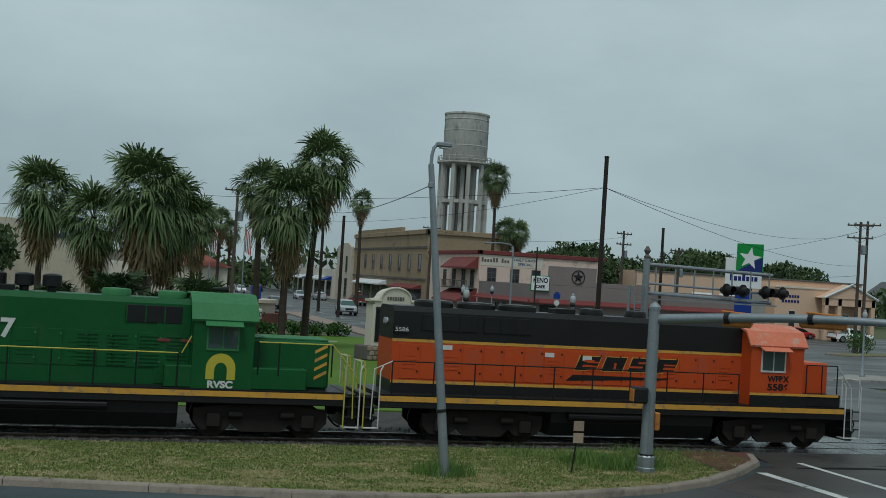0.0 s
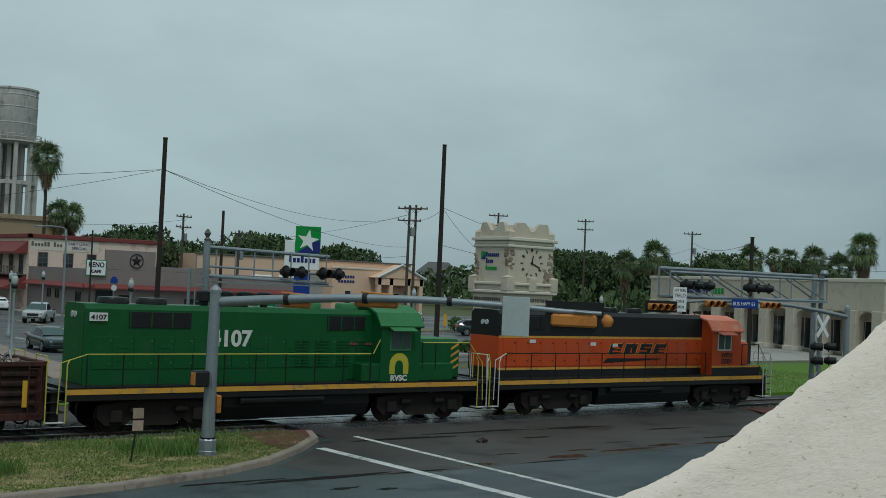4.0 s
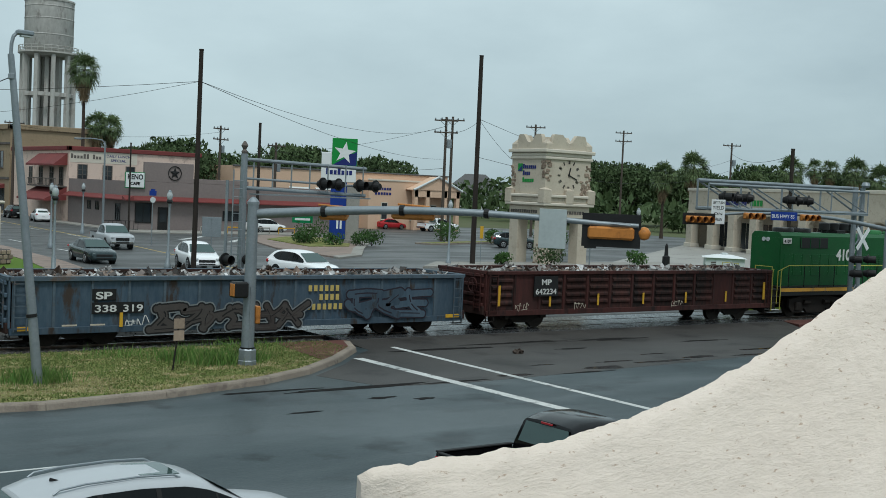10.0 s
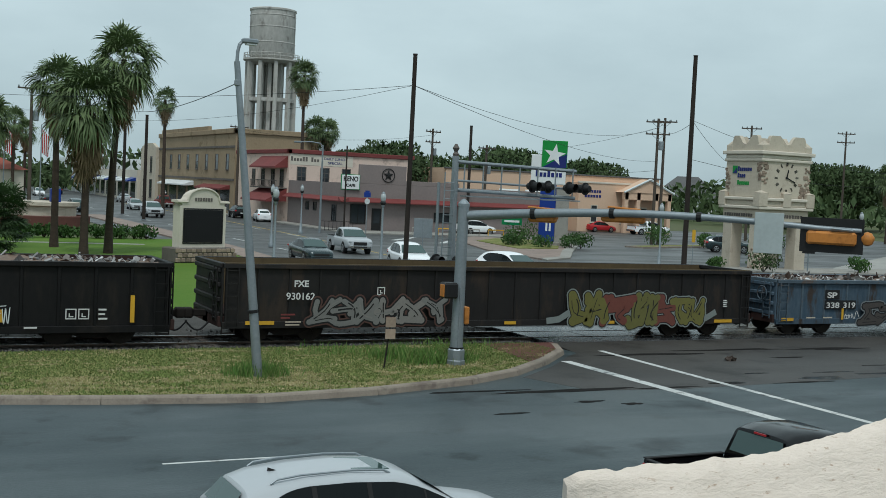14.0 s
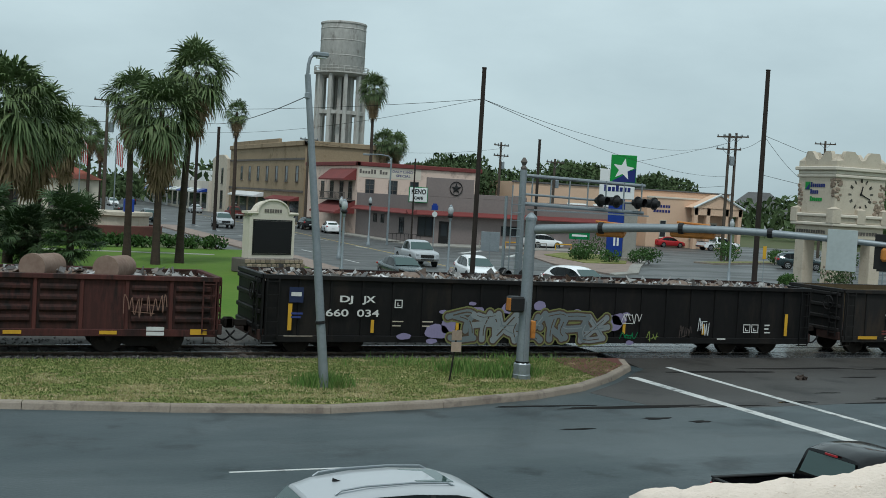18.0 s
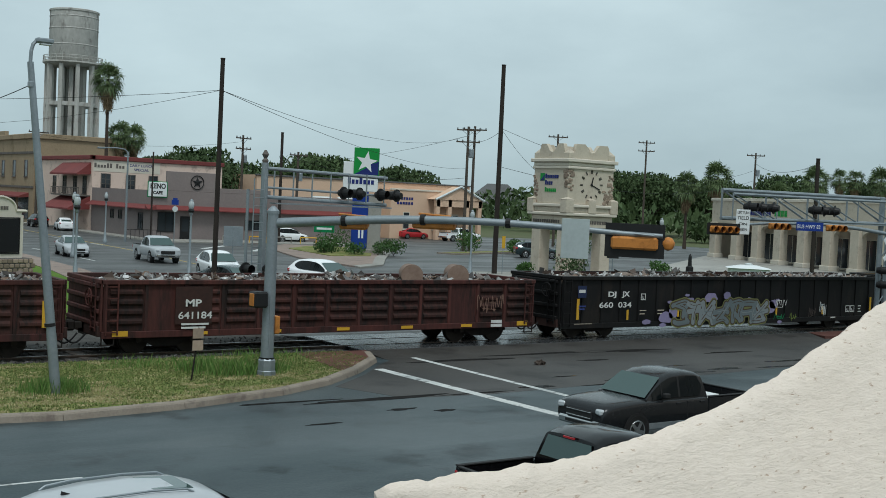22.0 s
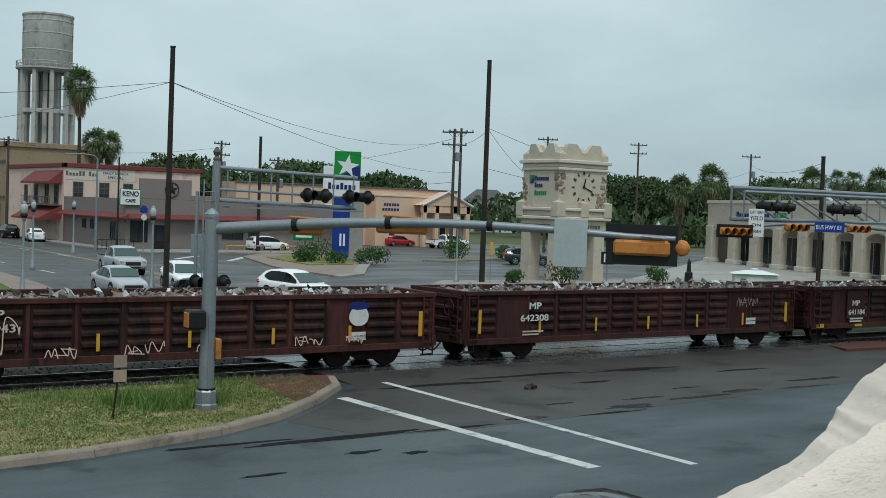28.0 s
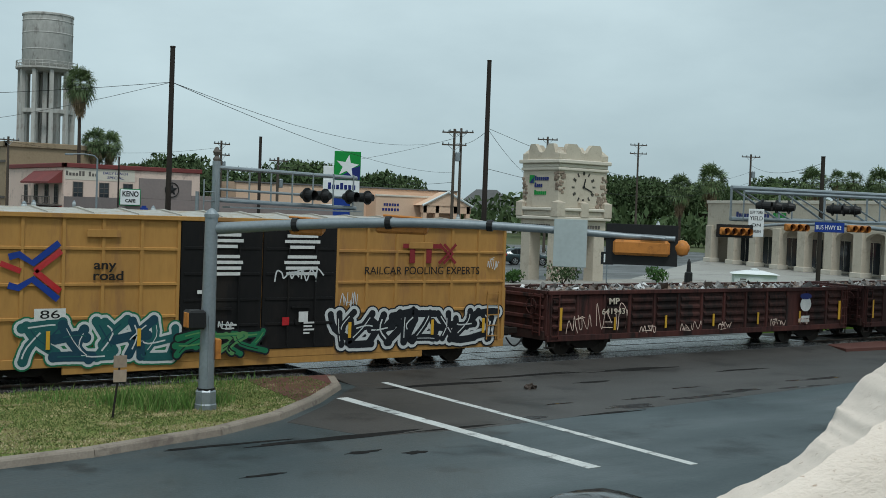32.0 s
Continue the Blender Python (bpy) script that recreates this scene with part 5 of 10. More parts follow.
def boxcar():
    car = thing("boxcar", "yellow boxcar with black doors and graffiti", "railway wagon", group="wagons of the train")
    CARS.append((car, -149.0))
    L, W, zb, zt = 17.6, 1.52, 0.62, 4.42
    h = L / 2
    yel = M["box_yellow"]
    part("body_shell", Mesh().box(-h, h, -W + 0.03, W, zb, zt - 0.02, 0.02), yel, car)
    part("side_sill", Mesh().box(-h, h, -W - 0.03, -W + 0.05, zb - 0.12, zb + 0.12, 0.01).box(-5.6, 5.6, -W - 0.02, -W + 0.05, zb - 0.32, zb - 0.1, 0.01), yel, car)
    part("roof", Mesh().prism([(-W - 0.06, zt - 0.02), (W + 0.06, zt - 0.02), (W + 0.06, zt + 0.03), (0, zt + 0.16), (-W - 0.06, zt + 0.03)], "x", -h, h), M["box_roof"], car, "ribbed galvanised roof")
    rib = Mesh().prism([(-W - 0.05, zt + 0.03), (W + 0.05, zt + 0.03), (W, zt + 0.07), (0, zt + 0.2), (-W, zt + 0.07)], "x", -0.06, 0.06).data("roof_rib", M["box_roof"])
    for i in range(15):
        part("roof_rib", rib, None, car, at=pose(-h + 0.4 + (L - 0.8) * i / 14, 0, 0))
    part("eaves_rail", Mesh().box(-h, h, -W - 0.075, -W + 0.02, zt - 0.09, zt + 0.03, 0.012), yel, car)
    d0, d1 = -2.45, 2.40
    # side panels: posts and two belts
    post = Mesh().prism([(-0.06, 0), (-0.04, -0.05), (0.04, -0.05), (0.06, 0)], "z", zb + 0.1, zt - 0.09).data("side_post", yel)
    for a, b, n in ((-h, d0, 6), (d1, h, 6)):
        for i in range(n + 1):
            part("side_post", post, None, car, at=pose(a + 0.06 + (b - a - 0.12) * i / n, -W + 0.03, 0))
        for z in (1.75, 2.62, 3.55):
            part("side_belt", Mesh().prism([(-W + 0.03, z - 0.05), (-W - 0.025, z - 0.03), (-W - 0.025, z + 0.03), (-W + 0.03, z + 0.05)], "x", a + 0.08, b - 0.08), yel, car)
    blk = M["black_car"]
    for a, b in ((d0, -0.02), (0.02, d1)):
        door = part("door", Mesh().box(a, b, -W - 0.06, -W + 0.03, zb + 0.12, zt - 0.1, 0.015), blk, car, "black plug door with locking bars")
        for i in range(1, 5):
            z = zb + 0.12 + (zt - zb - 0.22) * i / 5
            part("door_rib", Mesh().box(a + 0.08, b - 0.08, -W - 0.085, -W - 0.055, z - 0.04, z + 0.04, 0.012), blk, door)
        for k in (0.33, 0.7):
            x = a + (b - a) * k
            part("locking_bar", Mesh().tube((x, -W - 0.11, zb + 0.2), (x, -W - 0.11, zt - 0.2), 0.025), blk, door)
        part("door_hardware", Mesh().box(a + 0.9, a + 1.5, -W - 0.14, -W - 0.085, 1.9, 1.96).tube((a + 1.1, -W - 0.12, 1.5), (a + 1.1, -W - 0.08, 1.5), 0.09, n=12), blk, door)
        yy = -W - 0.135
        for j, w in enumerate((1.0, 1.15, 0.8)):
            bars(car, "notice_line", (a + b) / 2 - w / 2, 4.02 - j * 0.16, [w], M["white"], yy, 0.09, label="small white warning lines")
        for j, w in enumerate((0.95, 1.15, 1.05, 1.0)):
            bars(car, "notice_line", (a + b) / 2 - w / 2, 3.42 - j * 0.16, [w], M["white"], yy, 0.09, label="small white warning lines")
        bars(car, "data_panel", a + 1.3, 1.5, [0.35, 0.28, 0.35, 0.2], M["white"], yy, 0.05)
    part("placard", Mesh().box(0.62, 0.84, -W - 0.145, -W - 0.135, 1.42, 1.65), M["red_paint"], car, "small red placard")
    part("placard", Mesh().box(1.15, 1.45, -W - 0.145, -W - 0.135, 1.5, 1.8), M["white"], car, "small white placard")
    part("placard", Mesh().box(-2.0, -1.6, -W - 0.145, -W - 0.135, 2.35, 2.45), M["white"], car, "small white placard")
    yt = -W - 0.035
    lettering("slogan", "RAILCAR POOLING EXPERTS", 0.34, M["loco_black"], car, pose(5.55, yt, 2.86) @ UP, "black painted slogan", 4.3, 0.0)
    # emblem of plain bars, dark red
    em = Mesh()
    red = shade("emblem_red", (0.22, 0.025, 0.03), rough=0.6, bump=0)
    em.box(4.75, 5.62, yt - 0.006, yt, 3.66, 3.80).box(5.0, 5.2, yt - 0.006, yt, 3.2, 3.66).box(5.36, 6.2, yt - 0.01, yt - 0.004, 3.66, 3.80).box(5.62, 5.82, yt - 0.006, yt, 3.2, 3.66)
    stroke(em, [(6.1, 3.2), (6.45, 3.5), (6.1, 3.8)], 0.1, yt - 0.008)
    stroke(em, [(6.28, 3.2), (6.63, 3.5), (6.28, 3.8)], 0.1, yt - 0.009)
    stroke(em, [(6.75, 3.2), (6.45, 3.5), (6.75, 3.8)], 0.1, yt - 0.01)
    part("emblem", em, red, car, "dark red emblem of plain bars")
    a1 = lettering("slogan_word", "any", 0.34, M["loco_black"], car, pose(-4.55, yt, 3.02) @ UP, "black painted word", 0.6, 0.006)
    a2 = lettering("slogan_word", "road", 0.34, M["loco_black"], car, pose(-4.45, yt, 2.74) @ UP, "black painted word", 0.8, 0.006)
    arrow_b, arrow_r = Mesh(), Mesh()
    for s in (1, -1):
        stroke(arrow_b, [(-7.0, 2.97 + s * 0.35), (-6.75, 2.97 + s * 0.42), (-6.4, 2.97 + s * 0.2), (-5.75, 2.97 + s * 0.72)][::1], 0.17, yt - 0.008)
        stroke(arrow_r, [(-6.35, 2.97), (-5.7, 2.97 + s * 0.52)], 0.16, yt - 0.012)
    stroke(arrow_r, [(-7.2, 2.97 + 0.2), (-6.7, 2.97)], 0.14, yt - 0.011)
    part("emblem", arrow_b, M["sign_blue"], car, "blue crossed track emblem")
    part("emblem", arrow_r, M["red_paint"], car, "red crossed track emblem")
    part("number_patch", Mesh().box(-6.35, -5.55, yt - 0.03, yt - 0.02, 1.72, 2.02), M["white"], car, "white painted patch")
    lettering("patch_number", "86", 0.3, M["loco_black"], car, pose(-5.95, yt - 0.031, 1.77) @ UP, "", 0.5)
    blk2, wh = shade("spray_black", (0.012, 0.014, 0.018), bump=0), shade("spray_white", (0.55, 0.57, 0.57), bump=0)
    navy, teal = shade("spray_navy", (0.015, 0.055, 0.085), bump=0), shade("spray_green", (0.02, 0.15, 0.07), bump=0)
    graffiti(car, 2.2, 8.3, 0.72, 1.75, 8, [blk2], wh, yt - 0.02, 91, "black and white graffiti letter shapes", halo=blk2, edge=0.09)
    graffiti(car, -6.6, -2.6, 0.62, 1.75, 5, [navy, navy, shade("spray_teal", (0.02, 0.10, 0.10), bump=0)], wh, yt - 0.02, 92, "navy and teal graffiti letter shapes", halo=teal, edge=0.07)
    graffiti(car, -2.5, 0.0, 0.6, 1.3, 3, [teal, shade("spray_pale_green", (0.10, 0.25, 0.09), bump=0)], blk2, -W - 0.15, 93, "green graffiti shapes over the door", edge=0.05)
    tag(car, 0.3, 1.9, 2.65, 3.05, wh, -W - 0.15, 94, n=6, w=0.07)
    tag(car, 2.55, 3.25, 1.85, 2.4, wh, yt - 0.02, 95, n=6, w=0.04)
    tag(car, 8.0, 8.5, 2.95, 3.4, wh, yt - 0.02, 96, n=5, w=0.04)
    tag(car, -1.4, -0.9, 1.35, 1.6, wh, -W - 0.16, 97, n=4, w=0.05)
    for x in (-6.0, -3.6, 2.9, 5.9, 7.9):
        part("reflector", Mesh().box(x - 0.05, x + 0.05, yt - 0.07, yt - 0.06, 0.98, 1.45), M["reflector"], car)
    for s in (-1, 1):
        truck_parts(car, s * (h - 2.4))
        coupler(car, s * h, s)
        part("end_wall", Mesh().box(s * h, s * (h + 0.05), -W + 0.05, W - 0.05, zb, zt, 0.02), yel, car)
        ladder(car, s * (h + 0.1), -W + 0.3, 0.75, 2.4, yel, "x", 6)
    part("ladder", Mesh().box(h - 0.75, h - 0.71, yt - 0.05, yt - 0.01, 0.75, 2.3).box(h - 0.3, h - 0.26, yt - 0.05, yt - 0.01, 0.75, 2.3), yel, car)
    for i in range(5):
        part("rung", Mesh().box(h - 0.75, h - 0.26, yt - 0.06, yt - 0.03, 0.85 + i * 0.34, 0.88 + i * 0.34), yel, car)
    for x, z in ((-4.6, 3.95), (5.4, 3.75)):
        part("placard_holder", Mesh().box(x - 0.45, x + 0.45, yt - 0.03, yt, z - 0.1, z + 0.1, 0.01), yel, car)
    return car


boxcar()


def railing(car, pts, h, post_mat, rail_mat, y):
    for x, z in pts:
        part("handrail_post", Mesh().tube((x, y, z), (x, y, z + h), 0.022, n=6), post_mat, car)
    part("handrail", Mesh().pipe([(x, y, z + h) for x, z in pts], 0.02, 6), rail_mat, car)


def loco(green):
    if green:
        car = thing("locomotive", "green diesel road switcher with yellow handrails", "locomotive", group="locomotives of the train")
        at0, c0, c1, nose, rear, f0, f1, zt = 0.2, 3.05, 4.78, 7.15, -7.5, -8.2, 7.5, 3.95
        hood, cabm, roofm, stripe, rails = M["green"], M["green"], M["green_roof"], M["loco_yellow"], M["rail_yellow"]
    else:
        car = thing("locomotive", "orange and black diesel road switcher", "locomotive", group="locomotives of the train")
        at0, c0, c1, nose, rear, f0, f1, zt = 17.35, 3.95, 5.95, 7.35, -8.1, -8.55, 7.6, 4.1
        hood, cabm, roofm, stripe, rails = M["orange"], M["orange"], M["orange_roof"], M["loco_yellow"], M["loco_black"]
    CARS.append((car, at0))
    Y = 0.86
    part("frame", Mesh().box(f0, f1, -1.48, 1.48, 1.05, 1.42, 0.02), M["loco_black"], car)
    part("frame_stripe", Mesh().box(f0, f1, -1.5, -1.47, 1.25, 1.41), stripe, car, "yellow stripe along the frame")
    part("walkway", Mesh().box(f0, f1, -1.5, 1.5, 1.42, 1.47), M["loco_black"], car)
    part("fuel_tank", Mesh().prism([(-1.3, 0.72), (-1.1, 0.30), (1.1, 0.30), (1.3, 0.72), (1.3, 1.05), (-1.3, 1.05)], "x", -2.95, 2.75), M["loco_black"], car, "black fuel tank")
    part("air_tank", Mesh().tube((-2.4, -1.3, 0.92), (0.8, -1.3, 0.92), 0.16, n=12), M["loco_black"], car)
    ch = 0.16
    sec = lambda z1: [(-Y, 1.47), (-Y, z1 - ch), (-Y + ch, z1), (Y - ch, z1), (Y, z1 - ch), (Y, 1.47)]
    if green:
        part("long_hood", Mesh().prism(sec(zt), "x", rear, c0), hood, car)
        part("inertial_bay", Mesh().box(2.0, c0, -Y - 0.02, Y + 0.02, 1.47, 3.85, 0.05), hood, car)
    else:
        part("long_hood", Mesh().prism([(-Y, 3.08), (-Y, zt - ch), (-Y + ch, zt), (Y - ch, zt), (Y, zt - ch), (Y, 3.08)], "x", rear, c0), M["loco_black"], car, "black upper hood")
        part("hood_side", Mesh().box(rear, c0, -Y, Y, 1.84, 3.08), hood, car, "orange hood side")
        part("hood_skirt", Mesh().box(rear, c0, -Y, Y, 1.47, 1.84), M["loco_black"], car)
        for z in (3.06, 1.80):
            part("hood_line", Mesh().box(rear, c0, -Y - 0.006, -Y, z - 0.045, z + 0.045), stripe, car)
    # hood doors, louvres, grilles
    x = rear + 0.25
    while x < c0 - 0.6:
        part("hood_door", Mesh().box(x, x + 0.62, -Y - 0.018, -Y, 1.95 if green else 1.9, 2.95, 0.006), hood, car)
        if int(x * 7) % 3 == 0:
            for k in range(4):
                part("door_louvre", Mesh().box(x + 0.1, x + 0.52, -Y - 0.03, -Y - 0.016, 2.2 + k * 0.13, 2.25 + k * 0.13), hood, car)
        for z in (2.1, 2.8):
            part("door_latch", Mesh().box(x + 0.55, x + 0.6, -Y - 0.035, -Y - 0.016, z, z + 0.05), M["loco_black"] if not green else M["green_roof"], car)
        x += 0.68
    up = hood if green else M["loco_black"]
    for a, b in (((-6.1, -4.0), (1.15, 2.75)) if green else ((-7.2, -5.4), (-5.2, -3.6))):
        g = part("radiator_grille", Mesh().box(a, b, -Y - 0.03, -Y + 0.02, zt - 0.72, zt - 0.22, 0.01), M["loco_black"], car)
        for i in range(3):
            k = a + (b - a) * (i + 0.5) / 3
            part("grille_frame", Mesh().box(k - (b - a) / 6 + 0.02, k - (b - a) / 6 + 0.06, -Y - 0.045, -Y - 0.028, zt - 0.72, zt - 0.22), up, g)
    if green:
        for a in (-0.1, 0.7, 1.6, 2.35):
            for k in range(9):
                part("hood_louvre", Mesh().box(a, a + 0.55, -Y - 0.045, -Y - 0.015, 2.0 + k * 0.105, 2.035 + k * 0.105), M["green"], car)
        for x in (-3.15, -2.4, -1.65, -0.9):
            part("air_filter", Mesh().lathe([(0.13, zt - 0.02), (0.13, zt + 0.12), (0.27, zt + 0.16), (0.27, zt + 0.46), (0.22, zt + 0.5), (0.05, zt + 0.52)], x, 0, 16), M["loco_black"], car, "black round roof filter", True)
        for z, a in ((2.72, 2.1), (2.72, 2.75)):
            part("warning_plate", Mesh().box(a, a + 0.35, -Y - 0.05, -Y - 0.02, z, z + 0.08), M["red_trim"], car)
    for x, r in ((-6.6, 0.62), (-5.2, 0.62), (-3.8, 0.62), (-1.2, 0.4), (0.4, 0.36)) if not green else ((-6.3, 0.5), (-5.0, 0.5), (0.9, 0.42), (2.5, 0.42)):
        part("roof_fan", Mesh().lathe([(r, zt - 0.02), (r, zt + 0.14), (r * 0.92, zt + 0.2), (0.05, zt + 0.22)], x, 0, 20), M["loco_black"] if x < -3 or not green else M["green_roof"], car, "round roof fan housing", True)
    part("exhaust_pipe", Mesh().box(-2.6, -1.9, -0.35, 0.35, zt - 0.02, zt + 0.16, 0.02), M["loco_black"], car)
    # cab
    zr = 4.05 if not green else 4.12
    prof = [(-1.48, 1.47), (-1.48, 3.42), (-1.2, 3.86), (-0.5, zr), (0.5, zr), (1.2, 3.86), (1.48, 3.42), (1.48, 1.47)]
    part("cab", Mesh().prism(prof, "x", c0, c1), cabm, car)
    rp = [(-1.53, 3.38), (-1.56, 3.44), (-1.24, 3.90), (-0.52, zr + 0.05), (0.52, zr + 0.05), (1.24, 3.90), (1.56, 3.44), (1.53, 3.38), (1.2, 3.84), (0.5, zr), (-0.5, zr), (-1.2, 3.84)]
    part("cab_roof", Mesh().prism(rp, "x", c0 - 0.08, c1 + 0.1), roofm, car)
    w0, w1 = c0 + 0.42, c0 + 1.25
    win = part("cab_window", Mesh().box(w0, w1, -1.50, -1.47, 2.62, 3.28), M["car_glass"], car, "dark cab side window")
    part("window_frame", Mesh().box(w0 - 0.05, w1 + 0.05, -1.51, -1.48, 2.56, 2.62).box(w0 - 0.05, w1 + 0.05, -1.51, -1.48, 3.28, 3.33).box(w0 - 0.05, w0, -1.51, -1.48, 2.62, 3.28).box(w1, w1 + 0.05, -1.51, -1.48, 2.62, 3.28).box((w0 + w1) / 2 - 0.02, (w0 + w1) / 2 + 0.02, -1.51, -1.48, 2.62, 3.28), M["rail_white"] if not green else M["green_roof"], win)
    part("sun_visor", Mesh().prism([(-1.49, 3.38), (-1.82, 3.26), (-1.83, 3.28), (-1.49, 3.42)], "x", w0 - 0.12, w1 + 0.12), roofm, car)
    part("front_window", Mesh().box(c1, c1 + 0.012, -1.2, -0.5, 3.1, 3.62), M["car_glass"], car)
    part("number_board", Mesh().box(c1 + 0.01, c1 + 0.2, -1.25, -0.6, 3.5, 3.8, 0.02), M["white"] if green else M["loco_black"], car)
    # short nose
    nz = 2.9
    part("short_hood", Mesh().box(c1, nose, -Y, Y, 1.47, nz, 0.07), cabm, car)
    if green:
        st = Mesh()
        for k in range(4):
            st.face((nose - 0.45, -Y - 0.004, 1.75 + k * 0.26), (nose - 0.08, -Y - 0.004, 1.95 + k * 0.26), (nose - 0.08, -Y - 0.004, 2.05 + k * 0.26), (nose - 0.45, -Y - 0.004, 1.85 + k * 0.26))
        part("hazard_stripes", st, M["loco_yellow"], car)
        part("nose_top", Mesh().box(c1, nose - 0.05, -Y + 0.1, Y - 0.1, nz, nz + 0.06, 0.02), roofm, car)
        part("battery_box", Mesh().box(c0 - 0.75, c1 + 1.6, -1.45, -Y, 1.47, 2.1, 0.03), M["green"], car)
        part("rear_plate", Mesh().box(rear - 0.02, rear, -0.8, 0.8, 1.5, 3.7), M["green"], car)
        part("number_board", Mesh().box(rear + 0.12, rear + 0.7, -Y - 0.05, -Y - 0.01, 3.42, 3.68, 0.02), M["white"], car)
        lettering("board_number", "4107", 0.2, M["loco_black"], car, pose(rear + 0.41, -Y - 0.055, 3.48) @ UP, "", 0.5, 0.004)
        lettering("board_number", "4107", 0.2, M["loco_black"], car, pose(c1 + 0.12, -1.26, 3.58) @ UP, "", 0.35)
        lettering("road_number", "4107", 0.72, M["white"], car, pose(-2.55, -Y - 0.03, 2.68) @ UP, "large white road number", 1.55, 0.025)
        arch, inner = Mesh(), Mesh()
        ax, az = (c0 + c1) / 2 - 0.05, 1.78
        flat(arch, [(ax - 0.42, az - 0.05)] + [(ax - 0.42 + 0.84 * (1 - math.cos(math.pi * i / 12)) / 2 * 1.0, az + 0.28 + 0.42 * math.sin(math.pi * i / 12)) for i in range(13)] + [(ax + 0.42, az - 0.05)], -1.486)
        flat(inner, [(ax - 0.18, az - 0.05)] + [(ax - 0.18 + 0.36 * (1 - math.cos(math.pi * i / 10)) / 2, az + 0.22 + 0.22 * math.sin(math.pi * i / 10)) for i in range(11)] + [(ax + 0.18, az - 0.05)], -1.49)
        part("emblem", arch, shade("emblem_yellow", (0.5, 0.43, 0.05), rough=0.5, bump=0), car, "yellow arch emblem")
        part("emblem", inner, M["green"], car, "dark centre of the emblem")
        lettering("reporting_mark", "RVSC", 0.27, M["white"], car, pose(ax, -1.49, 1.50) @ UP, "white reporting letters", 0.72, 0.012)
    else:
        part("battery_box", Mesh().box(c1 - 0.5, nose + 0.1, -1.46, -Y, 1.47, 1.88, 0.02), M["loco_black"], car)
        part("nose_line", Mesh().box(c0, nose, -1.486, -1.482, 1.80, 1.88), stripe, car)
        part("cab_skirt", Mesh().box(c0, c1, -1.486, -1.482, 1.47, 1.80), M["loco_black"], car)
        lettering("road_number", "5586", 0.30, M["loco_black"], car, pose(c0 + 1.05, -1.486, 1.98) @ UP, "black road number on the cab", 0.8, 0.01)
        lettering("reporting_mark", "WFRX", 0.27, M["loco_black"], car, pose(c0 + 1.05, -1.486, 2.26) @ UP, "black reporting letters", 0.82, 0.01)
        part("number_board", Mesh().box(rear + 0.02, rear + 0.5, -Y - 0.05, -Y - 0.01, 3.28, 3.5, 0.02), M["loco_black"], car)
        lettering("board_number", "5586", 0.18, M["white"], car, pose(rear + 0.27, -Y - 0.055, 3.33) @ UP, "", 0.42)
        # emblem: leaning dark blocks over a swoosh, as plain shapes
        em, eg = Mesh(), Mesh()
        for j in range(4):
            x = -2.05 + j * 0.92
            q = [(x, 2.36), (x + 0.72, 2.36), (x + 0.90, 2.80), (x + 0.18, 2.80)]
            flat(eg, [(u + (0.03 if i in (1, 2) else -0.03), w + (0.025 if i > 1 else -0.025)) for i, (u, w) in enumerate(q)], -Y - 0.024)
            flat(em, q, -Y - 0.028)
            for z0, z1, u0, u1 in (((2.46, 2.53, 0.24, 0.56), (2.62, 2.69, 0.30, 0.64)), ((2.42, 2.62, 0.42, 0.50),), ((2.48, 2.54, 0.02, 0.52), (2.62, 2.68, 0.36, 0.84)), ((2.46, 2.54, 0.34, 0.80), (2.36, 2.42, 0.24, 0.74)))[j]:
                slot = [(x + u0, z0), (x + u1, z0), (x + u1 + 0.03, z1), (x + u0 + 0.03, z1)]
                part("emblem_slot", (lambda z: (flat(z, slot, -Y - 0.031), z)[1])(Mesh()), hood, car)
        flat(em, [(-2.35, 2.0), (1.25, 2.14), (1.25, 2.18), (-2.1, 2.2)], -Y - 0.028)
        part("emblem_edge", eg, stripe, car, "thin yellow edge of the emblem")
        part("emblem", em, M["loco_black"], car, "dark leaning emblem of plain shapes")
        for x, z in ((-6.5, 2.82), (-3.1, 2.72), (-1.8, 2.66)):
            part("warning_plate", Mesh().box(x, x + 0.32, -Y - 0.03, -Y - 0.02, z, z + 0.14), M["white"], car)
    # steps, pilots, lamps, handrails
    for s, x in ((-1, f0), (1, f1)):
        part("pilot", Mesh().box(x - 0.06 + (0.5 if s > 0 else -0.1), x + 0.06 + (0.1 if s > 0 else -0.5) + (0.0), -1.4, 1.4, 0.35, 1.42, 0.03), M["loco_black"], car)
        for k in range(4):
            z = 0.42 + k * 0.3
            part("step", Mesh().box(x + s * 0.02, x + s * 0.62, -1.5, -1.1, z, z + 0.04, 0.008), M["rail_white"] if k == 0 else M["loco_black"], car)
        for xx in (x + s * 0.02, x + s * 0.62):
            part("step_rail", Mesh().pipe([(xx, -1.52, 0.42), (xx, -1.52, 2.15), (xx - s * 0.08, -1.5, 2.3)], 0.022, 6), rails if green else M["rail_white"], car)
        for ya, yb in ((-1.45, -0.5), (0.5, 1.45)):
            part("platform_rail", Mesh().pipe([(x + s * 0.6, ya, 1.47), (x + s * 0.6, ya, 2.4), (x + s * 0.6, yb, 2.4), (x + s * 0.6, yb, 1.47)], 0.022, 6), rails if green else M["rail_white"], car)
        coupler(car, x + s * 0.5, s)
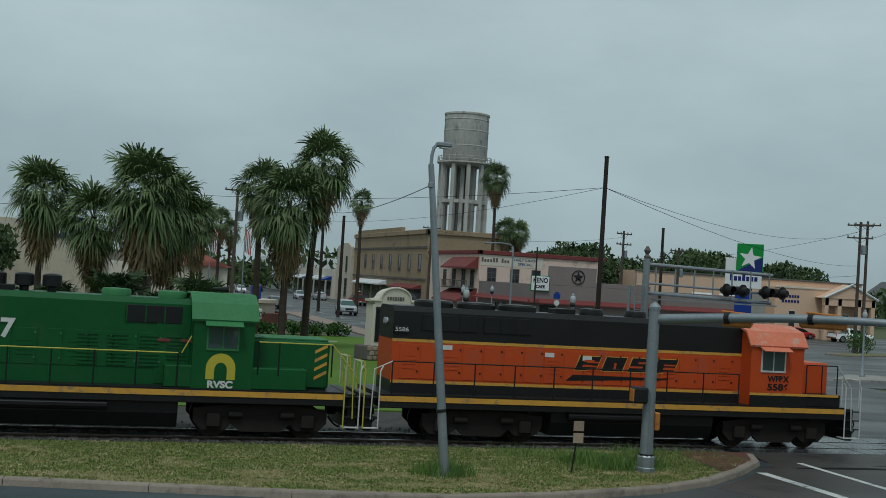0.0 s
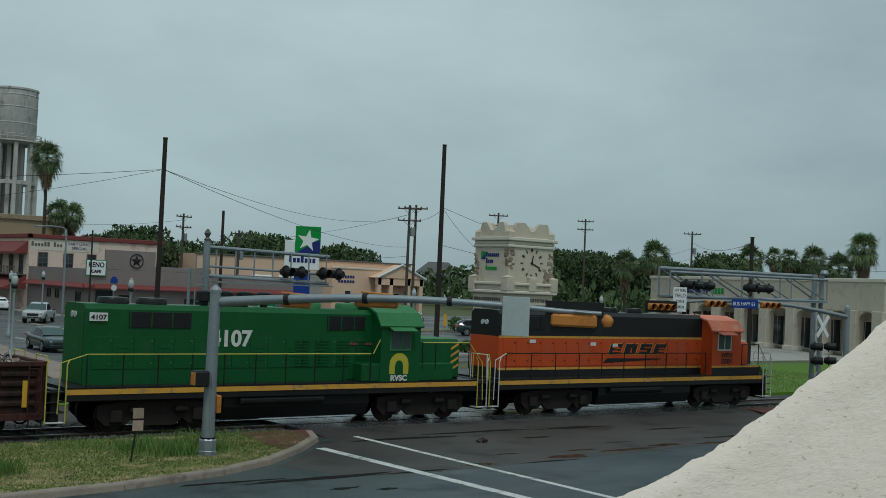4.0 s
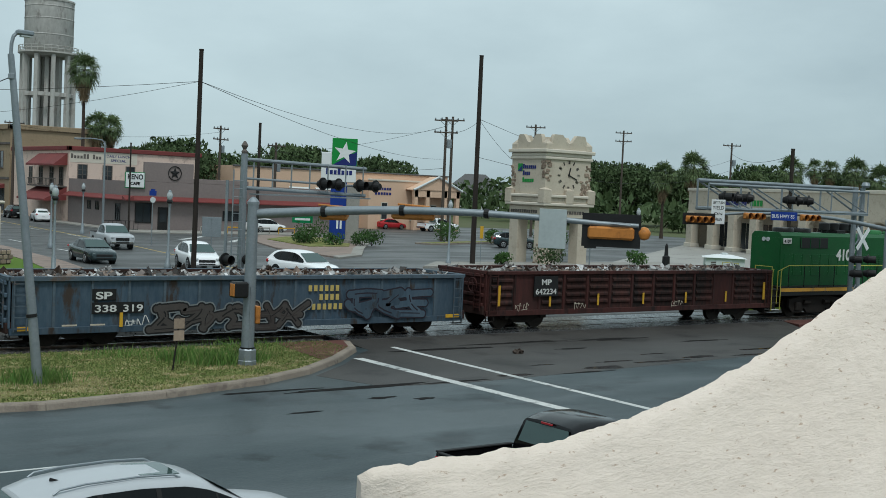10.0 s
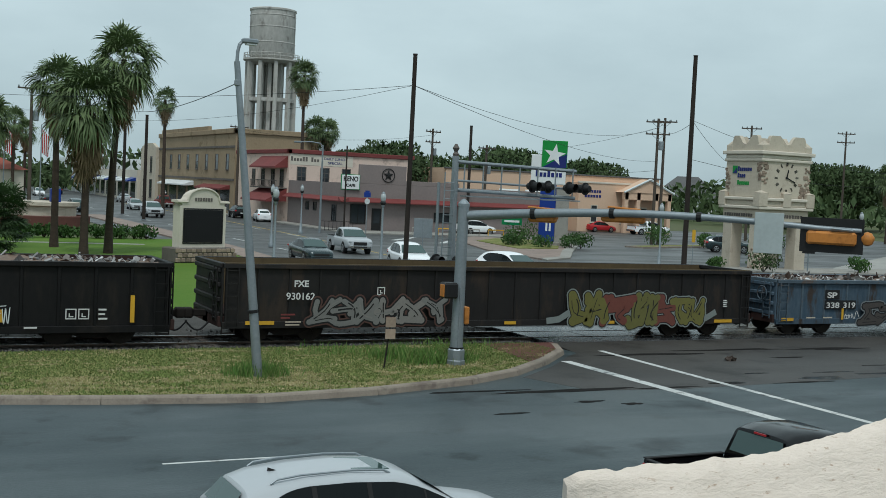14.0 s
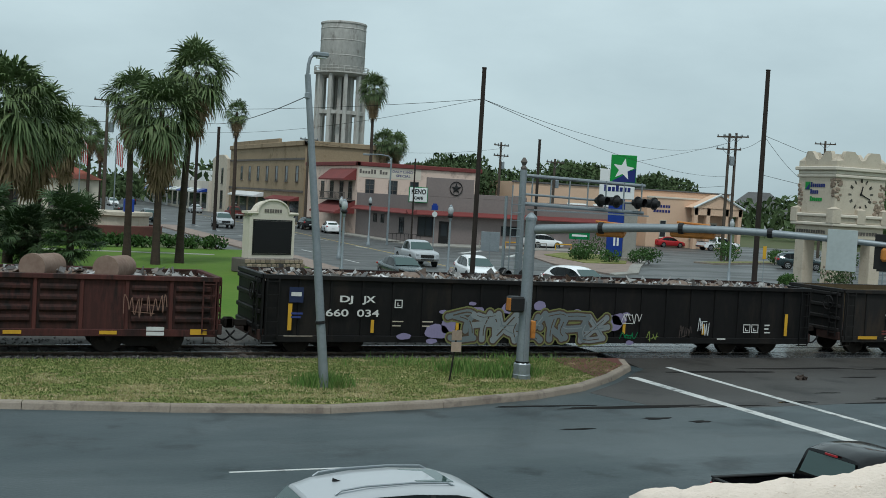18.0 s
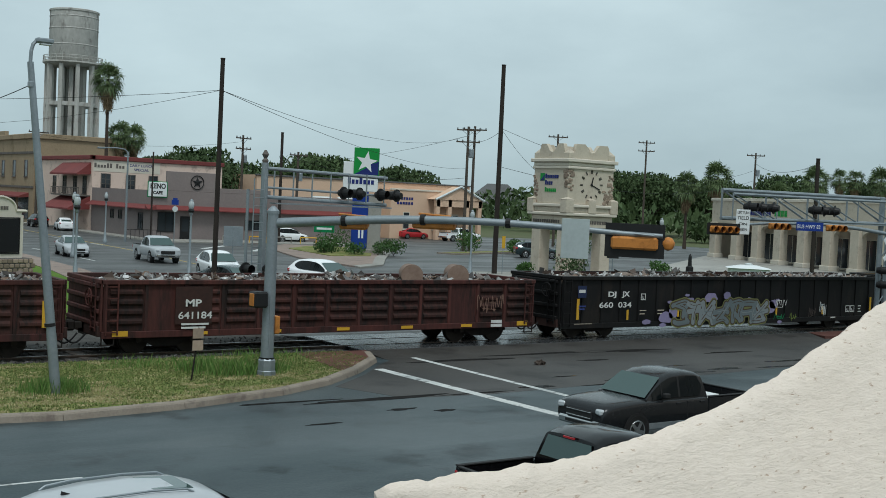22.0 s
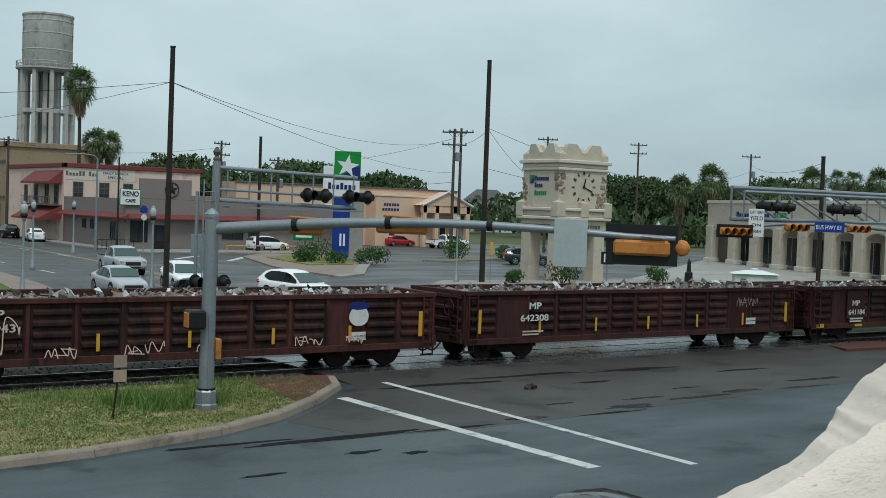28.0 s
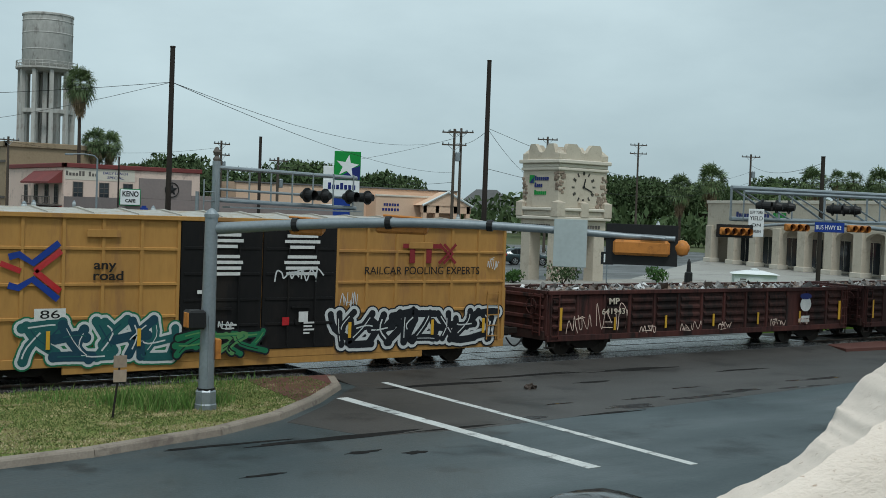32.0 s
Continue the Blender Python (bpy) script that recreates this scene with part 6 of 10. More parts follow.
        for j in range(4):
            hh = Mesh()
            pts = [(x + s * (0.6 + 0.25 * math.sin(math.pi * i / 6)), -0.9 + j * 0.13, 1.1 - 0.5 * i / 6) for i in range(7)]
            part("air_hose", hh.pipe(pts, 0.025, 6), M["black"], car)
    n = 9
    railing(car, [(rear - 0.1 + (c0 - 0.3 - rear) * i / n, 1.47) for i in range(n + 1)], 0.98, M["loco_black"], rails, -1.46)
    if green:
        part("handrail", Mesh().pipe([(c0 - 0.3, -1.46, 2.45), (c0 - 0.05, -1.5, 2.95)], 0.02, 6), rails, car)
    railing(car, [(c1 + 0.15, 1.9), (c1 + 0.75, 1.9), (nose - 0.05, 1.9)], 0.95, M["loco_black"], rails, -1.45)
    part("handrail", Mesh().pipe([(nose - 0.05, -1.45, 2.85), (f1 + 0.25, -1.48, 2.1), (f1 + 0.3, -1.5, 0.7)], 0.02, 6), rails if green else M["rail_white"], car)
    part("handrail", Mesh().pipe([(rear - 0.1, -1.46, 2.45), (f0 - 0.2, -1.48, 2.2), (f0 - 0.25, -1.5, 0.7)], 0.02, 6), rails if green else M["rail_white"], car)
    for s in (-1, 1):
        cx = s * 5.15
        t = part("bogie", Mesh().box(cx - 0.4, cx + 0.4, -1.0, 1.0, 0.5, 1.0, 0.03), M["truck"], car)
        for q in (-1, 1):
            y = q * 1.12
            part("side_frame", Mesh().prism([(cx - 1.95, 0.50), (cx - 1.95, 0.88), (cx - 1.0, 1.0), (cx + 1.0, 1.0), (cx + 1.95, 0.88), (cx + 1.95, 0.50), (cx + 1.7, 0.26), (cx + 1.05, 0.26), (cx + 0.85, 0.44), (cx + 0.6, 0.22), (cx - 0.6, 0.22), (cx - 0.85, 0.44), (cx - 1.05, 0.26), (cx - 1.7, 0.26)], "y", y - 0.07, y + 0.07), M["truck"], t)
            for k in (-1, 1):
                part("axle_box", Mesh().box(cx + k * 1.37 - 0.2, cx + k * 1.37 + 0.2, y + q * 0.02, y + q * 0.2, 0.34, 0.74, 0.04), M["truck"], t)
                part("brake_cylinder", Mesh().tube((cx + k * 0.55, y + q * 0.1, 0.72), (cx + k * 0.95, y + q * 0.1, 0.72), 0.12, n=12), M["truck"], t)
        for k in (-1, 1):
            w = Mesh()
            for q in (-1, 1):
                w.tube((0, q * 0.75 - 0.065, 0), (0, q * 0.75 + 0.065, 0), 0.51, n=26)
            w.tube((0, -0.7, 0), (0, 0.7, 0), 0.1, n=8)
            ws = part("wheelset", w, M["wheel"], t, at=pose(cx + k * 1.37, 0, 0.51))
            WHEELSETS.append((car, ws, cx + k * 1.37, 0.51))
    part("headlight", Mesh().tube((c1 + 0.05, -0.15, 3.95), (c1 + 0.16, -0.15, 3.95), 0.11, n=14).tube((c1 + 0.05, 0.15, 3.95), (c1 + 0.16, 0.15, 3.95), 0.11, n=14), M["lamp_clear"], car)
    part("rear_light", Mesh().tube((rear - 0.05, -0.12, 3.6), (rear, -0.12, 3.6), 0.1, n=14).tube((rear - 0.05, 0.12, 3.6), (rear, 0.12, 3.6), 0.1, n=14), M["lamp_clear"], car)
    part("horn", Mesh().tube((c0 + 0.6, 0.2, zr + 0.16), (c0 + 1.1, 0.2, zr + 0.16), 0.03, 0.09, n=10).box(c0 + 0.7, c0 + 0.75, 0.18, 0.22, zr + 0.03, zr + 0.15), M["loco_black"], car)
    return car


loco(True)
loco(False)


# ---- the parapet before the camera ----
def parapet():
    """A wall whose top sweeps upwards, in thick hand-floated stucco."""
    wall = thing("parapet_wall", "cream stucco parapet wall with a sweeping curved top", "wall", kind="structure")
    keys = [(7.25, 2.0), (9.0, 2.01), (9.9, 2.03), (10.7, 2.13), (11.7, 2.30), (12.8, 2.55), (14.0, 2.92), (15.2, 3.42), (16.5, 3.98), (17.7, 4.5), (18.8, 5.15), (20.0, 5.9), (21.5, 7.0), (23.5, 8.6), (26, 10.2)]
    def top(x):
        for (a, p), (b, q) in zip(keys, keys[1:]):
            if x <= b:
                k = (x - a) / (b - a)
                return p + (q - p) * k
        return keys[-1][1]
    nx, nz = 420, 30
    vs, fs = [], []
    for i in range(nx + 1):
        x = 7.25 + (26 - 7.25) * i / nx
        zt = (top(x - 0.25) + 2 * top(x) + top(x + 0.25)) / 4 if x > 7.6 else top(x)
        lump = 0.05 * noise.noise(Vector((x * 2.2, 3, 1))) + 0.025 * noise.noise(Vector((x * 7, 1, 4)))
        zt += lump - (0.12 * max(0, 1 - (x - 7.25) / 0.22) ** 2)
        for j in range(nz + 1):
            k = j / nz
            z = -0.06 + (zt + 0.06) * k
            slope = -0.55 * (zt - z) * min(1.0, (x - 7.25) / 1.2)
            d = slope + 0.035 * noise.noise(Vector((x * 1.3, z * 1.3, 0))) + 0.018 * noise.noise(Vector((x * 5, z * 5, 2)))
            round_in = 0.10 * max(0, (k - 0.94) / 0.06) ** 2
            end_in = 0.12 * max(0, 1 - (x - 7.25) / 0.2) ** 2
            vs.append((x + end_in * 0.3, 11.15 + d + round_in + end_in, z))
    for i in range(nx):
        for j in range(nz):
            a = i * (nz + 1) + j
            fs.append((a, a + nz + 1, a + nz + 2, a + 1))
    # broad top behind the front edge, falling gently towards the street, then the outer face
    n0, deep = len(vs), 7
    eye = Vector((0, 0, 5.12))
    for i in range(nx + 1):
        p = Vector(vs[i * (nz + 1) + nz])
        k = max(0.0, min(1.0, (p.x - 13.15) / 1.7))
        far_edge = 1.075 + 0.095 * max(0.0, min(1.0, (p.x - 7.6) / 0.8)) + 0.385 * k * k * (3 - 2 * k)
        for j in range(1, deep + 1):
            q = eye + (p - eye) * (1 + (far_edge - 1) * j / deep)
            q.z -= 0.03 + 0.02 * j / deep - 0.025 * noise.noise(Vector((q.x * 2, q.y * 2, 5)))
            vs.append(tuple(q))
        vs.append((q.x, q.y + 0.05, -0.06))
    w = deep + 1
    for i in range(nx):
        a, b = i * (nz + 1) + nz, n0 + i * w
        fs.append((a, a + nz + 1, b + w, b))
        fs += [(b + j, b + w + j, b + w + j + 1, b + j + 1) for j in range(deep)]
    a = list(range(0, nz + 1))
    fs.append(tuple([n0 + j for j in range(deep, -1, -1)] + a[::-1]))
    part("stucco_coat", Mesh().add(vs, fs), M["stucco"], wall, smooth=True)


parapet()


# ---- masts, poles and lamps by the crossing ----
def lamp_acorn(x, y, h=4.5):
    t = thing("street_lamp", "grey post lamp with an acorn glass head", "street lamp", pose(x, y, 0.0), "post lamps along the streets")
    part("post", Mesh().lathe([(0.2, 0), (0.2, 0.25), (0.13, 0.35), (0.12, 0.9), (0.075, 1.0), (0.06, h - 0.9), (0.10, h - 0.85), (0.11, h - 0.7)], n=12), M["galv"], t, smooth=True)
    part("collar", Mesh().lathe([(0.12, h - 0.72), (0.19, h - 0.6), (0.15, h - 0.5)], n=12), M["black"], t)
    part("globe", Mesh().lathe([(0.11, h - 0.5), (0.17, h - 0.38), (0.17, h - 0.2), (0.13, h - 0.08), (0.08, h - 0.03)], n=14), M["globe"], t, "clear glass globe", True)
    part("finial", Mesh().lathe([(0.12, h - 0.03), (0.10, h + 0.02), (0.02, h + 0.1)], n=10), M["galv"], t)
    return t


lamp_a = lamp_acorn(28.8, 66.8, 4.6)
for x, y in ((51.9, 69.8), (70.7, 69.2), (27.9, 85.6), (38.1, 108), (20.4, 62)):
    copy_thing(lamp_a, pose(x, y, 0.05))


def bare_pole(x, y, h, r0=0.17, r1=0.13, lean=0.0, mat="wood_pole", label="tall dark steel pole"):
    t = thing("pole", label, "pole", pose(x, y, 0))
    part("shaft", Mesh().tube((0, 0, 0), (lean, 0, h), r0, r1, n=12), M[mat], t)
    part("cap", Mesh().tube((lean, 0, h), (lean, 0, h + 0.06), r1 * 1.15, n=12), M[mat], t)
    part("base_plate", Mesh().tube((0, 0, 0), (0, 0, 0.08), r0 * 1.6, n=12), M["galv"], t)
    return t


pole_a = bare_pole(20.95, 45.95, 10.64, 0.115, 0.09, lean=0.035, label="tall dark wooden pole beside the track")
pole_b = bare_pole(53.9, 69.5, 15.4, 0.2, 0.15)
bare_pole(59.8, 115.4, 11.9, 0.18, 0.15)
bare_pole(73.0, 56.0, 9.6, 0.16, 0.14)
bare_pole(34.8, 88.4, 8.0, 0.07, 0.06)
bare_pole(28.8, 146.2, 10.6, 0.2, 0.18)
bare_pole(28.1, 131.0, 11.4, 0.19, 0.16)


def utility_pole(x, y, h, arms=1, gear=True, turn=0):
    t = thing("utility_pole", "weathered wooden utility pole with crossarms", "utility pole", pose(x, y, 0, 0, 0, turn), "utility poles")
    part("shaft", Mesh().tube((0, 0, 0), (0, 0, h), 0.2, 0.13, n=10), M["wood_grey"], t)
    for i in range(arms):
        z = h - 0.4 - i * 1.3
        arm = part("crossarm", Mesh().box(-1.3, 1.3, -0.16, -0.04, z - 0.07, z + 0.07), M["wood_grey"], t)
        for k in (-1.2, -0.6, 0.6, 1.2):
            part("insulator", Mesh().lathe([(0.06, z + 0.07), (0.08, z + 0.16), (0.05, z + 0.26)], k, -0.1, 8), M["galv"], arm)
        part("brace", Mesh().tube((-0.7, -0.1, z), (0, -0.15, z - 0.6), 0.025, n=6).tube((0.7, -0.1, z), (0, -0.15, z - 0.6), 0.025, n=6), M["galv"], t)
    if gear:
        part("transformer", Mesh().lathe([(0.2, h - 3.4), (0.27, h - 3.35), (0.27, h - 2.5), (0.2, h - 2.4)], 0.42, 0, 12), M["galv"], t)
    return t


for args in ((64.7, 135.3, 12.4, 2, True, 20), (66.1, 123.4, 10.3, 1, True, 10), (77.2, 105.3, 13.6, 2, True, -30), (78.0, 105.2, 13.7, 1, False, -30), (133.7, 135.0, 16.4, 2, False, -35), (137.4, 116.3, 14.5, 1, True, -40), (104.0, 121.6, 15.0, 2, True, -35), (44.0, 150.0, 12.0, 1, False, 10), (14.4, 117.1, 12.9, 1, True, 5)):
    utility_pole(*args)


def leaning_lamp():
    t = thing("street_lamp", "leaning grey steel street lamp with a cobra head", "street lamp", pose(9.15, 28.7, 0.15))
    top = Vector((-0.82, 0.1, 7.85))
    part("post", Mesh().tube((0, 0, 0), top, 0.125, 0.075, n=14), M["galv"], t, smooth=True)
    pts = [top, top + Vector((0.01, 0, 0.25)), top + Vector((0.05, 0, 0.42)), top + Vector((0.12, 0, 0.5)), top + Vector((0.2, -0.02, 0.52))]
    part("arm", Mesh().pipe(pts, 0.045, 8), M["galv"], t)
    p = pts[-1]
    part("lamp_head", Mesh().box(p.x - 0.1, p.x + 0.3, p.y - 0.11, p.y + 0.11, p.z - 0.06, p.z + 0.06, 0.05), M["galv"], t)
    part("lens", Mesh().box(p.x, p.x + 0.26, p.y - 0.08, p.y + 0.08, p.z - 0.1, p.z - 0.06, 0.02), M["sign_white"], t)
    part("band", Mesh().tube((-0.185, 0.02, 1.62), (-0.195, 0.021, 1.70), 0.13, n=14), M["black"], t)
    part("bracket", Mesh().box(-0.86, -0.74, 0.0, 0.16, 7.25, 7.4, 0.02), M["galv"], t)


leaning_lamp()


def signal_head(parent, x, y, z, turn, n=3, across=True, plate=(-0.36, 0.36)):
    """A traffic signal head lying along the arm, with backplate and visors."""
    s = part("signal_head", Mesh().box(-0.2 * n, 0.2 * n, -0.1, 0.12, -0.165, 0.165, 0.06), M["sig_yellow"], parent, "amber traffic signal housing", at=pose(x, y, z, 0, 0, turn))
    if across:
        part("backplate", Mesh().box(-0.2 * n - 0.16, 0.2 * n + 0.16, -0.02, 0.0, plate[0], plate[1], 0.03), M["black"], s)
    for i in range(n):
        k = -0.2 * n + 0.2 + 0.4 * i
        part("visor", Mesh().tube((k, -0.3, 0.0), (k, -0.08, 0.0), 0.155, n=16, caps=False), M["sig_yellow"], s)
        part("lens", Mesh().tube((k, -0.115, 0), (k, -0.10, 0), 0.14, n=16), M["lens_dark"], s)
    return s


def crossing_flasher(parent, x, y, z, turn):
    f = part("flasher", Mesh().tube((0, -0.02, 0), (0, 0.02, 0), 0.25, n=20), M["black"], parent, "round black flashing light target", at=pose(x, y, z, 0, 0, turn))
    part("hood", Mesh().tube((0, -0.34, 0.0), (0, -0.02, 0), 0.17, n=16, caps=False), M["black"], f)
    part("lens", Mesh().tube((0, -0.05, 0), (0, -0.03, 0), 0.15, n=16), M["lens_dark"], f)
    part("lamp_case", Mesh().tube((0, 0.02, 0), (0, 0.22, 0), 0.19, 0.12, n=14), M["black"], f)
    return f


def traffic_mast():
    t = thing("traffic_signal_mast", "galvanised traffic signal mast with a long arm", "traffic signal", pose(15.3, 29.8, 0.15))
    part("base", Mesh().lathe([(0.27, 0), (0.27, 0.12), (0.25, 0.14), (0.25, 0.42), (0.2, 0.48)], n=8), M["galv"], t)
    part("mast", Mesh().tube((0, 0, 0.4), (0.02, 0, 4.5), 0.185, 0.15, n=12), M["galv"], t, smooth=True)
    part("mast_cap", Mesh().lathe([(0.17, 4.48), (0.17, 4.56), (0.08, 4.66), (0.02, 4.7)], 0.02, 0, 12), M["galv"], t)
    part("band", Mesh().tube((0.0, 0, 0.44), (0.0, 0, 0.5), 0.215, n=12), M["black"], t)
    a, b = Vector((0.1, 0, 4.22)), Vector((6.95, -8.05, 4.40))
    d = b - a
    cuts = [0, 0.19, 0.40, 0.62, 1.0]
    rad = [0.14, 0.125, 0.11, 0.095, 0.06]
    def on(k):
        return a + d * k + Vector((0, 0, 0.42 * math.sin(math.pi * min(k * 1.05, 1)) * 0.55))
    for i in range(4):
        m = Mesh()
        for j in range(4):
            p, q = cuts[i] + (cuts[i + 1] - cuts[i]) * j / 4, cuts[i] + (cuts[i + 1] - cuts[i]) * (j + 1) / 4
            m.tube(on(p), on(q), rad[i] + (rad[i + 1] - rad[i]) * j / 4, rad[i] + (rad[i + 1] - rad[i]) * (j + 1) / 4, n=12)
        part("arm", m, M["galv"], t, smooth=True)
        if i:
            part("arm_collar", Mesh().tube(on(cuts[i] - 0.006), on(cuts[i] + 0.006), rad[i] + 0.035, n=12), M["black"], t)
    turn = math.degrees(math.atan2(d.y, d.x))
    for k, n in ((0.215, 2), (0.43, 3)):
        p = on(k)
        s = signal_head(t, p.x + 0.08, p.y + 0.12, p.z - 0.09, turn + 180, n, False)
        part("arm_bracket", Mesh().tube((-0.45, -0.02, 0.2), (0.45, -0.02, 0.24), 0.03, n=8), M["sig_yellow"], s)
    p = on(0.965)
    s = signal_head(t, p.x - 0.22, p.y + 0.25, p.z - 0.21, turn + 180, 3, True, (-0.37, 0.50))
    part("side_visor", Mesh().lathe([(0.02, -0.17), (0.12, -0.13), (0.17, -0.02), (0.17, 0.05), (0.1, 0.15), (0.02, 0.18)], n=14), M["sig_yellow"], s, smooth=True, at=pose(-0.84, -0.1, 0.02))
    part("arm_clamp", Mesh().tube((-0.5, 0.13, 0.22), (0.0, 0.13, 0.25), 0.035, n=8), M["galv"], s)
    p = on(0.79)
    part("sign_back", Mesh().box(-0.36, 0.36, -0.012, 0.012, -0.75, 0.28, 0.006), M["sign_back"], t, "plain back of a rectangular sign", at=pose(p.x - 0.09, p.y - 0.08, p.z - 0.02, 0, 0, turn))
    s = part("pedestrian_signal", Mesh().box(-0.60, -0.18, -0.34, 0.1, 1.9, 2.34, 0.05), M["black"], t, "black pedestrian signal box")
    part("signal_visor", Mesh().box(-0.635, -0.60, -0.30, -0.06, 1.95, 2.29, 0.012), M["sig_yellow"], s)
    part("push_button", Mesh().box(0.16, 0.3, -0.16, 0.16, 1.15, 1.65, 0.03), M["sig_yellow"], t, "amber pedestrian signal box")
    part("conduit", Mesh().pipe([(-0.05, -0.2, 0.5), (-0.05, -0.18, 2.2)], 0.02, 6), M["galv"], t)


traffic_mast()


def truss_arm(t, p, q, depth, bays, r=0.055):
    p, q = Vector(p), Vector(q)
    part("upper_chord", Mesh().tube(p, q, r, n=8), M["galv"], t)
    lo = Vector((0, 0, -depth))
    part("lower_chord", Mesh().tube(p + lo, q + lo, r, n=8), M["galv"], t)
    for i in range(bays + 1):
        k = p + (q - p) * (i / bays)
        part("strut", Mesh().tube(k, k + lo, r * 0.55, n=6), M["galv"], t)
        if i < bays:
            part("brace", Mesh().tube(k + lo, p + (q - p) * ((i + 1) / bays), r * 0.5, n=6), M["galv"], t)


def cantilever_west():
    t = thing("crossing_signal_gantry", "galvanised railway crossing gantry with round flashers", "crossing signal", pose(20.0, 39.75, 0.12))
    part("mast", Mesh().tube((0, 0, 0), (0, 0, 6.2), 0.15, 0.13, n=12), M["galv"], t, smooth=True)
    part("mast", Mesh().tube((-0.55, 0.2, 0), (-0.55, 0.2, 5.2), 0.06, n=8), M["galv"], t)
    part("finial", Mesh().lathe([(0.1, 6.2), (0.12, 6.28), (0.06, 6.36), (0.13, 6.5), (0.04, 6.66)], n=12), M["shaft"], t)
    for z, r in ((6.0, 0.07), (4.95, 0.07), (5.3, 0.045)):
        part("boom", Mesh().tube((0, 0, z), (5.25, -0.1, z - 0.12), r, n=10), M["galv"], t)
    part("walkway", Mesh().box(0.3, 5.3, -0.45, 0.1, 4.70, 4.75), M["galv"], t)
    for i in range(7):
        x = 0.4 + i * 0.78
        part("strut", Mesh().tube((x, -0.03 * i, 4.9), (x, -0.03 * i, 5.98), 0.03, n=6), M["galv"], t)
    for x in (3.2, 3.9, 4.85, 5.6):
        crossing_flasher(t, x, -0.3, 5.22, 20 if x in (3.2, 4.85) else 200)
    ladder_m = Mesh()
    for k in (-0.2, 0.2):
        ladder_m.tube((-0.3 + k, -0.2, 0.2), (-0.3 + k, -0.2, 5.6), 0.025, n=6)
    for i in range(17):
        ladder_m.tube((-0.5, -0.2, 0.4 + i * 0.3), (-0.1, -0.2, 0.4 + i * 0.3), 0.015, n=6)
    part("ladder", ladder_m, M["galv"], t)
    crossing_flasher(t, -0.75, -0.25, 2.3, 15)
    crossing_flasher(t, 0.2, -0.35, 2.3, 195)
    part("gate_mechanism", Mesh().box(-0.4, 0.3, -0.4, 0.3, 0.0, 1.1, 0.05), M["hvac"], t)


cantilever_west()


def cantilever_east():
    t = thing("crossing_signal_gantry", "galvanised railway crossing truss gantry with flashers", "crossing signal", pose(48.0, 33.0, 0.05))
    for dx in (-0.28, 0.28):
        part("mast", Mesh().tube((dx, 0, 0), (dx, 0, 6.25), 0.12, n=12), M["galv"], t, smooth=True)
    for i in range(8):
        part("lacing", Mesh().tube((-0.28, 0, 0.6 + 0.7 * i), (0.28, 0, 1.15 + 0.7 * i), 0.03, n=6), M["galv"], t)
    truss_arm(t, (0.3, 0.3, 6.2), (-10.3, 0.6, 6.15), 1.15, 4, 0.085)
    truss_arm(t, (0.3, -0.3, 6.05), (-10.3, 0.0, 6.0), 1.0, 4, 0.06)
    part("walkway", Mesh().prism([(-10.3, 0.0), (-10.3, 0.6), (0.3, 0.35), (0.3, -0.35)], "z", 4.96, 5.02), M["galv"], t)
    part("bell", Mesh().lathe([(0.14, 6.25), (0.2, 6.35), (0.14, 6.5)], 0.2, -0.2, 12), M["galv"], t)
    for x, up in ((-10.0, 1), (-9.2, 0), (-8.5, 0), (-5.9, 1), (-5.2, 0), (-4.5, 0)):
        crossing_flasher(t, x, -0.6, 5.5, 25 if up else 205)
    for x, z in ((-0.55, 2.95), (0.5, 2.95), (-0.5, 2.3), (0.55, 2.3)):
        crossing_flasher(t, x, -0.35, z, 35)
    part("crossbuck", Mesh().box(-0.65, 0.65, -0.35, -0.33, -0.1, 0.1), M["sign_white"], t, at=pose(0, 0, 3.9, 0, 48, 0))
    part("crossbuck", Mesh().box(-0.65, 0.65, -0.37, -0.35, -0.1, 0.1), M["sign_white"], t, at=pose(0, 0, 3.9, 0, -48, 0))


cantilever_east()


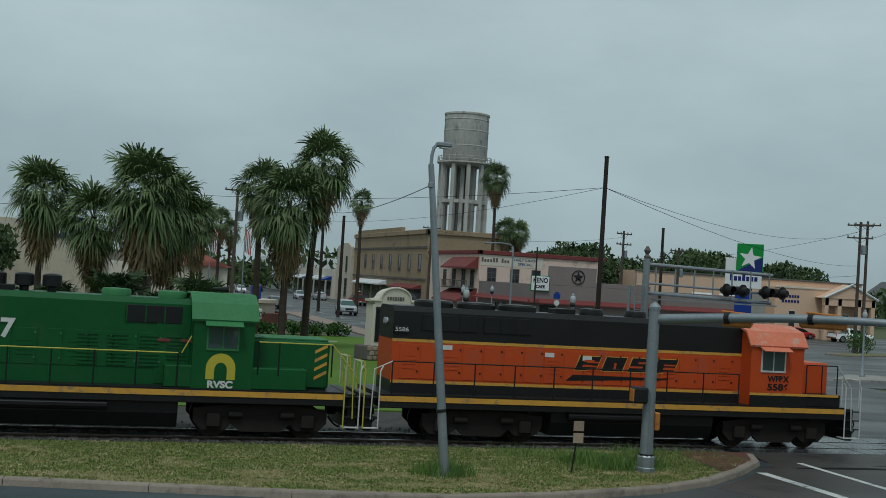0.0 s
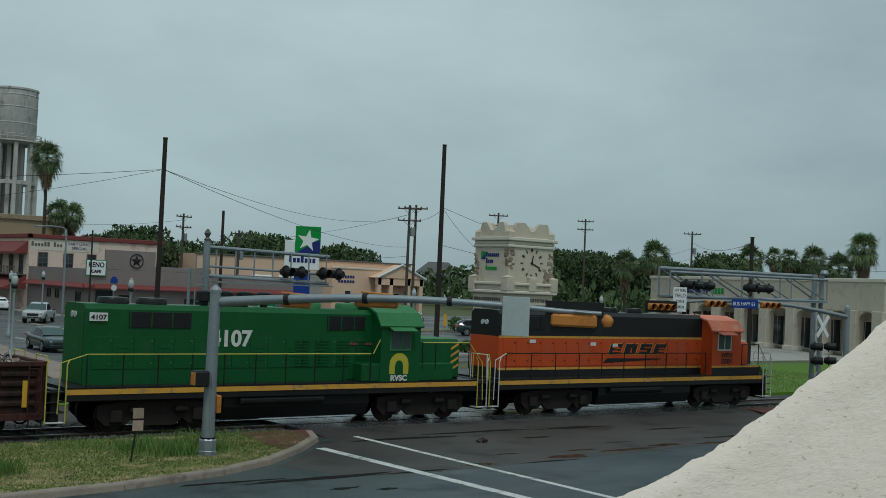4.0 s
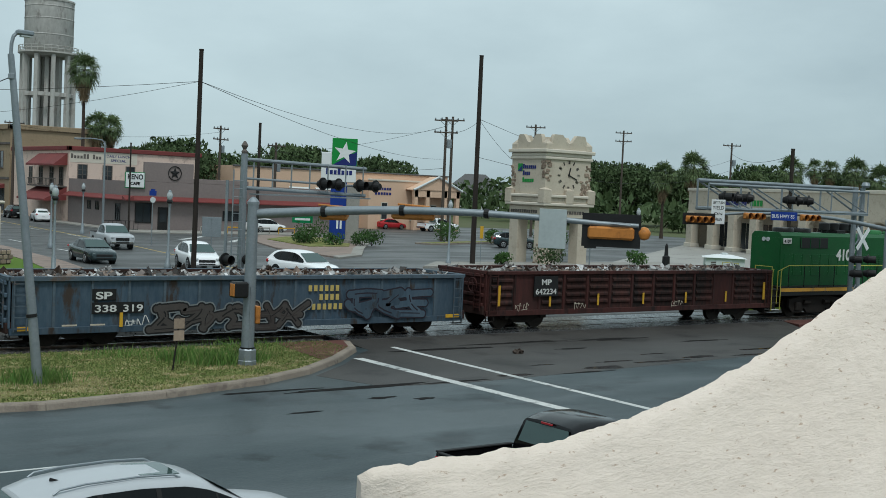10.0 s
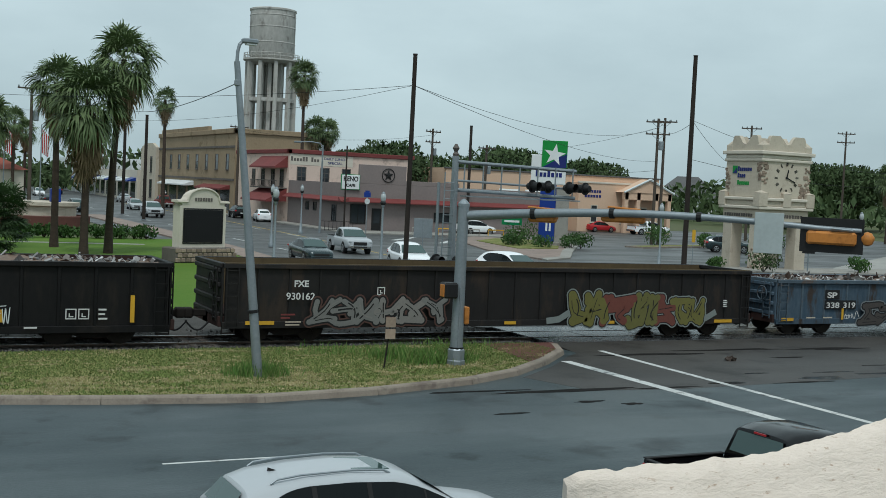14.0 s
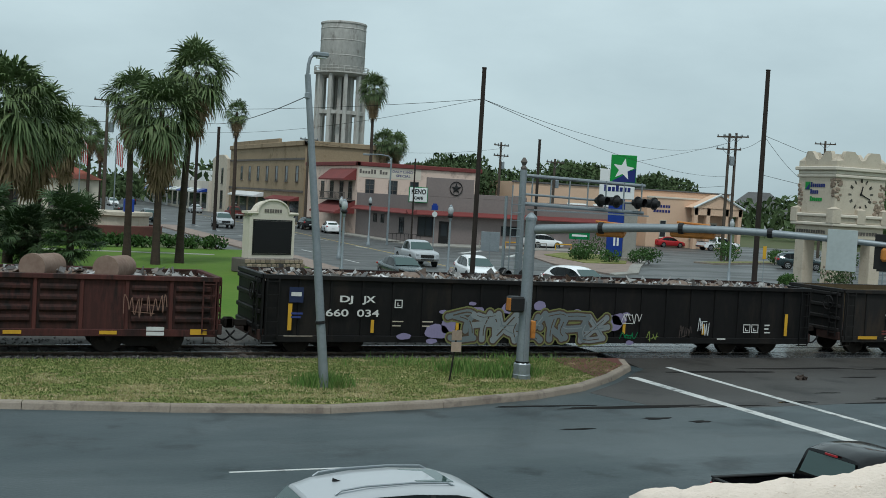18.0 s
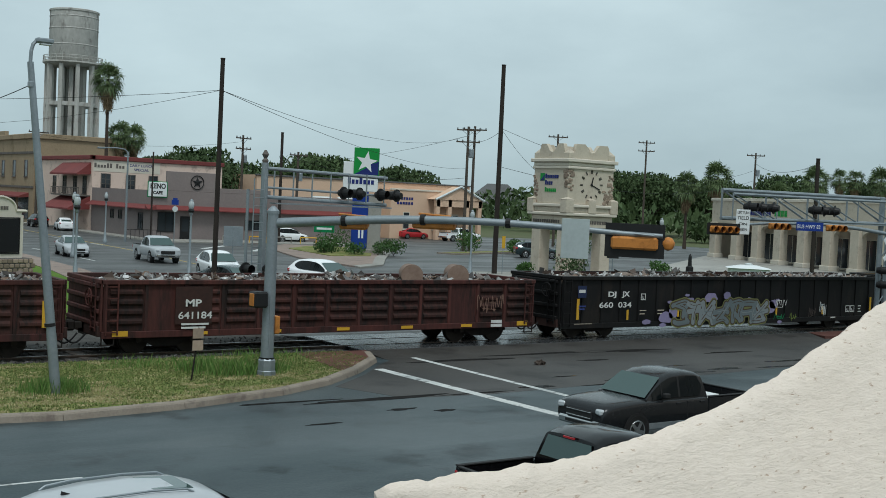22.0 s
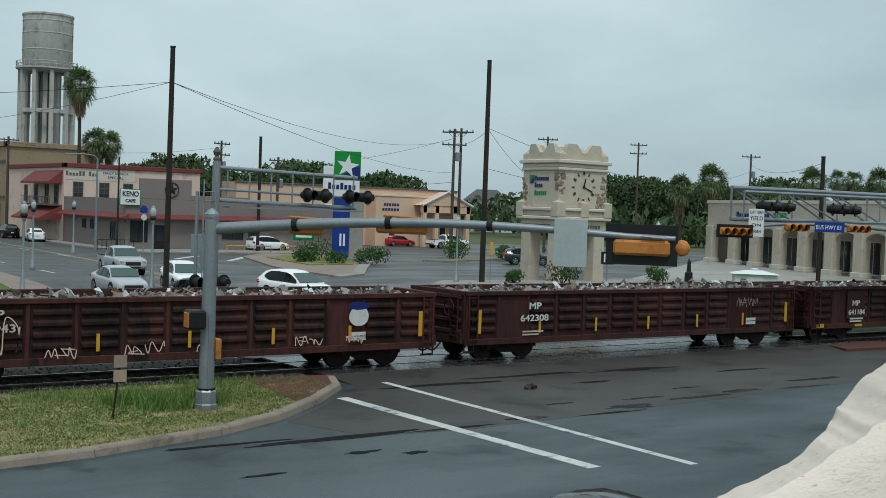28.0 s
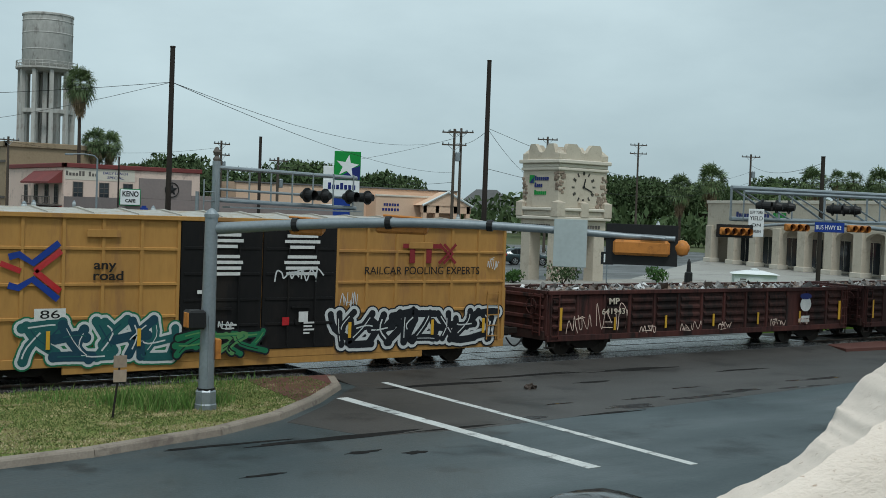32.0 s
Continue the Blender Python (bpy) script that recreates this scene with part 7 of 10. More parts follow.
def mast_east():
    t = thing("traffic_signal_mast", "galvanised traffic signal mast across the crossing", "traffic signal", pose(47.7, 31.2, 0.0))
    part("mast", Mesh().tube((0, 0, 0), (0, 0, 4.8), 0.15, 0.12, n=12), M["galv"], t, smooth=True)
    part("mast_cap", Mesh().lathe([(0.14, 4.77), (0.12, 4.9), (0.02, 5.0)], n=12), M["galv"], t)
    pts = [Vector((-12.6 * k, 0.6 * k, 4.45 + 0.25 * k + 0.4 * math.sin(math.pi * k))) for k in (0, 0.15, 0.3, 0.5, 0.75, 1.0)]
    for i, (p, q) in enumerate(zip(pts, pts[1:])):
        part("arm", Mesh().tube(p, q, 0.105 - 0.012 * i, 0.105 - 0.012 * (i + 1), n=10), M["galv"], t, smooth=True)
    for k, n in ((0.965, 4), (0.72, 3), (0.45, 3)):
        p = Vector((-12.6 * k, 0.6 * k, 4.45 + 0.25 * k + 0.4 * math.sin(math.pi * k)))
        h = signal_head(t, p.x, p.y - 0.25, p.z - 0.12, -12, n, n == 4, (-0.26, 0.30))
        h.scale = (0.8, 0.8, 0.8)
    b = part("street_name_sign", Mesh().box(-0.62, 0.62, -0.02, 0.0, -0.18, 0.18, 0.01), M["sign_blue"], t, "blue street name sign", at=pose(-7.25, 0.1, 4.86, 0, 0, -20))
    lettering("street_name", "BUS HWY 83", 0.22, M["sign_white"], b, pose(-0.05, -0.026, -0.08) @ UP, "", 1.05)
    w = part("rule_sign", Mesh().box(-0.3, 0.3, -0.02, 0.0, -0.55, 0.42, 0.01), M["sign_white"], t, "white turn rule sign", at=pose(-11.1, 0.3, 5.0, 0, 0, -20))
    for j, tx in enumerate(("LEFT TURN", "YIELD", "ON", "GREEN")):
        lettering("rule_text", tx, 0.15 if j != 1 else 0.2, M["black"], w, pose(0, -0.024, 0.25 - j * 0.22) @ UP, "", 0.5 if j < 2 else 0.36)


mast_east()


# ---- far water tower ----
def water_tower():
    t = thing("water_tower", "stained pale concrete water tower on tall legs", "water tower", pose(57.9, 181, 0))
    R, z0, zg, zt = 3.55, 0.0, 23.7, 31.5
    part("tank", Mesh().lathe([(3.3, 23.9), (3.55, 24.3), (3.55, 31.2), (3.65, 31.25), (3.65, 31.5), (3.4, 31.6), (0.2, 31.9)], n=36), M["tank"], t, "stained cylindrical tank", True)
    for z in (26.2, 28.6, 30.4):
        part("tank_band", Mesh().lathe([(3.56, z), (3.6, z + 0.05), (3.6, z + 0.12), (3.56, z + 0.17)], n=36), M["tank"], t)
    part("gallery", Mesh().lathe([(3.6, 23.1), (4.4, 23.5), (4.4, 23.75), (3.5, 23.78)], n=28), M["tower"], t)
    for i in range(28):
        a = 2 * math.pi * i / 28
        part("gallery_post", Mesh().tube((4.32 * math.cos(a), 4.32 * math.sin(a), 23.7), (4.32 * math.cos(a), 4.32 * math.sin(a), 24.55), 0.05, n=5), M["tower"], t)
    rail = Mesh()
    for i in range(28):
        a, b = 2 * math.pi * i / 28, 2 * math.pi * (i + 1) / 28
        for z in (24.15, 24.55):
            rail.tube((4.32 * math.cos(a), 4.32 * math.sin(a), z), (4.32 * math.cos(b), 4.32 * math.sin(b), z), 0.05, n=5)
    part("gallery_rail", rail, M["tower"], t)
    n = 10
    for i in range(n):
        a = 2 * math.pi * (i + 0.3) / n
        c, s = math.cos(a), math.sin(a)
        part("leg", Mesh().box(-0.31, 0.31, -0.29, 0.29, 0, 23.3, 0.04), M["tower"], t, at=pose(3.75 * c, 3.75 * s, 0, 0, 0, math.degrees(a)))
        b = 2 * math.pi * (i + 1.3) / n
        for z in (6.0, 11.7, 17.4):
            m = Vector(((c + math.cos(b)) / 2 * 3.75, (s + math.sin(b)) / 2 * 3.75, z))
            part("ring_beam", Mesh().box(-1.2, 1.2, -0.18, 0.18, -0.3, 0.3, 0.03), M["tower"], t, at=pose(m.x, m.y, z, 0, 0, math.degrees((a + b) / 2) + 90))
    for i in range(6):
        a = 2 * math.pi * (i + 0.1) / 6
        part("inner_column", Mesh().box(-0.4, 0.4, -0.3, 0.3, 0, 23.3), M["tower"], t, at=pose(1.7 * math.cos(a), 1.7 * math.sin(a), 0, 0, 0, math.degrees(a)))
    part("riser", Mesh().tube((0, 0, 0), (0, 0, 23.6), 0.6, n=12), M["shaft"], t)


water_tower()


# ---- buildings ----
def window_in(parent, x, z, w, h, y, frame=None, panes=(1, 2), sill=True, axis="y", side=-1):
    """A window with frame, glass and sill, set on a wall whose plane is y (or x) and whose outside lies towards side."""
    frame = frame or M["cream_trim"]
    def bx(m, u0, u1, d0, d1, z0, z1):
        d0, d1 = side * d0, side * d1
        a = (u0, u1, y + min(d0, d1), y + max(d0, d1), z0, z1) if axis == "y" else (y + min(d0, d1), y + max(d0, d1), u0, u1, z0, z1)
        return m.box(*a)
    bars_in = []
    def bar(*a):
        bars_in.append(bx(Mesh(), *a[1:]))
    f, t = None, 0.09
    bar(f, x - w / 2 - t, x + w / 2 + t, -0.02, 0.07, z - t, z)
    bar(f, x - w / 2 - t, x + w / 2 + t, -0.02, 0.07, z + h, z + h + t)
    bar(f, x - w / 2 - t, x - w / 2, -0.02, 0.07, z, z + h)
    bar(f, x + w / 2, x + w / 2 + t, -0.02, 0.07, z, z + h)
    for i in range(1, panes[0]):
        k = x - w / 2 + w * i / panes[0]
        bar(f, k - 0.03, k + 0.03, -0.02, 0.05, z, z + h)
    for i in range(1, panes[1]):
        k = z + h * i / panes[1]
        bar(f, x - w / 2, x + w / 2, -0.02, 0.05, k - 0.03, k + 0.03)
    win = part("window", bx(Mesh(), x - w / 2, x + w / 2, -0.02, 0.015, z, z + h), M["window"], parent)
    for m in bars_in:
        part("frame_bar", m, frame, win)
    if sill:
        part("sill", bx(Mesh(), x - w / 2 - 0.16, x + w / 2 + 0.16, -0.02, 0.16, z - t - 0.09, z - t), frame, win)
    return win


def shell(parent, x0, x1, y0, y1, h, mat, name="wall", roof="roof_grey", thick=0.3):
    """Four walls with thickness and a flat roof."""
    part(name, Mesh().box(x0, x1, y0, y0 + thick, 0, h, 0.02), M[mat], parent)
    part(name, Mesh().box(x0, x1, y1 - thick, y1, 0, h, 0.02), M[mat], parent)
    part(name, Mesh().box(x0, x0 + thick, y0 + thick, y1 - thick, 0, h), M[mat], parent)
    part(name, Mesh().box(x1 - thick, x1, y0 + thick, y1 - thick, 0, h), M[mat], parent)
    part("roof", Mesh().box(x0 + thick, x1 - thick, y0 + thick, y1 - thick, h - 0.5, h - 0.35), M[roof], parent)


def star_poly(cx, cz, r, n=5, a0=90, k=0.42):
    return [(cx + (r if i % 2 == 0 else r * k) * math.cos(radians(a0 + 180 * i / n)), cz + (r if i % 2 == 0 else r * k) * math.sin(radians(a0 + 180 * i / n))) for i in range(2 * n)]


def clock_tower():
    t = thing("clock_tower_sign", "cream stucco clock tower with curved mission parapet and fieldstone corners", "clock tower", pose(60.4, 69.2, 0))
    w, d = 4.7, 4.1
    for x, y in ((0, 0), (w - 1.05, 0), (0, d - 1.05), (w - 1.05, d - 1.05)):
        part("pier", Mesh().box(x, x + 1.05, y, y + 1.05, 0, 4.0, 0.04), M["cream"], t)
    part("arch_beam", Mesh().box(-0.05, w + 0.05, -0.05, d + 0.05, 3.7, 4.6, 0.05), M["cream"], t)
    part("ledge", Mesh().box(-0.32, w + 0.32, -0.32, d + 0.32, 4.6, 4.85, 0.06), M["cream_trim"], t)
    part("ledge", Mesh().box(-0.18, w + 0.18, -0.18, d + 0.18, 4.85, 5.25, 0.04), M["cream"], t)
    part("ledge", Mesh().box(-0.34, w + 0.34, -0.34, d + 0.34, 5.25, 5.5, 0.06), M["cream_trim"], t)
    for x in (-0.35, w / 2 - 0.4, w - 0.45):
        for y in (-0.35, d - 0.45):
            part("pedestal", Mesh().box(x, x + 0.8, y, y + 0.8, 4.8, 5.85, 0.05).add([(x + 0.0, y, 5.85), (x + 0.8, y, 5.85), (x + 0.8, y + 0.8, 5.85), (x, y + 0.8, 5.85), (x + 0.4, y + 0.4, 6.05)], [(0, 1, 4), (1, 2, 4), (2, 3, 4), (3, 0, 4)]), M["cream"], t)
    part("body", Mesh().box(0, w, 0, d, 5.5, 8.3, 0.03), M["cream"], t)
    for z0, z1, o in ((8.2, 8.42, 0.12), (8.42, 8.72, 0.06), (8.72, 9.0, 0.25)):
        part("cornice", Mesh().box(-o, w + o, -o, d + o, z0, z1, 0.05), M["cream_trim"], t)
    def wave(L):
        pts = [(0, 9.0), (0, 9.45), (0.55, 9.5)]
        pts += [(0.55 + 0.25 * i / 4, 9.5 + 0.65 * math.sin(math.pi / 2 * i / 4)) for i in range(1, 5)]
        pts += [(L / 2 - 0.75, 10.15), (L / 2 - 0.55, 9.95), (L / 2 - 0.3, 9.6), (L / 2, 9.5)]
        return pts + [(L - u, z) for u, z in pts[::-1][1:]]
    part("mission_parapet", Mesh().prism(wave(w), "y", 0.0, 0.35), M["cream"], t)
    part("mission_parapet", Mesh().prism(wave(w), "y", d - 0.35, d), M["cream"], t)
    part("mission_parapet", Mesh().prism(wave(d), "x", 0.0, 0.35), M["cream"], t)
    part("mission_parapet", Mesh().prism(wave(d), "x", w - 0.35, w), M["cream"], t)
    for x, y in ((0, 0), (w - 0.6, 0), (0, d - 0.6), (w - 0.6, d - 0.6)):
        part("parapet_post", Mesh().box(x - 0.05, x + 0.65, y - 0.05, y + 0.65, 9.0, 9.45, 0.04).add([(x, y, 9.45), (x + 0.6, y, 9.45), (x + 0.6, y + 0.6, 9.45), (x, y + 0.6, 9.45), (x + 0.3, y + 0.3, 9.8)], [(0, 1, 4), (1, 2, 4), (2, 3, 4), (3, 0, 4)]), M["cream"], t)
    rnd = random.Random(8)
    stone = Mesh().box(-0.5, 0.5, -0.5, 0.5, -0.5, 0.5, 0.16).data("stone", M["fieldstone"])
    def stones(n, u0, u1, z0, z1, face):
        for _ in range(n):
            u, z, s = rnd.uniform(u0, u1), rnd.uniform(z0, z1), rnd.uniform(0.16, 0.32)
            p = (u, 0.0, z) if face == "y" else (0.0, u, z)
            ob = part("stone", stone, None, t, at=pose(*p, 0, 0, 0))
            ob.scale = (s, 0.1, s * 0.7) if face == "y" else (0.1, s, s * 0.7)
    stones(26, w - 0.55, w - 0.05, 5.6, 7.9, "y")
    stones(14, w - 1.0, w - 0.5, 5.6, 6.6, "y")
    stones(18, 0.05, 0.5, 6.6, 8.1, "y")
    stones(16, 0.05, 0.45, 6.7, 8.1, "x")
    stones(18, d - 0.5, d - 0.05, 5.6, 7.6, "x")
    stones(14, 0.1, 0.9, 0.1, 1.6, "y")
    stones(12, 0.1, 0.9, 0.1, 1.6, "x")
    cx, cz, r = w / 2 + 0.05, 7.05, 1.02
    for i in range(12):
        marks = Mesh()
        a = math.pi / 2 - 2 * math.pi * i / 12
        u, z = cx + r * math.cos(a), cz + r * math.sin(a)
        k = pose(u, -0.012, z) @ pose(0, 0, 0, 0, -math.degrees(a) + 90, 0)
        for o in (-0.07, 0.0, 0.07)[: 3 if i % 2 == 0 else 2]:
            marks.box(o - 0.018, o + 0.018, -0.012, 0.012, -0.14, 0.14, m=k)
        part("clock_numeral", marks, M["black"], t, "dark numeral on the clock face")
    part("clock_hand", Mesh().box(-0.05, 0.05, -0.012, 0.012, -0.1, 0.62), M["black"], t, at=pose(cx, -0.03, cz, 0, 14, 0))
    part("clock_hand", Mesh().box(-0.04, 0.04, -0.012, 0.012, -0.12, 0.9), M["black"], t, at=pose(cx, -0.045, cz, 0, 112, 0))
    part("clock_hub", Mesh().tube((cx, -0.07, cz), (cx, 0, cz), 0.1, n=14), M["black"], t)
    # bank emblem and name as plain shapes
    part("emblem", Mesh().box(-0.03, -0.01, 2.75, 3.3, 7.25, 7.85), M["sign_green"], t, "green square emblem")
    part("emblem", Mesh().face((-0.035, 3.28, 7.26), (-0.035, 2.8, 7.26), (-0.035, 2.78, 7.75)), M["sign_navy"], t, "navy corner of the emblem")
    for z, wd, m in ((7.45, 1.75, "sign_navy"), (6.95, 1.15, "sign_navy"), (6.4, 1.4, "sign_green")):
        n = int(wd / 0.23)
        for j in range(n):
            part("lettering_block", Mesh().box(-0.03, -0.01, 2.7 - j * 0.23 - 0.18, 2.7 - j * 0.23, z, z + (0.36 if j == 0 else 0.26)), M[m], t)
    for j in range(14):
        part("lettering_block", Mesh().box(0.4 + j * 0.27, 0.6 + j * 0.27, -0.08, -0.05, 4.0, 4.25), M["shaft"], t)
        if j < 12:
            part("lettering_block", Mesh().box(-0.08, -0.05, 3.7 - j * 0.27, 3.9 - j * 0.27, 4.0, 4.25), M["shaft"], t)


clock_tower()


def pylon_sign():
    t = thing("pylon_sign", "tall white, green and navy pylon sign with a star", "sign", pose(57.9, 95.9, 0, 0, 0, -31))
    part("blue_panel", Mesh().box(-0.55, 0.95, -0.25, 0.25, 0.5, 5.9, 0.04), M["sign_blue"], t)
    part("stone_pier", Mesh().box(0.95, 2.2, -0.2, 0.5, 0.0, 5.6, 0.05), M["concrete"], t)
    part("plinth", Mesh().box(-0.9, 2.4, -0.5, 0.7, 0.0, 0.5, 0.05), M["concrete"], t)
    part("name_panel", Mesh().box(-1.5, 1.75, -0.3, 0.3, 5.85, 7.4, 0.05), M["sign_white"], t)
    part("back_panel", Mesh().box(-1.5, -0.55, -0.28, 0.28, 7.4, 8.6, 0.04), M["sign_white"], t)
    em = part("emblem_panel", Mesh().box(-0.55, 1.8, -0.34, 0.3, 7.4, 9.95, 0.03), M["sign_green"], t)
    n = Mesh()
    flat(n, [(-0.5, 7.44), (1.76, 7.44), (1.76, 8.75)], -0.346)
    flat(n, [(0.2, 7.6), (1.76, 8.6), (1.0, 8.5)], -0.347)
    part("emblem_field", n, M["sign_navy"], em)
    s = Mesh()
    pts = star_poly(0.62, 8.62, 1.05, 5, 82, 0.40)
    for i in range(10):
        a, b = pts[i], pts[(i + 1) % 10]
        s.face((0.62, -0.356, 8.62), (b[0], -0.356, b[1]), (a[0], -0.356, a[1]))
    part("emblem_star", s, M["sign_white"], em)
    for j in range(7):
        part("lettering_block", Mesh().box(-1.05 + j * 0.36, -0.78 + j * 0.36, -0.325, -0.3, 6.55, 6.95 + (0.18 if j in (0, 3) else 0)), M["sign_navy"], t, "navy lettering as plain blocks" if j == 0 else "")
    part("door_mark", Mesh().box(0.1, 0.28, -0.28, -0.25, 1.5, 2.6).box(0.42, 0.6, -0.28, -0.25, 1.5, 2.6), M["sign_white"], t)


pylon_sign()


def bank():
    t = thing("bank_building", "low beige stucco bank with an arcade", "bank", pose(112.2, 99.9, 0, 0, 0, -111.5))
    part("wall", Mesh().box(-2, 44, 3.0, 3.4, 0, 7.2), M["cream"], t)
    part("wall", Mesh().box(-2, 44, -0.2, 0.3, 4.3, 7.2, 0.03), M["cream"], t)
    part("wall", Mesh().box(-2, -1.6, 0.3, 20, 0, 7.2), M["cream"], t)
    part("wall", Mesh().box(43.6, 44, 0.3, 20, 0, 7.2), M["cream"], t)
    part("cornice", Mesh().box(-2.15, 44.15, -0.35, 0.3, 6.95, 7.3, 0.04), M["cream_trim"], t)
    part("roof", Mesh().box(-2, 44, 0.3, 20, 6.5, 6.65), M["roof_grey"], t)
    part("ceiling", Mesh().box(-2, 44, 0.3, 3.0, 4.3, 4.4), M["cream"], t)
    xs = [-1.0, 4.6, 9.6, 14.6, 19.6, 24.6, 29.6, 34.6, 39.6, 43.4]
    for x in xs:
        part("pier", Mesh().box(x - 0.75, x + 0.75, -0.5, 0.45, 0, 4.35, 0.04), M["cream"], t)
        part("pier_base", Mesh().box(x - 0.9, x + 0.9, -0.65, 0.6, 0, 0.5, 0.04), M["cream_trim"], t)
    for a, b in zip(xs, xs[1:]):
        c, hw = (a + b) / 2, (b - a) / 2 - 0.75
        pts = [(c - hw, 4.32), (c - hw, 3.5)] + [(c - hw * math.cos(math.pi * i / 10), 3.5 + 0.75 * math.sin(math.pi * i / 10)) for i in range(11)] + [(c + hw, 4.32)]
        part("arch", Mesh().prism(pts, "y", -0.15, 0.3), M["cream"], t)
        part("window", Mesh().box(c - 1.2, c + 1.2, 2.94, 2.99, 0.1, 3.4), M["cream_trim"], t)
        for k in (-0.6, 0.6):
            part("pane", Mesh().box(c + k - 0.52, c + k + 0.52, 2.9, 2.95, 0.25, 3.3), M["window"], t)
    for j in range(12):
        part("lettering_block", Mesh().box(5.2 + j * 0.62, 5.65 + j * 0.62, -0.26, -0.2, 5.35, 5.85 + (0.2 if j in (0, 7) else 0)), M["sign_navy"], t, "navy lettering as plain blocks" if j == 0 else "")
    for j in range(4):
        part("lettering_block", Mesh().box(13.4 + j * 0.7, 13.9 + j * 0.7, -0.26, -0.2, 5.35, 6.0), M["sign_green"], t, "green lettering as plain blocks" if j == 0 else "")


bank()


def pink_building():
    t = thing("shop_building", "long peach stucco shop with a gabled entrance", "shop building", pose(68.6, 139, 0))
    shell(t, 0, 34, 0, 18, 7.7, "pink")
    part("coping", Mesh().box(-0.15, 34.15, -0.15, 0.35, 7.6, 7.8, 0.03), M["roof_grey"], t)
    part("wing", Mesh().box(19, 33, -2.4, 0, 0, 6.7, 0.03), M["pink"], t)
    part("wing_coping", Mesh().box(18.9, 33.1, -2.5, -2.2, 6.6, 6.85, 0.03), M["cream_trim"], t)
    g = [(25.0, 5.6), (29.2, 7.5), (33.4, 5.6)]
    part("gable", Mesh().prism(g, "y", -4.4, -2.4), M["pink"], t)
    for a, b in ((g[0], g[1]), (g[1], g[2])):
        part("verge_trim", Mesh().tube((a[0], -4.5, a[1]), (b[0], -4.5, b[1]), 0.16, n=6), M["hvac"], t)
    for x in (25.6, 27.6, 30.6, 32.8):
        part("pillar", Mesh().box(x - 0.3, x + 0.3, -4.3, -3.7, 0, 5.6, 0.03), M["pink"], t)
    part("lintel", Mesh().box(25.2, 33.2, -4.3, -3.7, 4.6, 5.6, 0.03), M["pink"], t)
    part("door", Mesh().box(28.2, 30.4, -2.46, -2.4, 0, 3.6), M["cream_trim"], t)
    part("door_glass", Mesh().box(28.35, 29.2, -2.52, -2.45, 0.2, 3.4).box(29.4, 30.25, -2.52, -2.45, 0.2, 3.4), M["window"], t)
    for x in (21.6, 26.5, 31.8):
        window_in(t, x, 1.4, 0.9, 2.2, -2.4)
    for x in (9.5, 13.5):
        window_in(t, x, 2.2, 2.4, 2.4, 0.0, panes=(2, 1))
        part("awning", Mesh().prism([(0, 5.3), (-1.0, 4.6), (-1.0, 4.5), (0, 5.15)], "x", x - 1.5, x + 1.5), M["hvac"], t)
    for j in range(6):
        part("lettering_block", Mesh().box(20.2 + j * 0.42, 20.5 + j * 0.42, -2.44, -2.4, 5.35, 5.7), M["sign_navy"], t, "dark lettering as plain blocks" if j == 0 else "")
        part("lettering_block", Mesh().box(20.0 + j * 0.46, 20.33 + j * 0.46, -2.44, -2.4, 4.7, 5.05), M["sign_navy"], t)


pink_building()


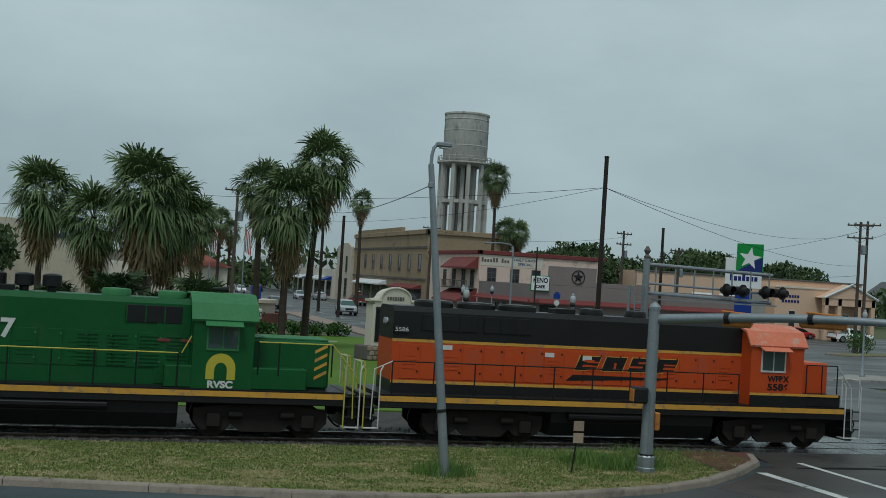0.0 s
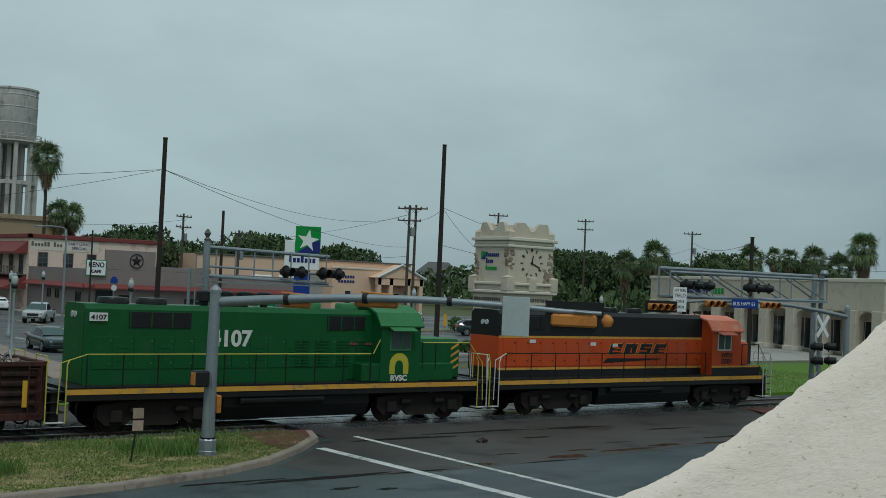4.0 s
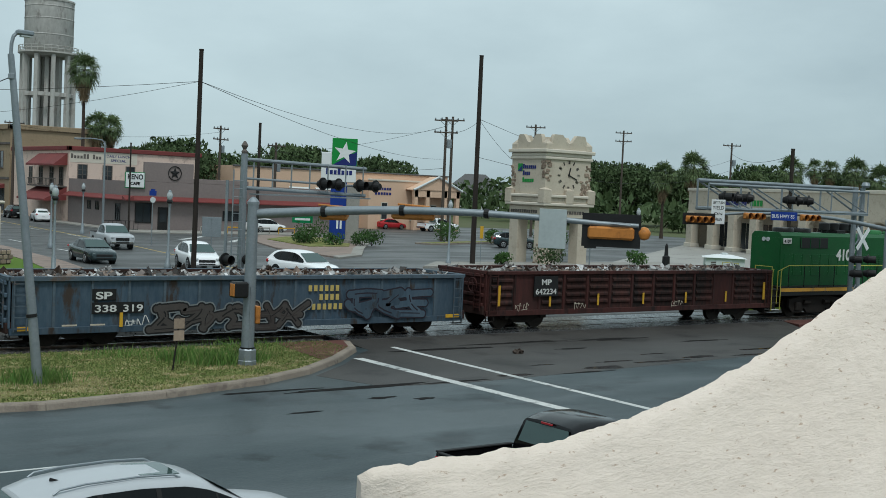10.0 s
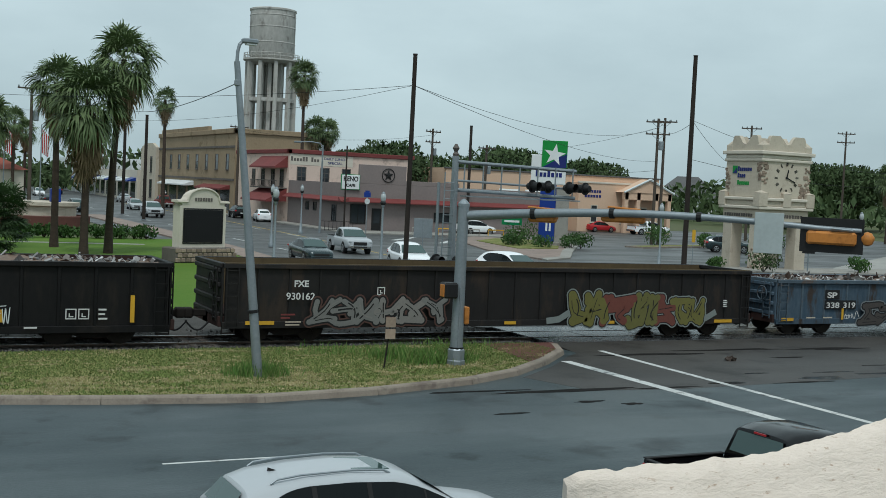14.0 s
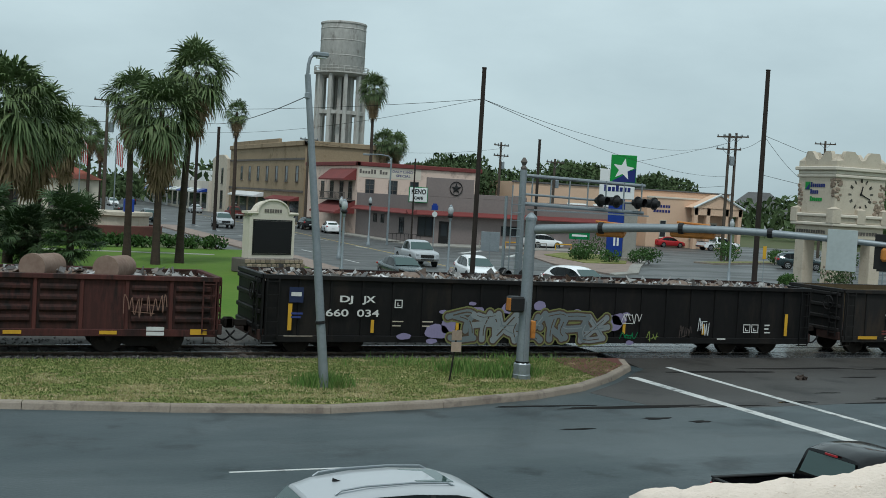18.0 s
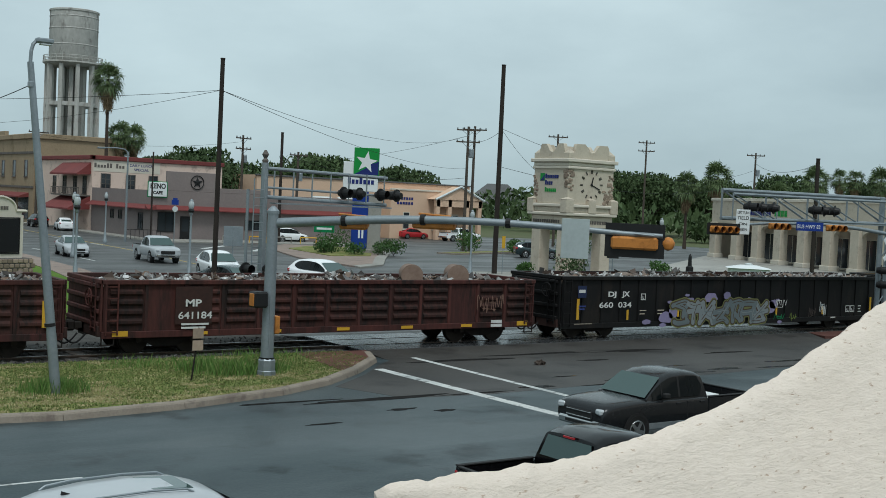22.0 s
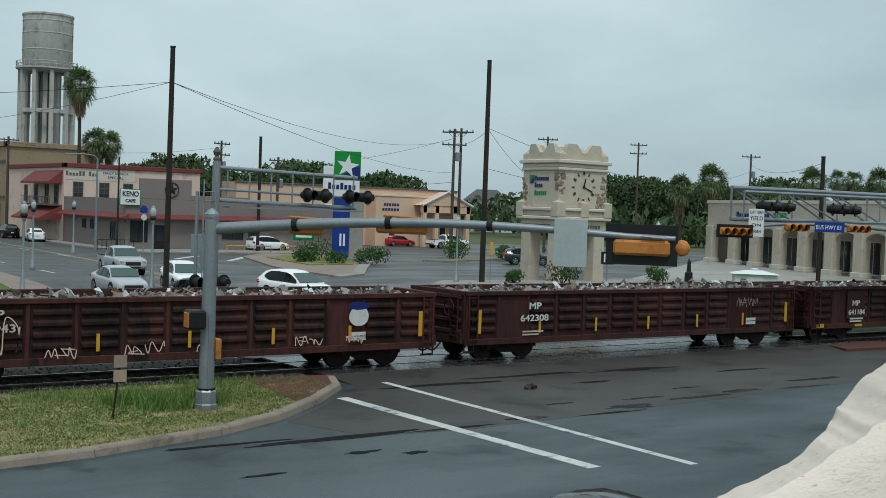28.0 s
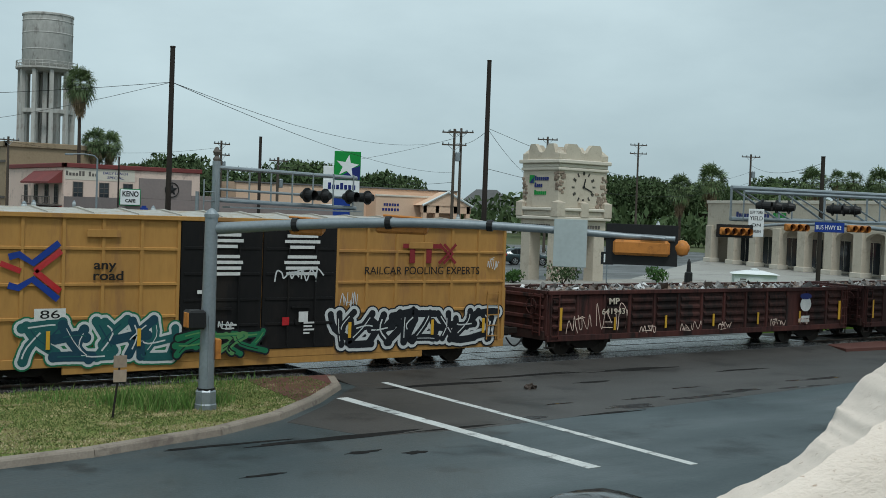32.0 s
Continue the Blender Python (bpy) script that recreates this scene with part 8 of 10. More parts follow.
def cafe():
    t = thing("cafe_building", "low mauve-grey corner cafe with a dull red eave", "cafe", pose(46.5, 117.8, 0))
    shell(t, 0, 25, 0, 19, 5.1, "grey_wall")
    part("stepped_parapet", Mesh().box(1.4, 6.9, 0, 0.35, 5.1, 7.15, 0.03), M["grey_wall"], t)
    part("stepped_parapet", Mesh().box(6.9, 13.4, 0, 0.35, 5.1, 5.6, 0.03), M["grey_wall"], t)
    eave = [(0.0, 3.6), (-0.8, 3.2), (-0.8, 3.1), (0.0, 3.1)]
    part("eave", Mesh().prism([(u, z) for u, z in eave], "x", -0.9, 25.2), M["red_trim"], t, "dull red sloping eave")
    part("eave", Mesh().prism([(u, z) for u, z in eave], "y", -0.9, 19), M["red_trim"], t, "dull red sloping eave")
    st = part("star_ring", Mesh().pipe([(4.75 + 0.72 * math.cos(math.pi * i / 14), -0.06, 6.1 + 0.72 * math.sin(math.pi * i / 14)) for i in range(29)], 0.045, 6), M["black"], t, "round dark star emblem")
    sm = Mesh()
    pts = star_poly(4.75, 6.1, 0.62)
    for i in range(10):
        a, b = pts[i], pts[(i + 1) % 10]
        sm.face((4.75, -0.14, 6.1), (b[0], -0.06, b[1]), (a[0], -0.06, a[1]))
    part("star", sm, M["black"], t)
    sg = part("hanging_sign", Mesh().box(-0.65, 1.35, -0.25, -0.1, 4.45, 5.95, 0.04), M["sign_white"], t, "white sign board with dark lettering")
    part("sign_frame", Mesh().box(-0.73, 1.43, -0.2, -0.12, 4.37, 6.03, 0.03), M["road_green"], sg)
    lettering("sign_text", "KENO", 0.72, M["black"], sg, pose(0.35, -0.26, 5.3) @ UP, "", 1.65, 0.02)
    lettering("sign_text", "CAFE", 0.42, M["black"], sg, pose(0.35, -0.26, 4.72) @ UP, "", 1.05, 0.02)
    for args in ((11.6, 1.3, 2.2, 0.9), (14.0, 1.3, 1.0, 0.9)):
        window_in(t, args[0], args[1], args[2], args[3], 0.0, M["black"], (2, 1), False)
    for y, w, z, h in ((3.4, 1.2, 1.0, 1.6), (9.5, 0.9, 1.9, 0.8), (12.0, 0.9, 1.9, 0.8)):
        window_in(t, y, z, w, h, 0.0, M["black"], (2, 1), False, axis="x")
    window_in(t, 1.4, 0.9, 1.6, 1.9, 0.0, M["black"], (2, 1), False)
    d = part("door", Mesh().box(3.0, 4.1, -0.06, 0.02, 0.05, 2.5, 0.02), M["black"], t, "dark entrance door")
    part("door_glass", Mesh().box(3.2, 3.9, -0.08, -0.055, 0.9, 2.2), M["window"], d)
    part("roof_unit", Mesh().box(-2 + 4, 5.4, 3, 5, 5.1, 5.9, 0.05), M["galv"], t)
    rl = Mesh()
    for i in range(9):
        rl.box(-3.2 + i * 0.45, -3.16 + i * 0.45, -1.2, -1.16, 0.05, 1.05)
    rl.box(-3.2, 0.45, -1.2, -1.16, 1.0, 1.05).box(-3.2, 0.45, -1.2, -1.16, 0.15, 0.2)
    part("railing", rl, M["black"], t)
    p = thing("cafe_building", "two-storey pale pink cafe with red cornice and awnings", "cafe", pose(46.5, 136.9, 0))
    shell(p, 0, 16.3, 0.0, 22, 8.6, "pink_wall")
    part("cornice", Mesh().box(-0.2, 16.5, -0.2, 0.3, 8.35, 8.85, 0.05), M["red_trim"], p)
    part("cornice", Mesh().box(-0.2, 0.3, -0.2, 22, 8.35, 8.85, 0.05), M["red_trim"], p)
    part("painted_sign", Mesh().box(0.1, 8.2, -0.03, 0.0, 7.0, 8.3), M["cream_trim"], p, "white painted sign band")
    for j in range(10):
        if j != 6:
            part("lettering_block", Mesh().box(0.2 + j * 0.37, 0.46 + j * 0.37, -0.045, -0.03, 7.45, 7.78 + (0.2 if j in (0, 4, 5, 7) else 0)), M["shaft"], p, "grey lettering as plain blocks" if j == 0 else "")
    lettering("sign_text", "DAILY LUNCH", 0.42, M["sign_navy"], p, pose(5.9, -0.04, 7.75) @ UP, "", 2.9, 0.005)
    lettering("sign_text", "SPECIAL", 0.42, M["sign_navy"], p, pose(5.9, -0.04, 7.25) @ UP, "", 1.9, 0.005)
    for x in (1.6, 4.6, 7.4, 13.6):
        window_in(p, x, 5.0, 1.0, 1.7, 0.0, M["shaft"], (2, 3))
    for y in (2.5, 6.0, 10.0, 14.0):
        window_in(p, y, 4.4, 1.2, 1.9, 0.0, M["shaft"], (2, 3), axis="x")
    for z, dz, out in ((6.7, 1.3, 1.6), (2.6, 1.5, 2.6)):
        part("awning", Mesh().prism([(0.0, z + dz), (-out, z), (-out, z - 0.2), (0.0, z - 0.1)], "y", 0.5, 11), M["red_trim"], p, "dark red sloping awning")
    part("balcony", Mesh().box(-1.4, 0, 0.5, 11, 4.0, 4.15), M["shaft"], p)
    br = Mesh()
    for i in range(22):
        br.box(-1.4, -1.35, 0.5 + i * 0.5, 0.54 + i * 0.5, 4.15, 5.0)
    br.box(-1.42, -1.34, 0.5, 11, 4.95, 5.03)
    part("balcony_rail", br, M["shaft"], p)


cafe()


def yellow_building():
    t = thing("brick_building", "two-storey buff brick commercial building", "commercial building", pose(46.5, 160, 0))
    shell(t, 0, 11, 0, 46, 11.6, "yellow_brick")
    part("cornice", Mesh().box(-0.25, 11, -0.25, 0.3, 11.2, 11.9, 0.06), M["yellow_brick"], t)
    part("cornice", Mesh().box(-0.25, 0.3, -0.25, 46, 11.2, 11.9, 0.06), M["yellow_brick"], t)
    part("parapet_block", Mesh().box(-0.1, 0.4, 14, 44, 11.9, 12.5, 0.03), M["yellow_brick"], t)
    for z in (9.2, 4.6):
        part("string_course", Mesh().box(-0.12, 0, 0, 46, z, z + 0.3), M["shaft"], t)
    for i in range(8):
        window_in(t, 3.5 + i * 5.6, 6.2, 1.3, 2.1, 0.0, M["shaft"], (1, 2), axis="x")
    for i in range(2):
        window_in(t, 3.0 + i * 5.0, 6.2, 1.3, 2.1, 0.0, M["shaft"], (1, 2))
    for i in range(7):
        part("shop_window", Mesh().box(-0.06, 0.02, 2 + i * 6.2, 6.6 + i * 6.2, 0.5, 3.4), M["window"], t)
    part("awning", Mesh().prism([(0.0, 4.3), (-1.6, 3.7), (-1.6, 3.5), (0.0, 3.6)], "y", 22, 40), M["sign_white"], t)
    part("awning", Mesh().prism([(0.0, 4.0), (-1.4, 3.5), (-1.4, 3.3), (0.0, 3.4)], "y", 2, 16), M["red_trim"], t)
    c = thing("corner_building", "tan stucco corner building with a gabled parapet", "commercial building", pose(46.0, 206.2, 0))
    shell(c, 0, 20, 0, 12, 9.6, "cream")
    part("gable", Mesh().prism([(0, 9.6), (3, 10.4), (9, 10.4), (12, 9.6)], "x", 0, 0.5), M["cream"], c)
    for y in (3.5, 8.5):
        window_in(c, y, 5.4, 1.3, 2.6, 0.0, M["shaft"], (1, 2), axis="x")
        window_in(c, y, 1.0, 1.8, 3.0, 0.0, M["shaft"], (1, 2), axis="x")
    g = thing("far_building", "pale rendered low street front", "commercial building", pose(45.5, 218.6, 0))
    shell(g, 0, 20, 0, 42, 5.6, "cream_trim")
    for i in range(7):
        part("awning", Mesh().prism([(0.0, 4.2), (-1.6, 3.6), (-1.6, 3.4), (0.0, 3.6)], "y", 1.2 + i * 6, 5.6 + i * 6), M["hvac"] if i % 3 else M["sign_blue"], g)
        part("shop_window", Mesh().box(-0.05, 0.02, 1.5 + i * 6, 5.5 + i * 6, 0.5, 3.2), M["window"], g)
    s = thing("shop_building", "small grey stucco shop with arched windows", "shop building", pose(45.8, 146, 0))
    shell(s, 0.9, 10, 13.2, 13.9, 4.0, "grey_wall")


yellow_building()


def small_buildings():
    t = thing("shop_building", "low cream building with a red hipped roof", "shop building", pose(4, 160, 0))
    shell(t, 0, 15, 0, 14, 4.8, "cream_trim")
    part("hip_roof", Mesh().add([(4, -0.5, 4.8), (15.5, -0.5, 4.8), (15.5, 14.5, 4.8), (4, 14.5, 4.8), (8, 6, 6.6), (12, 6, 6.6)], [(0, 1, 5, 4), (1, 2, 5), (2, 3, 4, 5), (3, 0, 4)]), M["roof_red"], t)
    window_in(t, 4, 1.2, 2.2, 1.8, 0.0, M["shaft"])
    window_in(t, 10, 1.2, 2.2, 1.8, 0.0, M["shaft"])
    b = thing("shop_building", "peach building with a red tile roof and star panel", "shop building", pose(-26, 112, 0))
    shell(b, 0, 26.5, 0, 20, 7.4, "pink_wall")
    part("tile_roof", Mesh().prism([(-1.2, 5.6), (4, 7.6), (4, 7.3), (-1.2, 5.3)], "x", 0, 17), M["roof_red"], b)
    part("tall_bay", Mesh().box(18, 26.8, -0.6, 6, 0, 8.2, 0.04), M["cream"], b)
    pn = part("star_panel", Mesh().box(22.5, 26.5, -0.75, -0.6, 6.7, 8.6, 0.03), M["sign_navy"], b)
    sm = Mesh()
    pts = star_poly(24.5, 7.6, 0.8)
    for i in range(10):
        p, q = pts[i], pts[(i + 1) % 10]
        sm.face((24.5, -0.78, 7.6), (q[0], -0.78, q[1]), (p[0], -0.78, p[1]))
    part("star", sm, M["sign_white"], pn)
    for x in (3, 8, 13):
        window_in(b, x, 1.2, 2.4, 2.4, 0.0, M["shaft"], (2, 1))
    h = thing("house", "white bungalow with a grey hipped roof and arched porch", "house", pose(177.5, 242, 0, 0, 0, -38))
    h.scale = (1.3, 1.3, 1.3)
    shell(h, 0, 12, 0, 9, 4.2, "sign_white")
    part("hip_roof", Mesh().add([(-0.8, -0.8, 4.1), (12.8, -0.8, 4.1), (12.8, 9.8, 4.1), (-0.8, 9.8, 4.1), (4, 4.5, 8.2), (8, 4.5, 8.2)], [(0, 1, 5, 4), (1, 2, 5), (2, 3, 4, 5), (3, 0, 4)]), M["roof_grey"], h)
    # flat dark arches on the wall stand for the porch openings in shade
    for x in (2.0, 5.0):
        part("porch_arch", Mesh().prism([(x - 1.1, 0.1), (x + 1.1, 0.1), (x + 1.1, 2.0)] + [(x + 1.1 * math.cos(math.pi * i / 8), 2.0 + 0.9 * math.sin(math.pi * i / 8)) for i in range(1, 8)] + [(x - 1.1, 2.0)], "y", -0.04, 0.02), M["shaft"], h)
    window_in(h, 9.3, 1.2, 1.4, 1.6, 0.0, M["shaft"])
    f = thing("shop_building", "pale low shop seen through the trees", "shop building", pose(118, 60, 0, 0, 0, -111))
    shell(f, 20, 50, 14, 30, 6.5, "cream_trim")
    w = thing("far_building", "white and blue awninged street front", "commercial building", pose(45.5, 262, 0))
    shell(w, 0, 25, 0, 60, 8, "sign_white")
    for i in range(8):
        part("awning", Mesh().prism([(0.0, 4.2), (-2, 3.4), (-2, 3.2), (0.0, 3.6)], "y", 2 + i * 7, 7 + i * 7), M["hvac"] if i % 2 else M["sign_blue"], w)
    e = thing("far_building", "distant low brown street front", "commercial building", pose(-8, 215, 0))
    shell(e, 0, 26, 0, 90, 6.5, "grey_brick")
    for i in range(10):
        part("shop_window", Mesh().box(26.0, 26.06, 3 + i * 8.5, 8 + i * 8.5, 0.5, 3.2), M["window"], e)


small_buildings()


def monument_sign():
    t = thing("monument_sign", "cream stucco monument sign with a dark display on a stone base", "sign", pose(18.0, 68.7, 0.1, 0, 0, 20))
    part("stone_base", Mesh().box(-2.05, 2.05, -0.75, 0.75, 0, 0.85, 0.06), M["shaft"], t)
    rnd = random.Random(5)
    st = Mesh().box(-0.5, 0.5, -0.5, 0.5, -0.5, 0.5, 0.14).data("stone", M["fieldstone"])
    for i in range(12):
        for j in range(3):
            ob = part("stone", st, None, t, at=pose(-1.9 + i * 0.345 + (j % 2) * 0.12, -0.74, 0.16 + j * 0.27))
            ob.scale = (rnd.uniform(0.26, 0.33), 0.12, rnd.uniform(0.2, 0.25))
    out = [(-1.6, 0.85), (1.6, 0.85), (1.6, 3.25), (1.45, 3.3), (1.5, 3.42), (1.75, 3.45), (1.75, 3.6), (1.15, 3.62)] + [(1.05 * math.cos(math.pi * i / 14), 3.62 + 0.62 * math.sin(math.pi * i / 14)) for i in range(1, 14)] + [(-1.15, 3.62), (-1.75, 3.6), (-1.75, 3.45), (-1.5, 3.42), (-1.45, 3.3), (-1.6, 3.25)]
    part("sign_body", Mesh().prism(out, "y", -0.35, 0.35), M["cream_trim"], t)
    dp = part("display", Mesh().box(-1.3, 1.3, -0.4, -0.34, 1.15, 3.05, 0.02), M["screen"], t, "dark blank display panel")
    part("display_frame", Mesh().box(-1.38, 1.38, -0.385, -0.34, 1.07, 1.13).box(-1.38, 1.38, -0.385, -0.34, 3.07, 3.13).box(-1.38, -1.32, -0.385, -0.34, 1.13, 3.07).box(1.32, 1.38, -0.385, -0.34, 1.13, 3.07).box(-1.3, 1.3, -0.41, -0.38, 2.62, 2.65), M["black"], dp)
    for j in range(7):
        part("lettering_block", Mesh().box(-0.62 + j * 0.18, -0.5 + j * 0.18, -0.38, -0.345, 3.55, 3.75), M["shaft"], t, "dark raised lettering as plain blocks" if j == 0 else "")
    arch = Mesh()
    pts = [(1.08 * math.cos(math.pi * i / 14), -0.36, 3.63 + 0.66 * math.sin(math.pi * i / 14)) for i in range(15)]
    part("arch_moulding", arch.pipe([(1.8, -0.36, 3.5), (1.1, -0.36, 3.5), *pts, (-1.1, -0.36, 3.5), (-1.8, -0.36, 3.5)], 0.07, 6), M["cream_trim"], t)


monument_sign()


def relay_case():
    t = thing("relay_case", "white metal railway relay case with a shallow roof", "equipment cabinet", pose(54.9, 46.6, 0.1, 0, 0, -45))
    t.scale = (0.9, 0.9, 0.82)
    part("case", Mesh().box(-1.25, 1.25, -0.95, 0.95, 0.0, 2.5, 0.03), M["hvac"], t)
    part("roof", Mesh().add([(-1.4, -1.1, 2.5), (1.4, -1.1, 2.5), (1.4, 1.1, 2.5), (-1.4, 1.1, 2.5), (-0.5, -0.3, 2.72), (0.5, -0.3, 2.72), (0.5, 0.3, 2.72), (-0.5, 0.3, 2.72)], [(0, 1, 5, 4), (1, 2, 6, 5), (2, 3, 7, 6), (3, 0, 4, 7), (4, 5, 6, 7), (3, 2, 1, 0)]), M["sign_white"], t)
    part("door", Mesh().box(-0.55, 0.45, -0.98, -0.95, 0.15, 2.3, 0.01), M["hvac"], t)
    part("door_handle", Mesh().box(0.3, 0.36, -1.02, -0.98, 1.1, 1.35), M["black"], t)
    part("vent", Mesh().lathe([(0.25, 2.70), (0.25, 2.82), (0.1, 2.86)], 0, 0, 10), M["hvac"], t)
    bars(t, "notice", -0.9, 2.2, [0.5, 0.35, 0.45], M["shaft"], -0.955, 0.08)


relay_case()


# ---- plants ----
def fan_leaf(m, k, r, rnd, n=13, droop=0.35):
    """One fan frond: a stalk and narrow blades that spread, bend over and hang."""
    L = r * 0.5
    m.add([k @ Vector(p) for p in ((-0.025, 0, 0), (0.025, 0, 0), (0.015, L, 0), (-0.015, L, 0))], [(0, 1, 2, 3)])
    b = k @ Vector((0, L * 0.97, 0))
    for i in range(n):
        a = radians(-100 + 200 * i / (n - 1) + rnd.uniform(-5, 5))
        q = r * 0.6 * rnd.uniform(0.75, 1.15)
        dx, dy = math.sin(a), math.cos(a)
        side = Vector((dy, -dx, 0)) * 0.55 * r / n
        mid = Vector((dx * q * 0.55, L + dy * q * 0.55, rnd.uniform(-0.02, 0.06) * r))
        p0, p1, p2, p3 = k @ (mid + side), k @ (mid - side), k @ Vector((dx * q * 0.85, L + dy * q * 0.85, 0)), k @ Vector((dx * q, L + dy * q, 0))
        fall = droop * r * rnd.uniform(0.35, 0.85)
        for p, w in ((p0, 0.12), (p1, 0.12), (p2, 0.55), (p3, 1.25)):
            p.z -= fall * w
        e = (p0 - p1) * 0.3
        m.add([b, p0, p2 + e, p3, p2 - e, p1], [(0, 1, 5), (1, 2, 4, 5), (2, 3, 4)])


def palm_meshes(seed, r, green, skirt):
    rnd = random.Random(seed)
    g, s = Mesh(), Mesh()
    for i in range(green):
        f = i / green
        tilt = 84 - 140 * f ** 0.9 + rnd.uniform(-10, 10)
        k = pose(0, 0, 0.2 - 0.6 * f, 0, 0, i * 137.5 + rnd.uniform(-14, 14)) @ pose(0, 0.1, 0, tilt, rnd.uniform(-25, 25), 0)
        fan_leaf(g, k, r * rnd.uniform(0.65, 0.98), rnd, 21, 0.2 + 0.33 * f)
    for i in range(skirt):
        f = i / max(1, skirt)
        k = pose(0, 0, -0.3 - 2.7 * f * r / 2.2, 0, 0, i * 137.5 + rnd.uniform(-20, 20)) @ pose(0, 0.1, 0, -48 - 36 * f ** 0.6 + rnd.uniform(-10, 10), rnd.uniform(-20, 20), 0)
        fan_leaf(s, k, r * rnd.uniform(0.5, 0.85) * (1 - 0.45 * f), rnd, 12, 0.5)
    return g.data("crown", M["palm"]), s.data("dry_skirt", M["palm_dry"])


PALMS = [palm_meshes(21, 2.3, 64, 60), palm_meshes(22, 2.1, 56, 44), palm_meshes(23, 1.6, 40, 30)]
PALM_LABEL = ("tall fan palm with a shaggy skirt of dry fronds", "fan palm with green fronds and a brown skirt", "slender fan palm with a small crown")


def palm(x, y, h, kind=0, scale=1.0, lean=0.0, r=0.2, turn=0, bare=0.0):
    t = thing("palm_tree", PALM_LABEL[kind], "palm tree", pose(x, y, 0, 0, 0, turn), "fan palms")
    m = Mesh()
    n = 8
    rings = [(Vector((lean * (i / n) ** 2, 0, h * i / n)), r * (1.25 - 0.45 * i / n) * (1.25 if i == 0 else 1)) for i in range(n + 1)]
    for (p, a), (q, b) in zip(rings, rings[1:]):
        m.tube(p, q, a, b, n=10, caps=False)
    part("trunk", m, M["bark"], t, smooth=True)
    for name, me in zip(("crown", "dry_skirt"), PALMS[kind]):
        ob = part(name, me, None, t, at=pose(lean, 0, h, 0, 0, turn * 1.7))
        ob.scale = (scale, scale, scale)
    return t


for a in ((13.9, 74.6, 12.0, 1, 1.12, -0.6), (12.1, 72.6, 9.3, 0, 1.22, 0.1), (11.4, 79.6, 10.6, 1, 0.95, -0.3), (3.6, 70.4, 9.3, 0, 1.3, 0.2), (-2.6, 84.9, 9.4, 0, 1.2, 0.1), (5.6, 76.5, 8.4, 0, 1.25, 0.5),
          (1.0, 76.0, 7.6, 1, 1.15, -0.4), (8.6, 96, 8.5, 1, 1.1, 0.2), (33.6, 146.2, 14.2, 2, 1.1, 0.1), (49.7, 141.5, 18.2, 1, 1.05, -0.2), (57.7, 160, 12.6, 1, 0.95, 0.2), (60.4, 161, 12.4, 1, 0.95, 0.3), (59.0, 163, 11.2, 2, 1.1, 0.1),
          (17.5, 159, 11.0, 2, 1.2, 0.2), (15.2, 158, 9.6, 2, 1.1, 0), (19.6, 165, 10.0, 2, 1.1, 0.1)):
    palm(*a, turn=(a[0] * 37) % 360)
# palms in the distance east
for a in ((75.5, 84.0, 8.6, 1, 0.8, 0), (92.0, 100, 7.4, 2, 1.0, 0), (131, 123.4, 9.4, 1, 1.1, 0.1), (134, 120.2, 10.8, 1, 1.2, -0.1), (139.6, 113.7, 8.6, 1, 1.0, 0), (142.7, 109.7, 10.8, 1, 1.15, 0.1), (144.8, 106.9, 11.2, 2, 1.0, 0.2), (147, 106.0, 11.2, 2, 1.0, -0.2), (148, 102.5, 11.0, 1, 1.1, 0), (124.9, 83, 9.0, 1, 1.05, 0), (126.5, 80.8, 11.6, 0, 1.0, 0),
          (128, 68, 10.5, 0, 1.2, 0.1), (140, 74, 14.0, 1, 1.2, 0), (132, 63, 12.0, 0, 1.1, 0.2)):
    palm(*a, turn=(a[0] * 53) % 360)


def fan_shrub(x, y, h, r):
    """A low palm with fronds down to the ground."""
    t = thing("palm_shrub", "dense low fan palm with fronds to the ground", "palm tree", pose(x, y, 0.1), "low palms in the park")
    rnd = random.Random(int(x * 10 + 900))
    m = Mesh()
    for i in range(170):
        f = rnd.random()
        z = h * (0.25 + 0.65 * f)
        k = pose(rnd.uniform(-0.3, 0.3) * r, rnd.uniform(-0.3, 0.3) * r, z * 0.85, 0, 0, i * 137.5) @ pose(0, 0.1, 0, 70 * f - 15 + rnd.uniform(-15, 15), rnd.uniform(-20, 20), 0)
        fan_leaf(m, k, r * rnd.uniform(0.38, 0.6), rnd, 19, 0.2)
    part("fronds", m, M["palm_deep"], t)
    part("trunk", Mesh().tube((0, 0, 0), (0, 0, h * 0.75), 0.22, 0.16, n=8), M["bark"], t)


for a in ((2.0, 66.0, 4.6, 2.5), (6.6, 67.0, 4.4, 2.5), (4.4, 69.5, 3.4, 2.2), (-1.2, 70.5, 3.4, 2.2), (-4.0, 74, 3.2, 2.0)):
    fan_shrub(*a)


def leaf_cloud(m, c, r, n, size, rnd):
    for _ in range(n):
        d = Vector((rnd.gauss(0, 1), rnd.gauss(0, 1), rnd.gauss(0, 1))).normalized() * (rnd.random() ** 0.35)
        p = Vector(c) + Vector((d.x * r[0], d.y * r[1], d.z * r[2]))
        s = size * rnd.uniform(0.6, 1.4)
        k = Matrix.Translation(p) @ Euler((rnd.uniform(0, 6.3), rnd.uniform(0, 6.3), rnd.uniform(0, 6.3))).to_matrix().to_4x4()
        m.add([k @ Vector(q) for q in ((-s, 0, 0), (0, -s * 0.5, s * 0.15), (s, 0, 0), (0, s * 0.5, s * 0.15))], [(0, 1, 2, 3)])


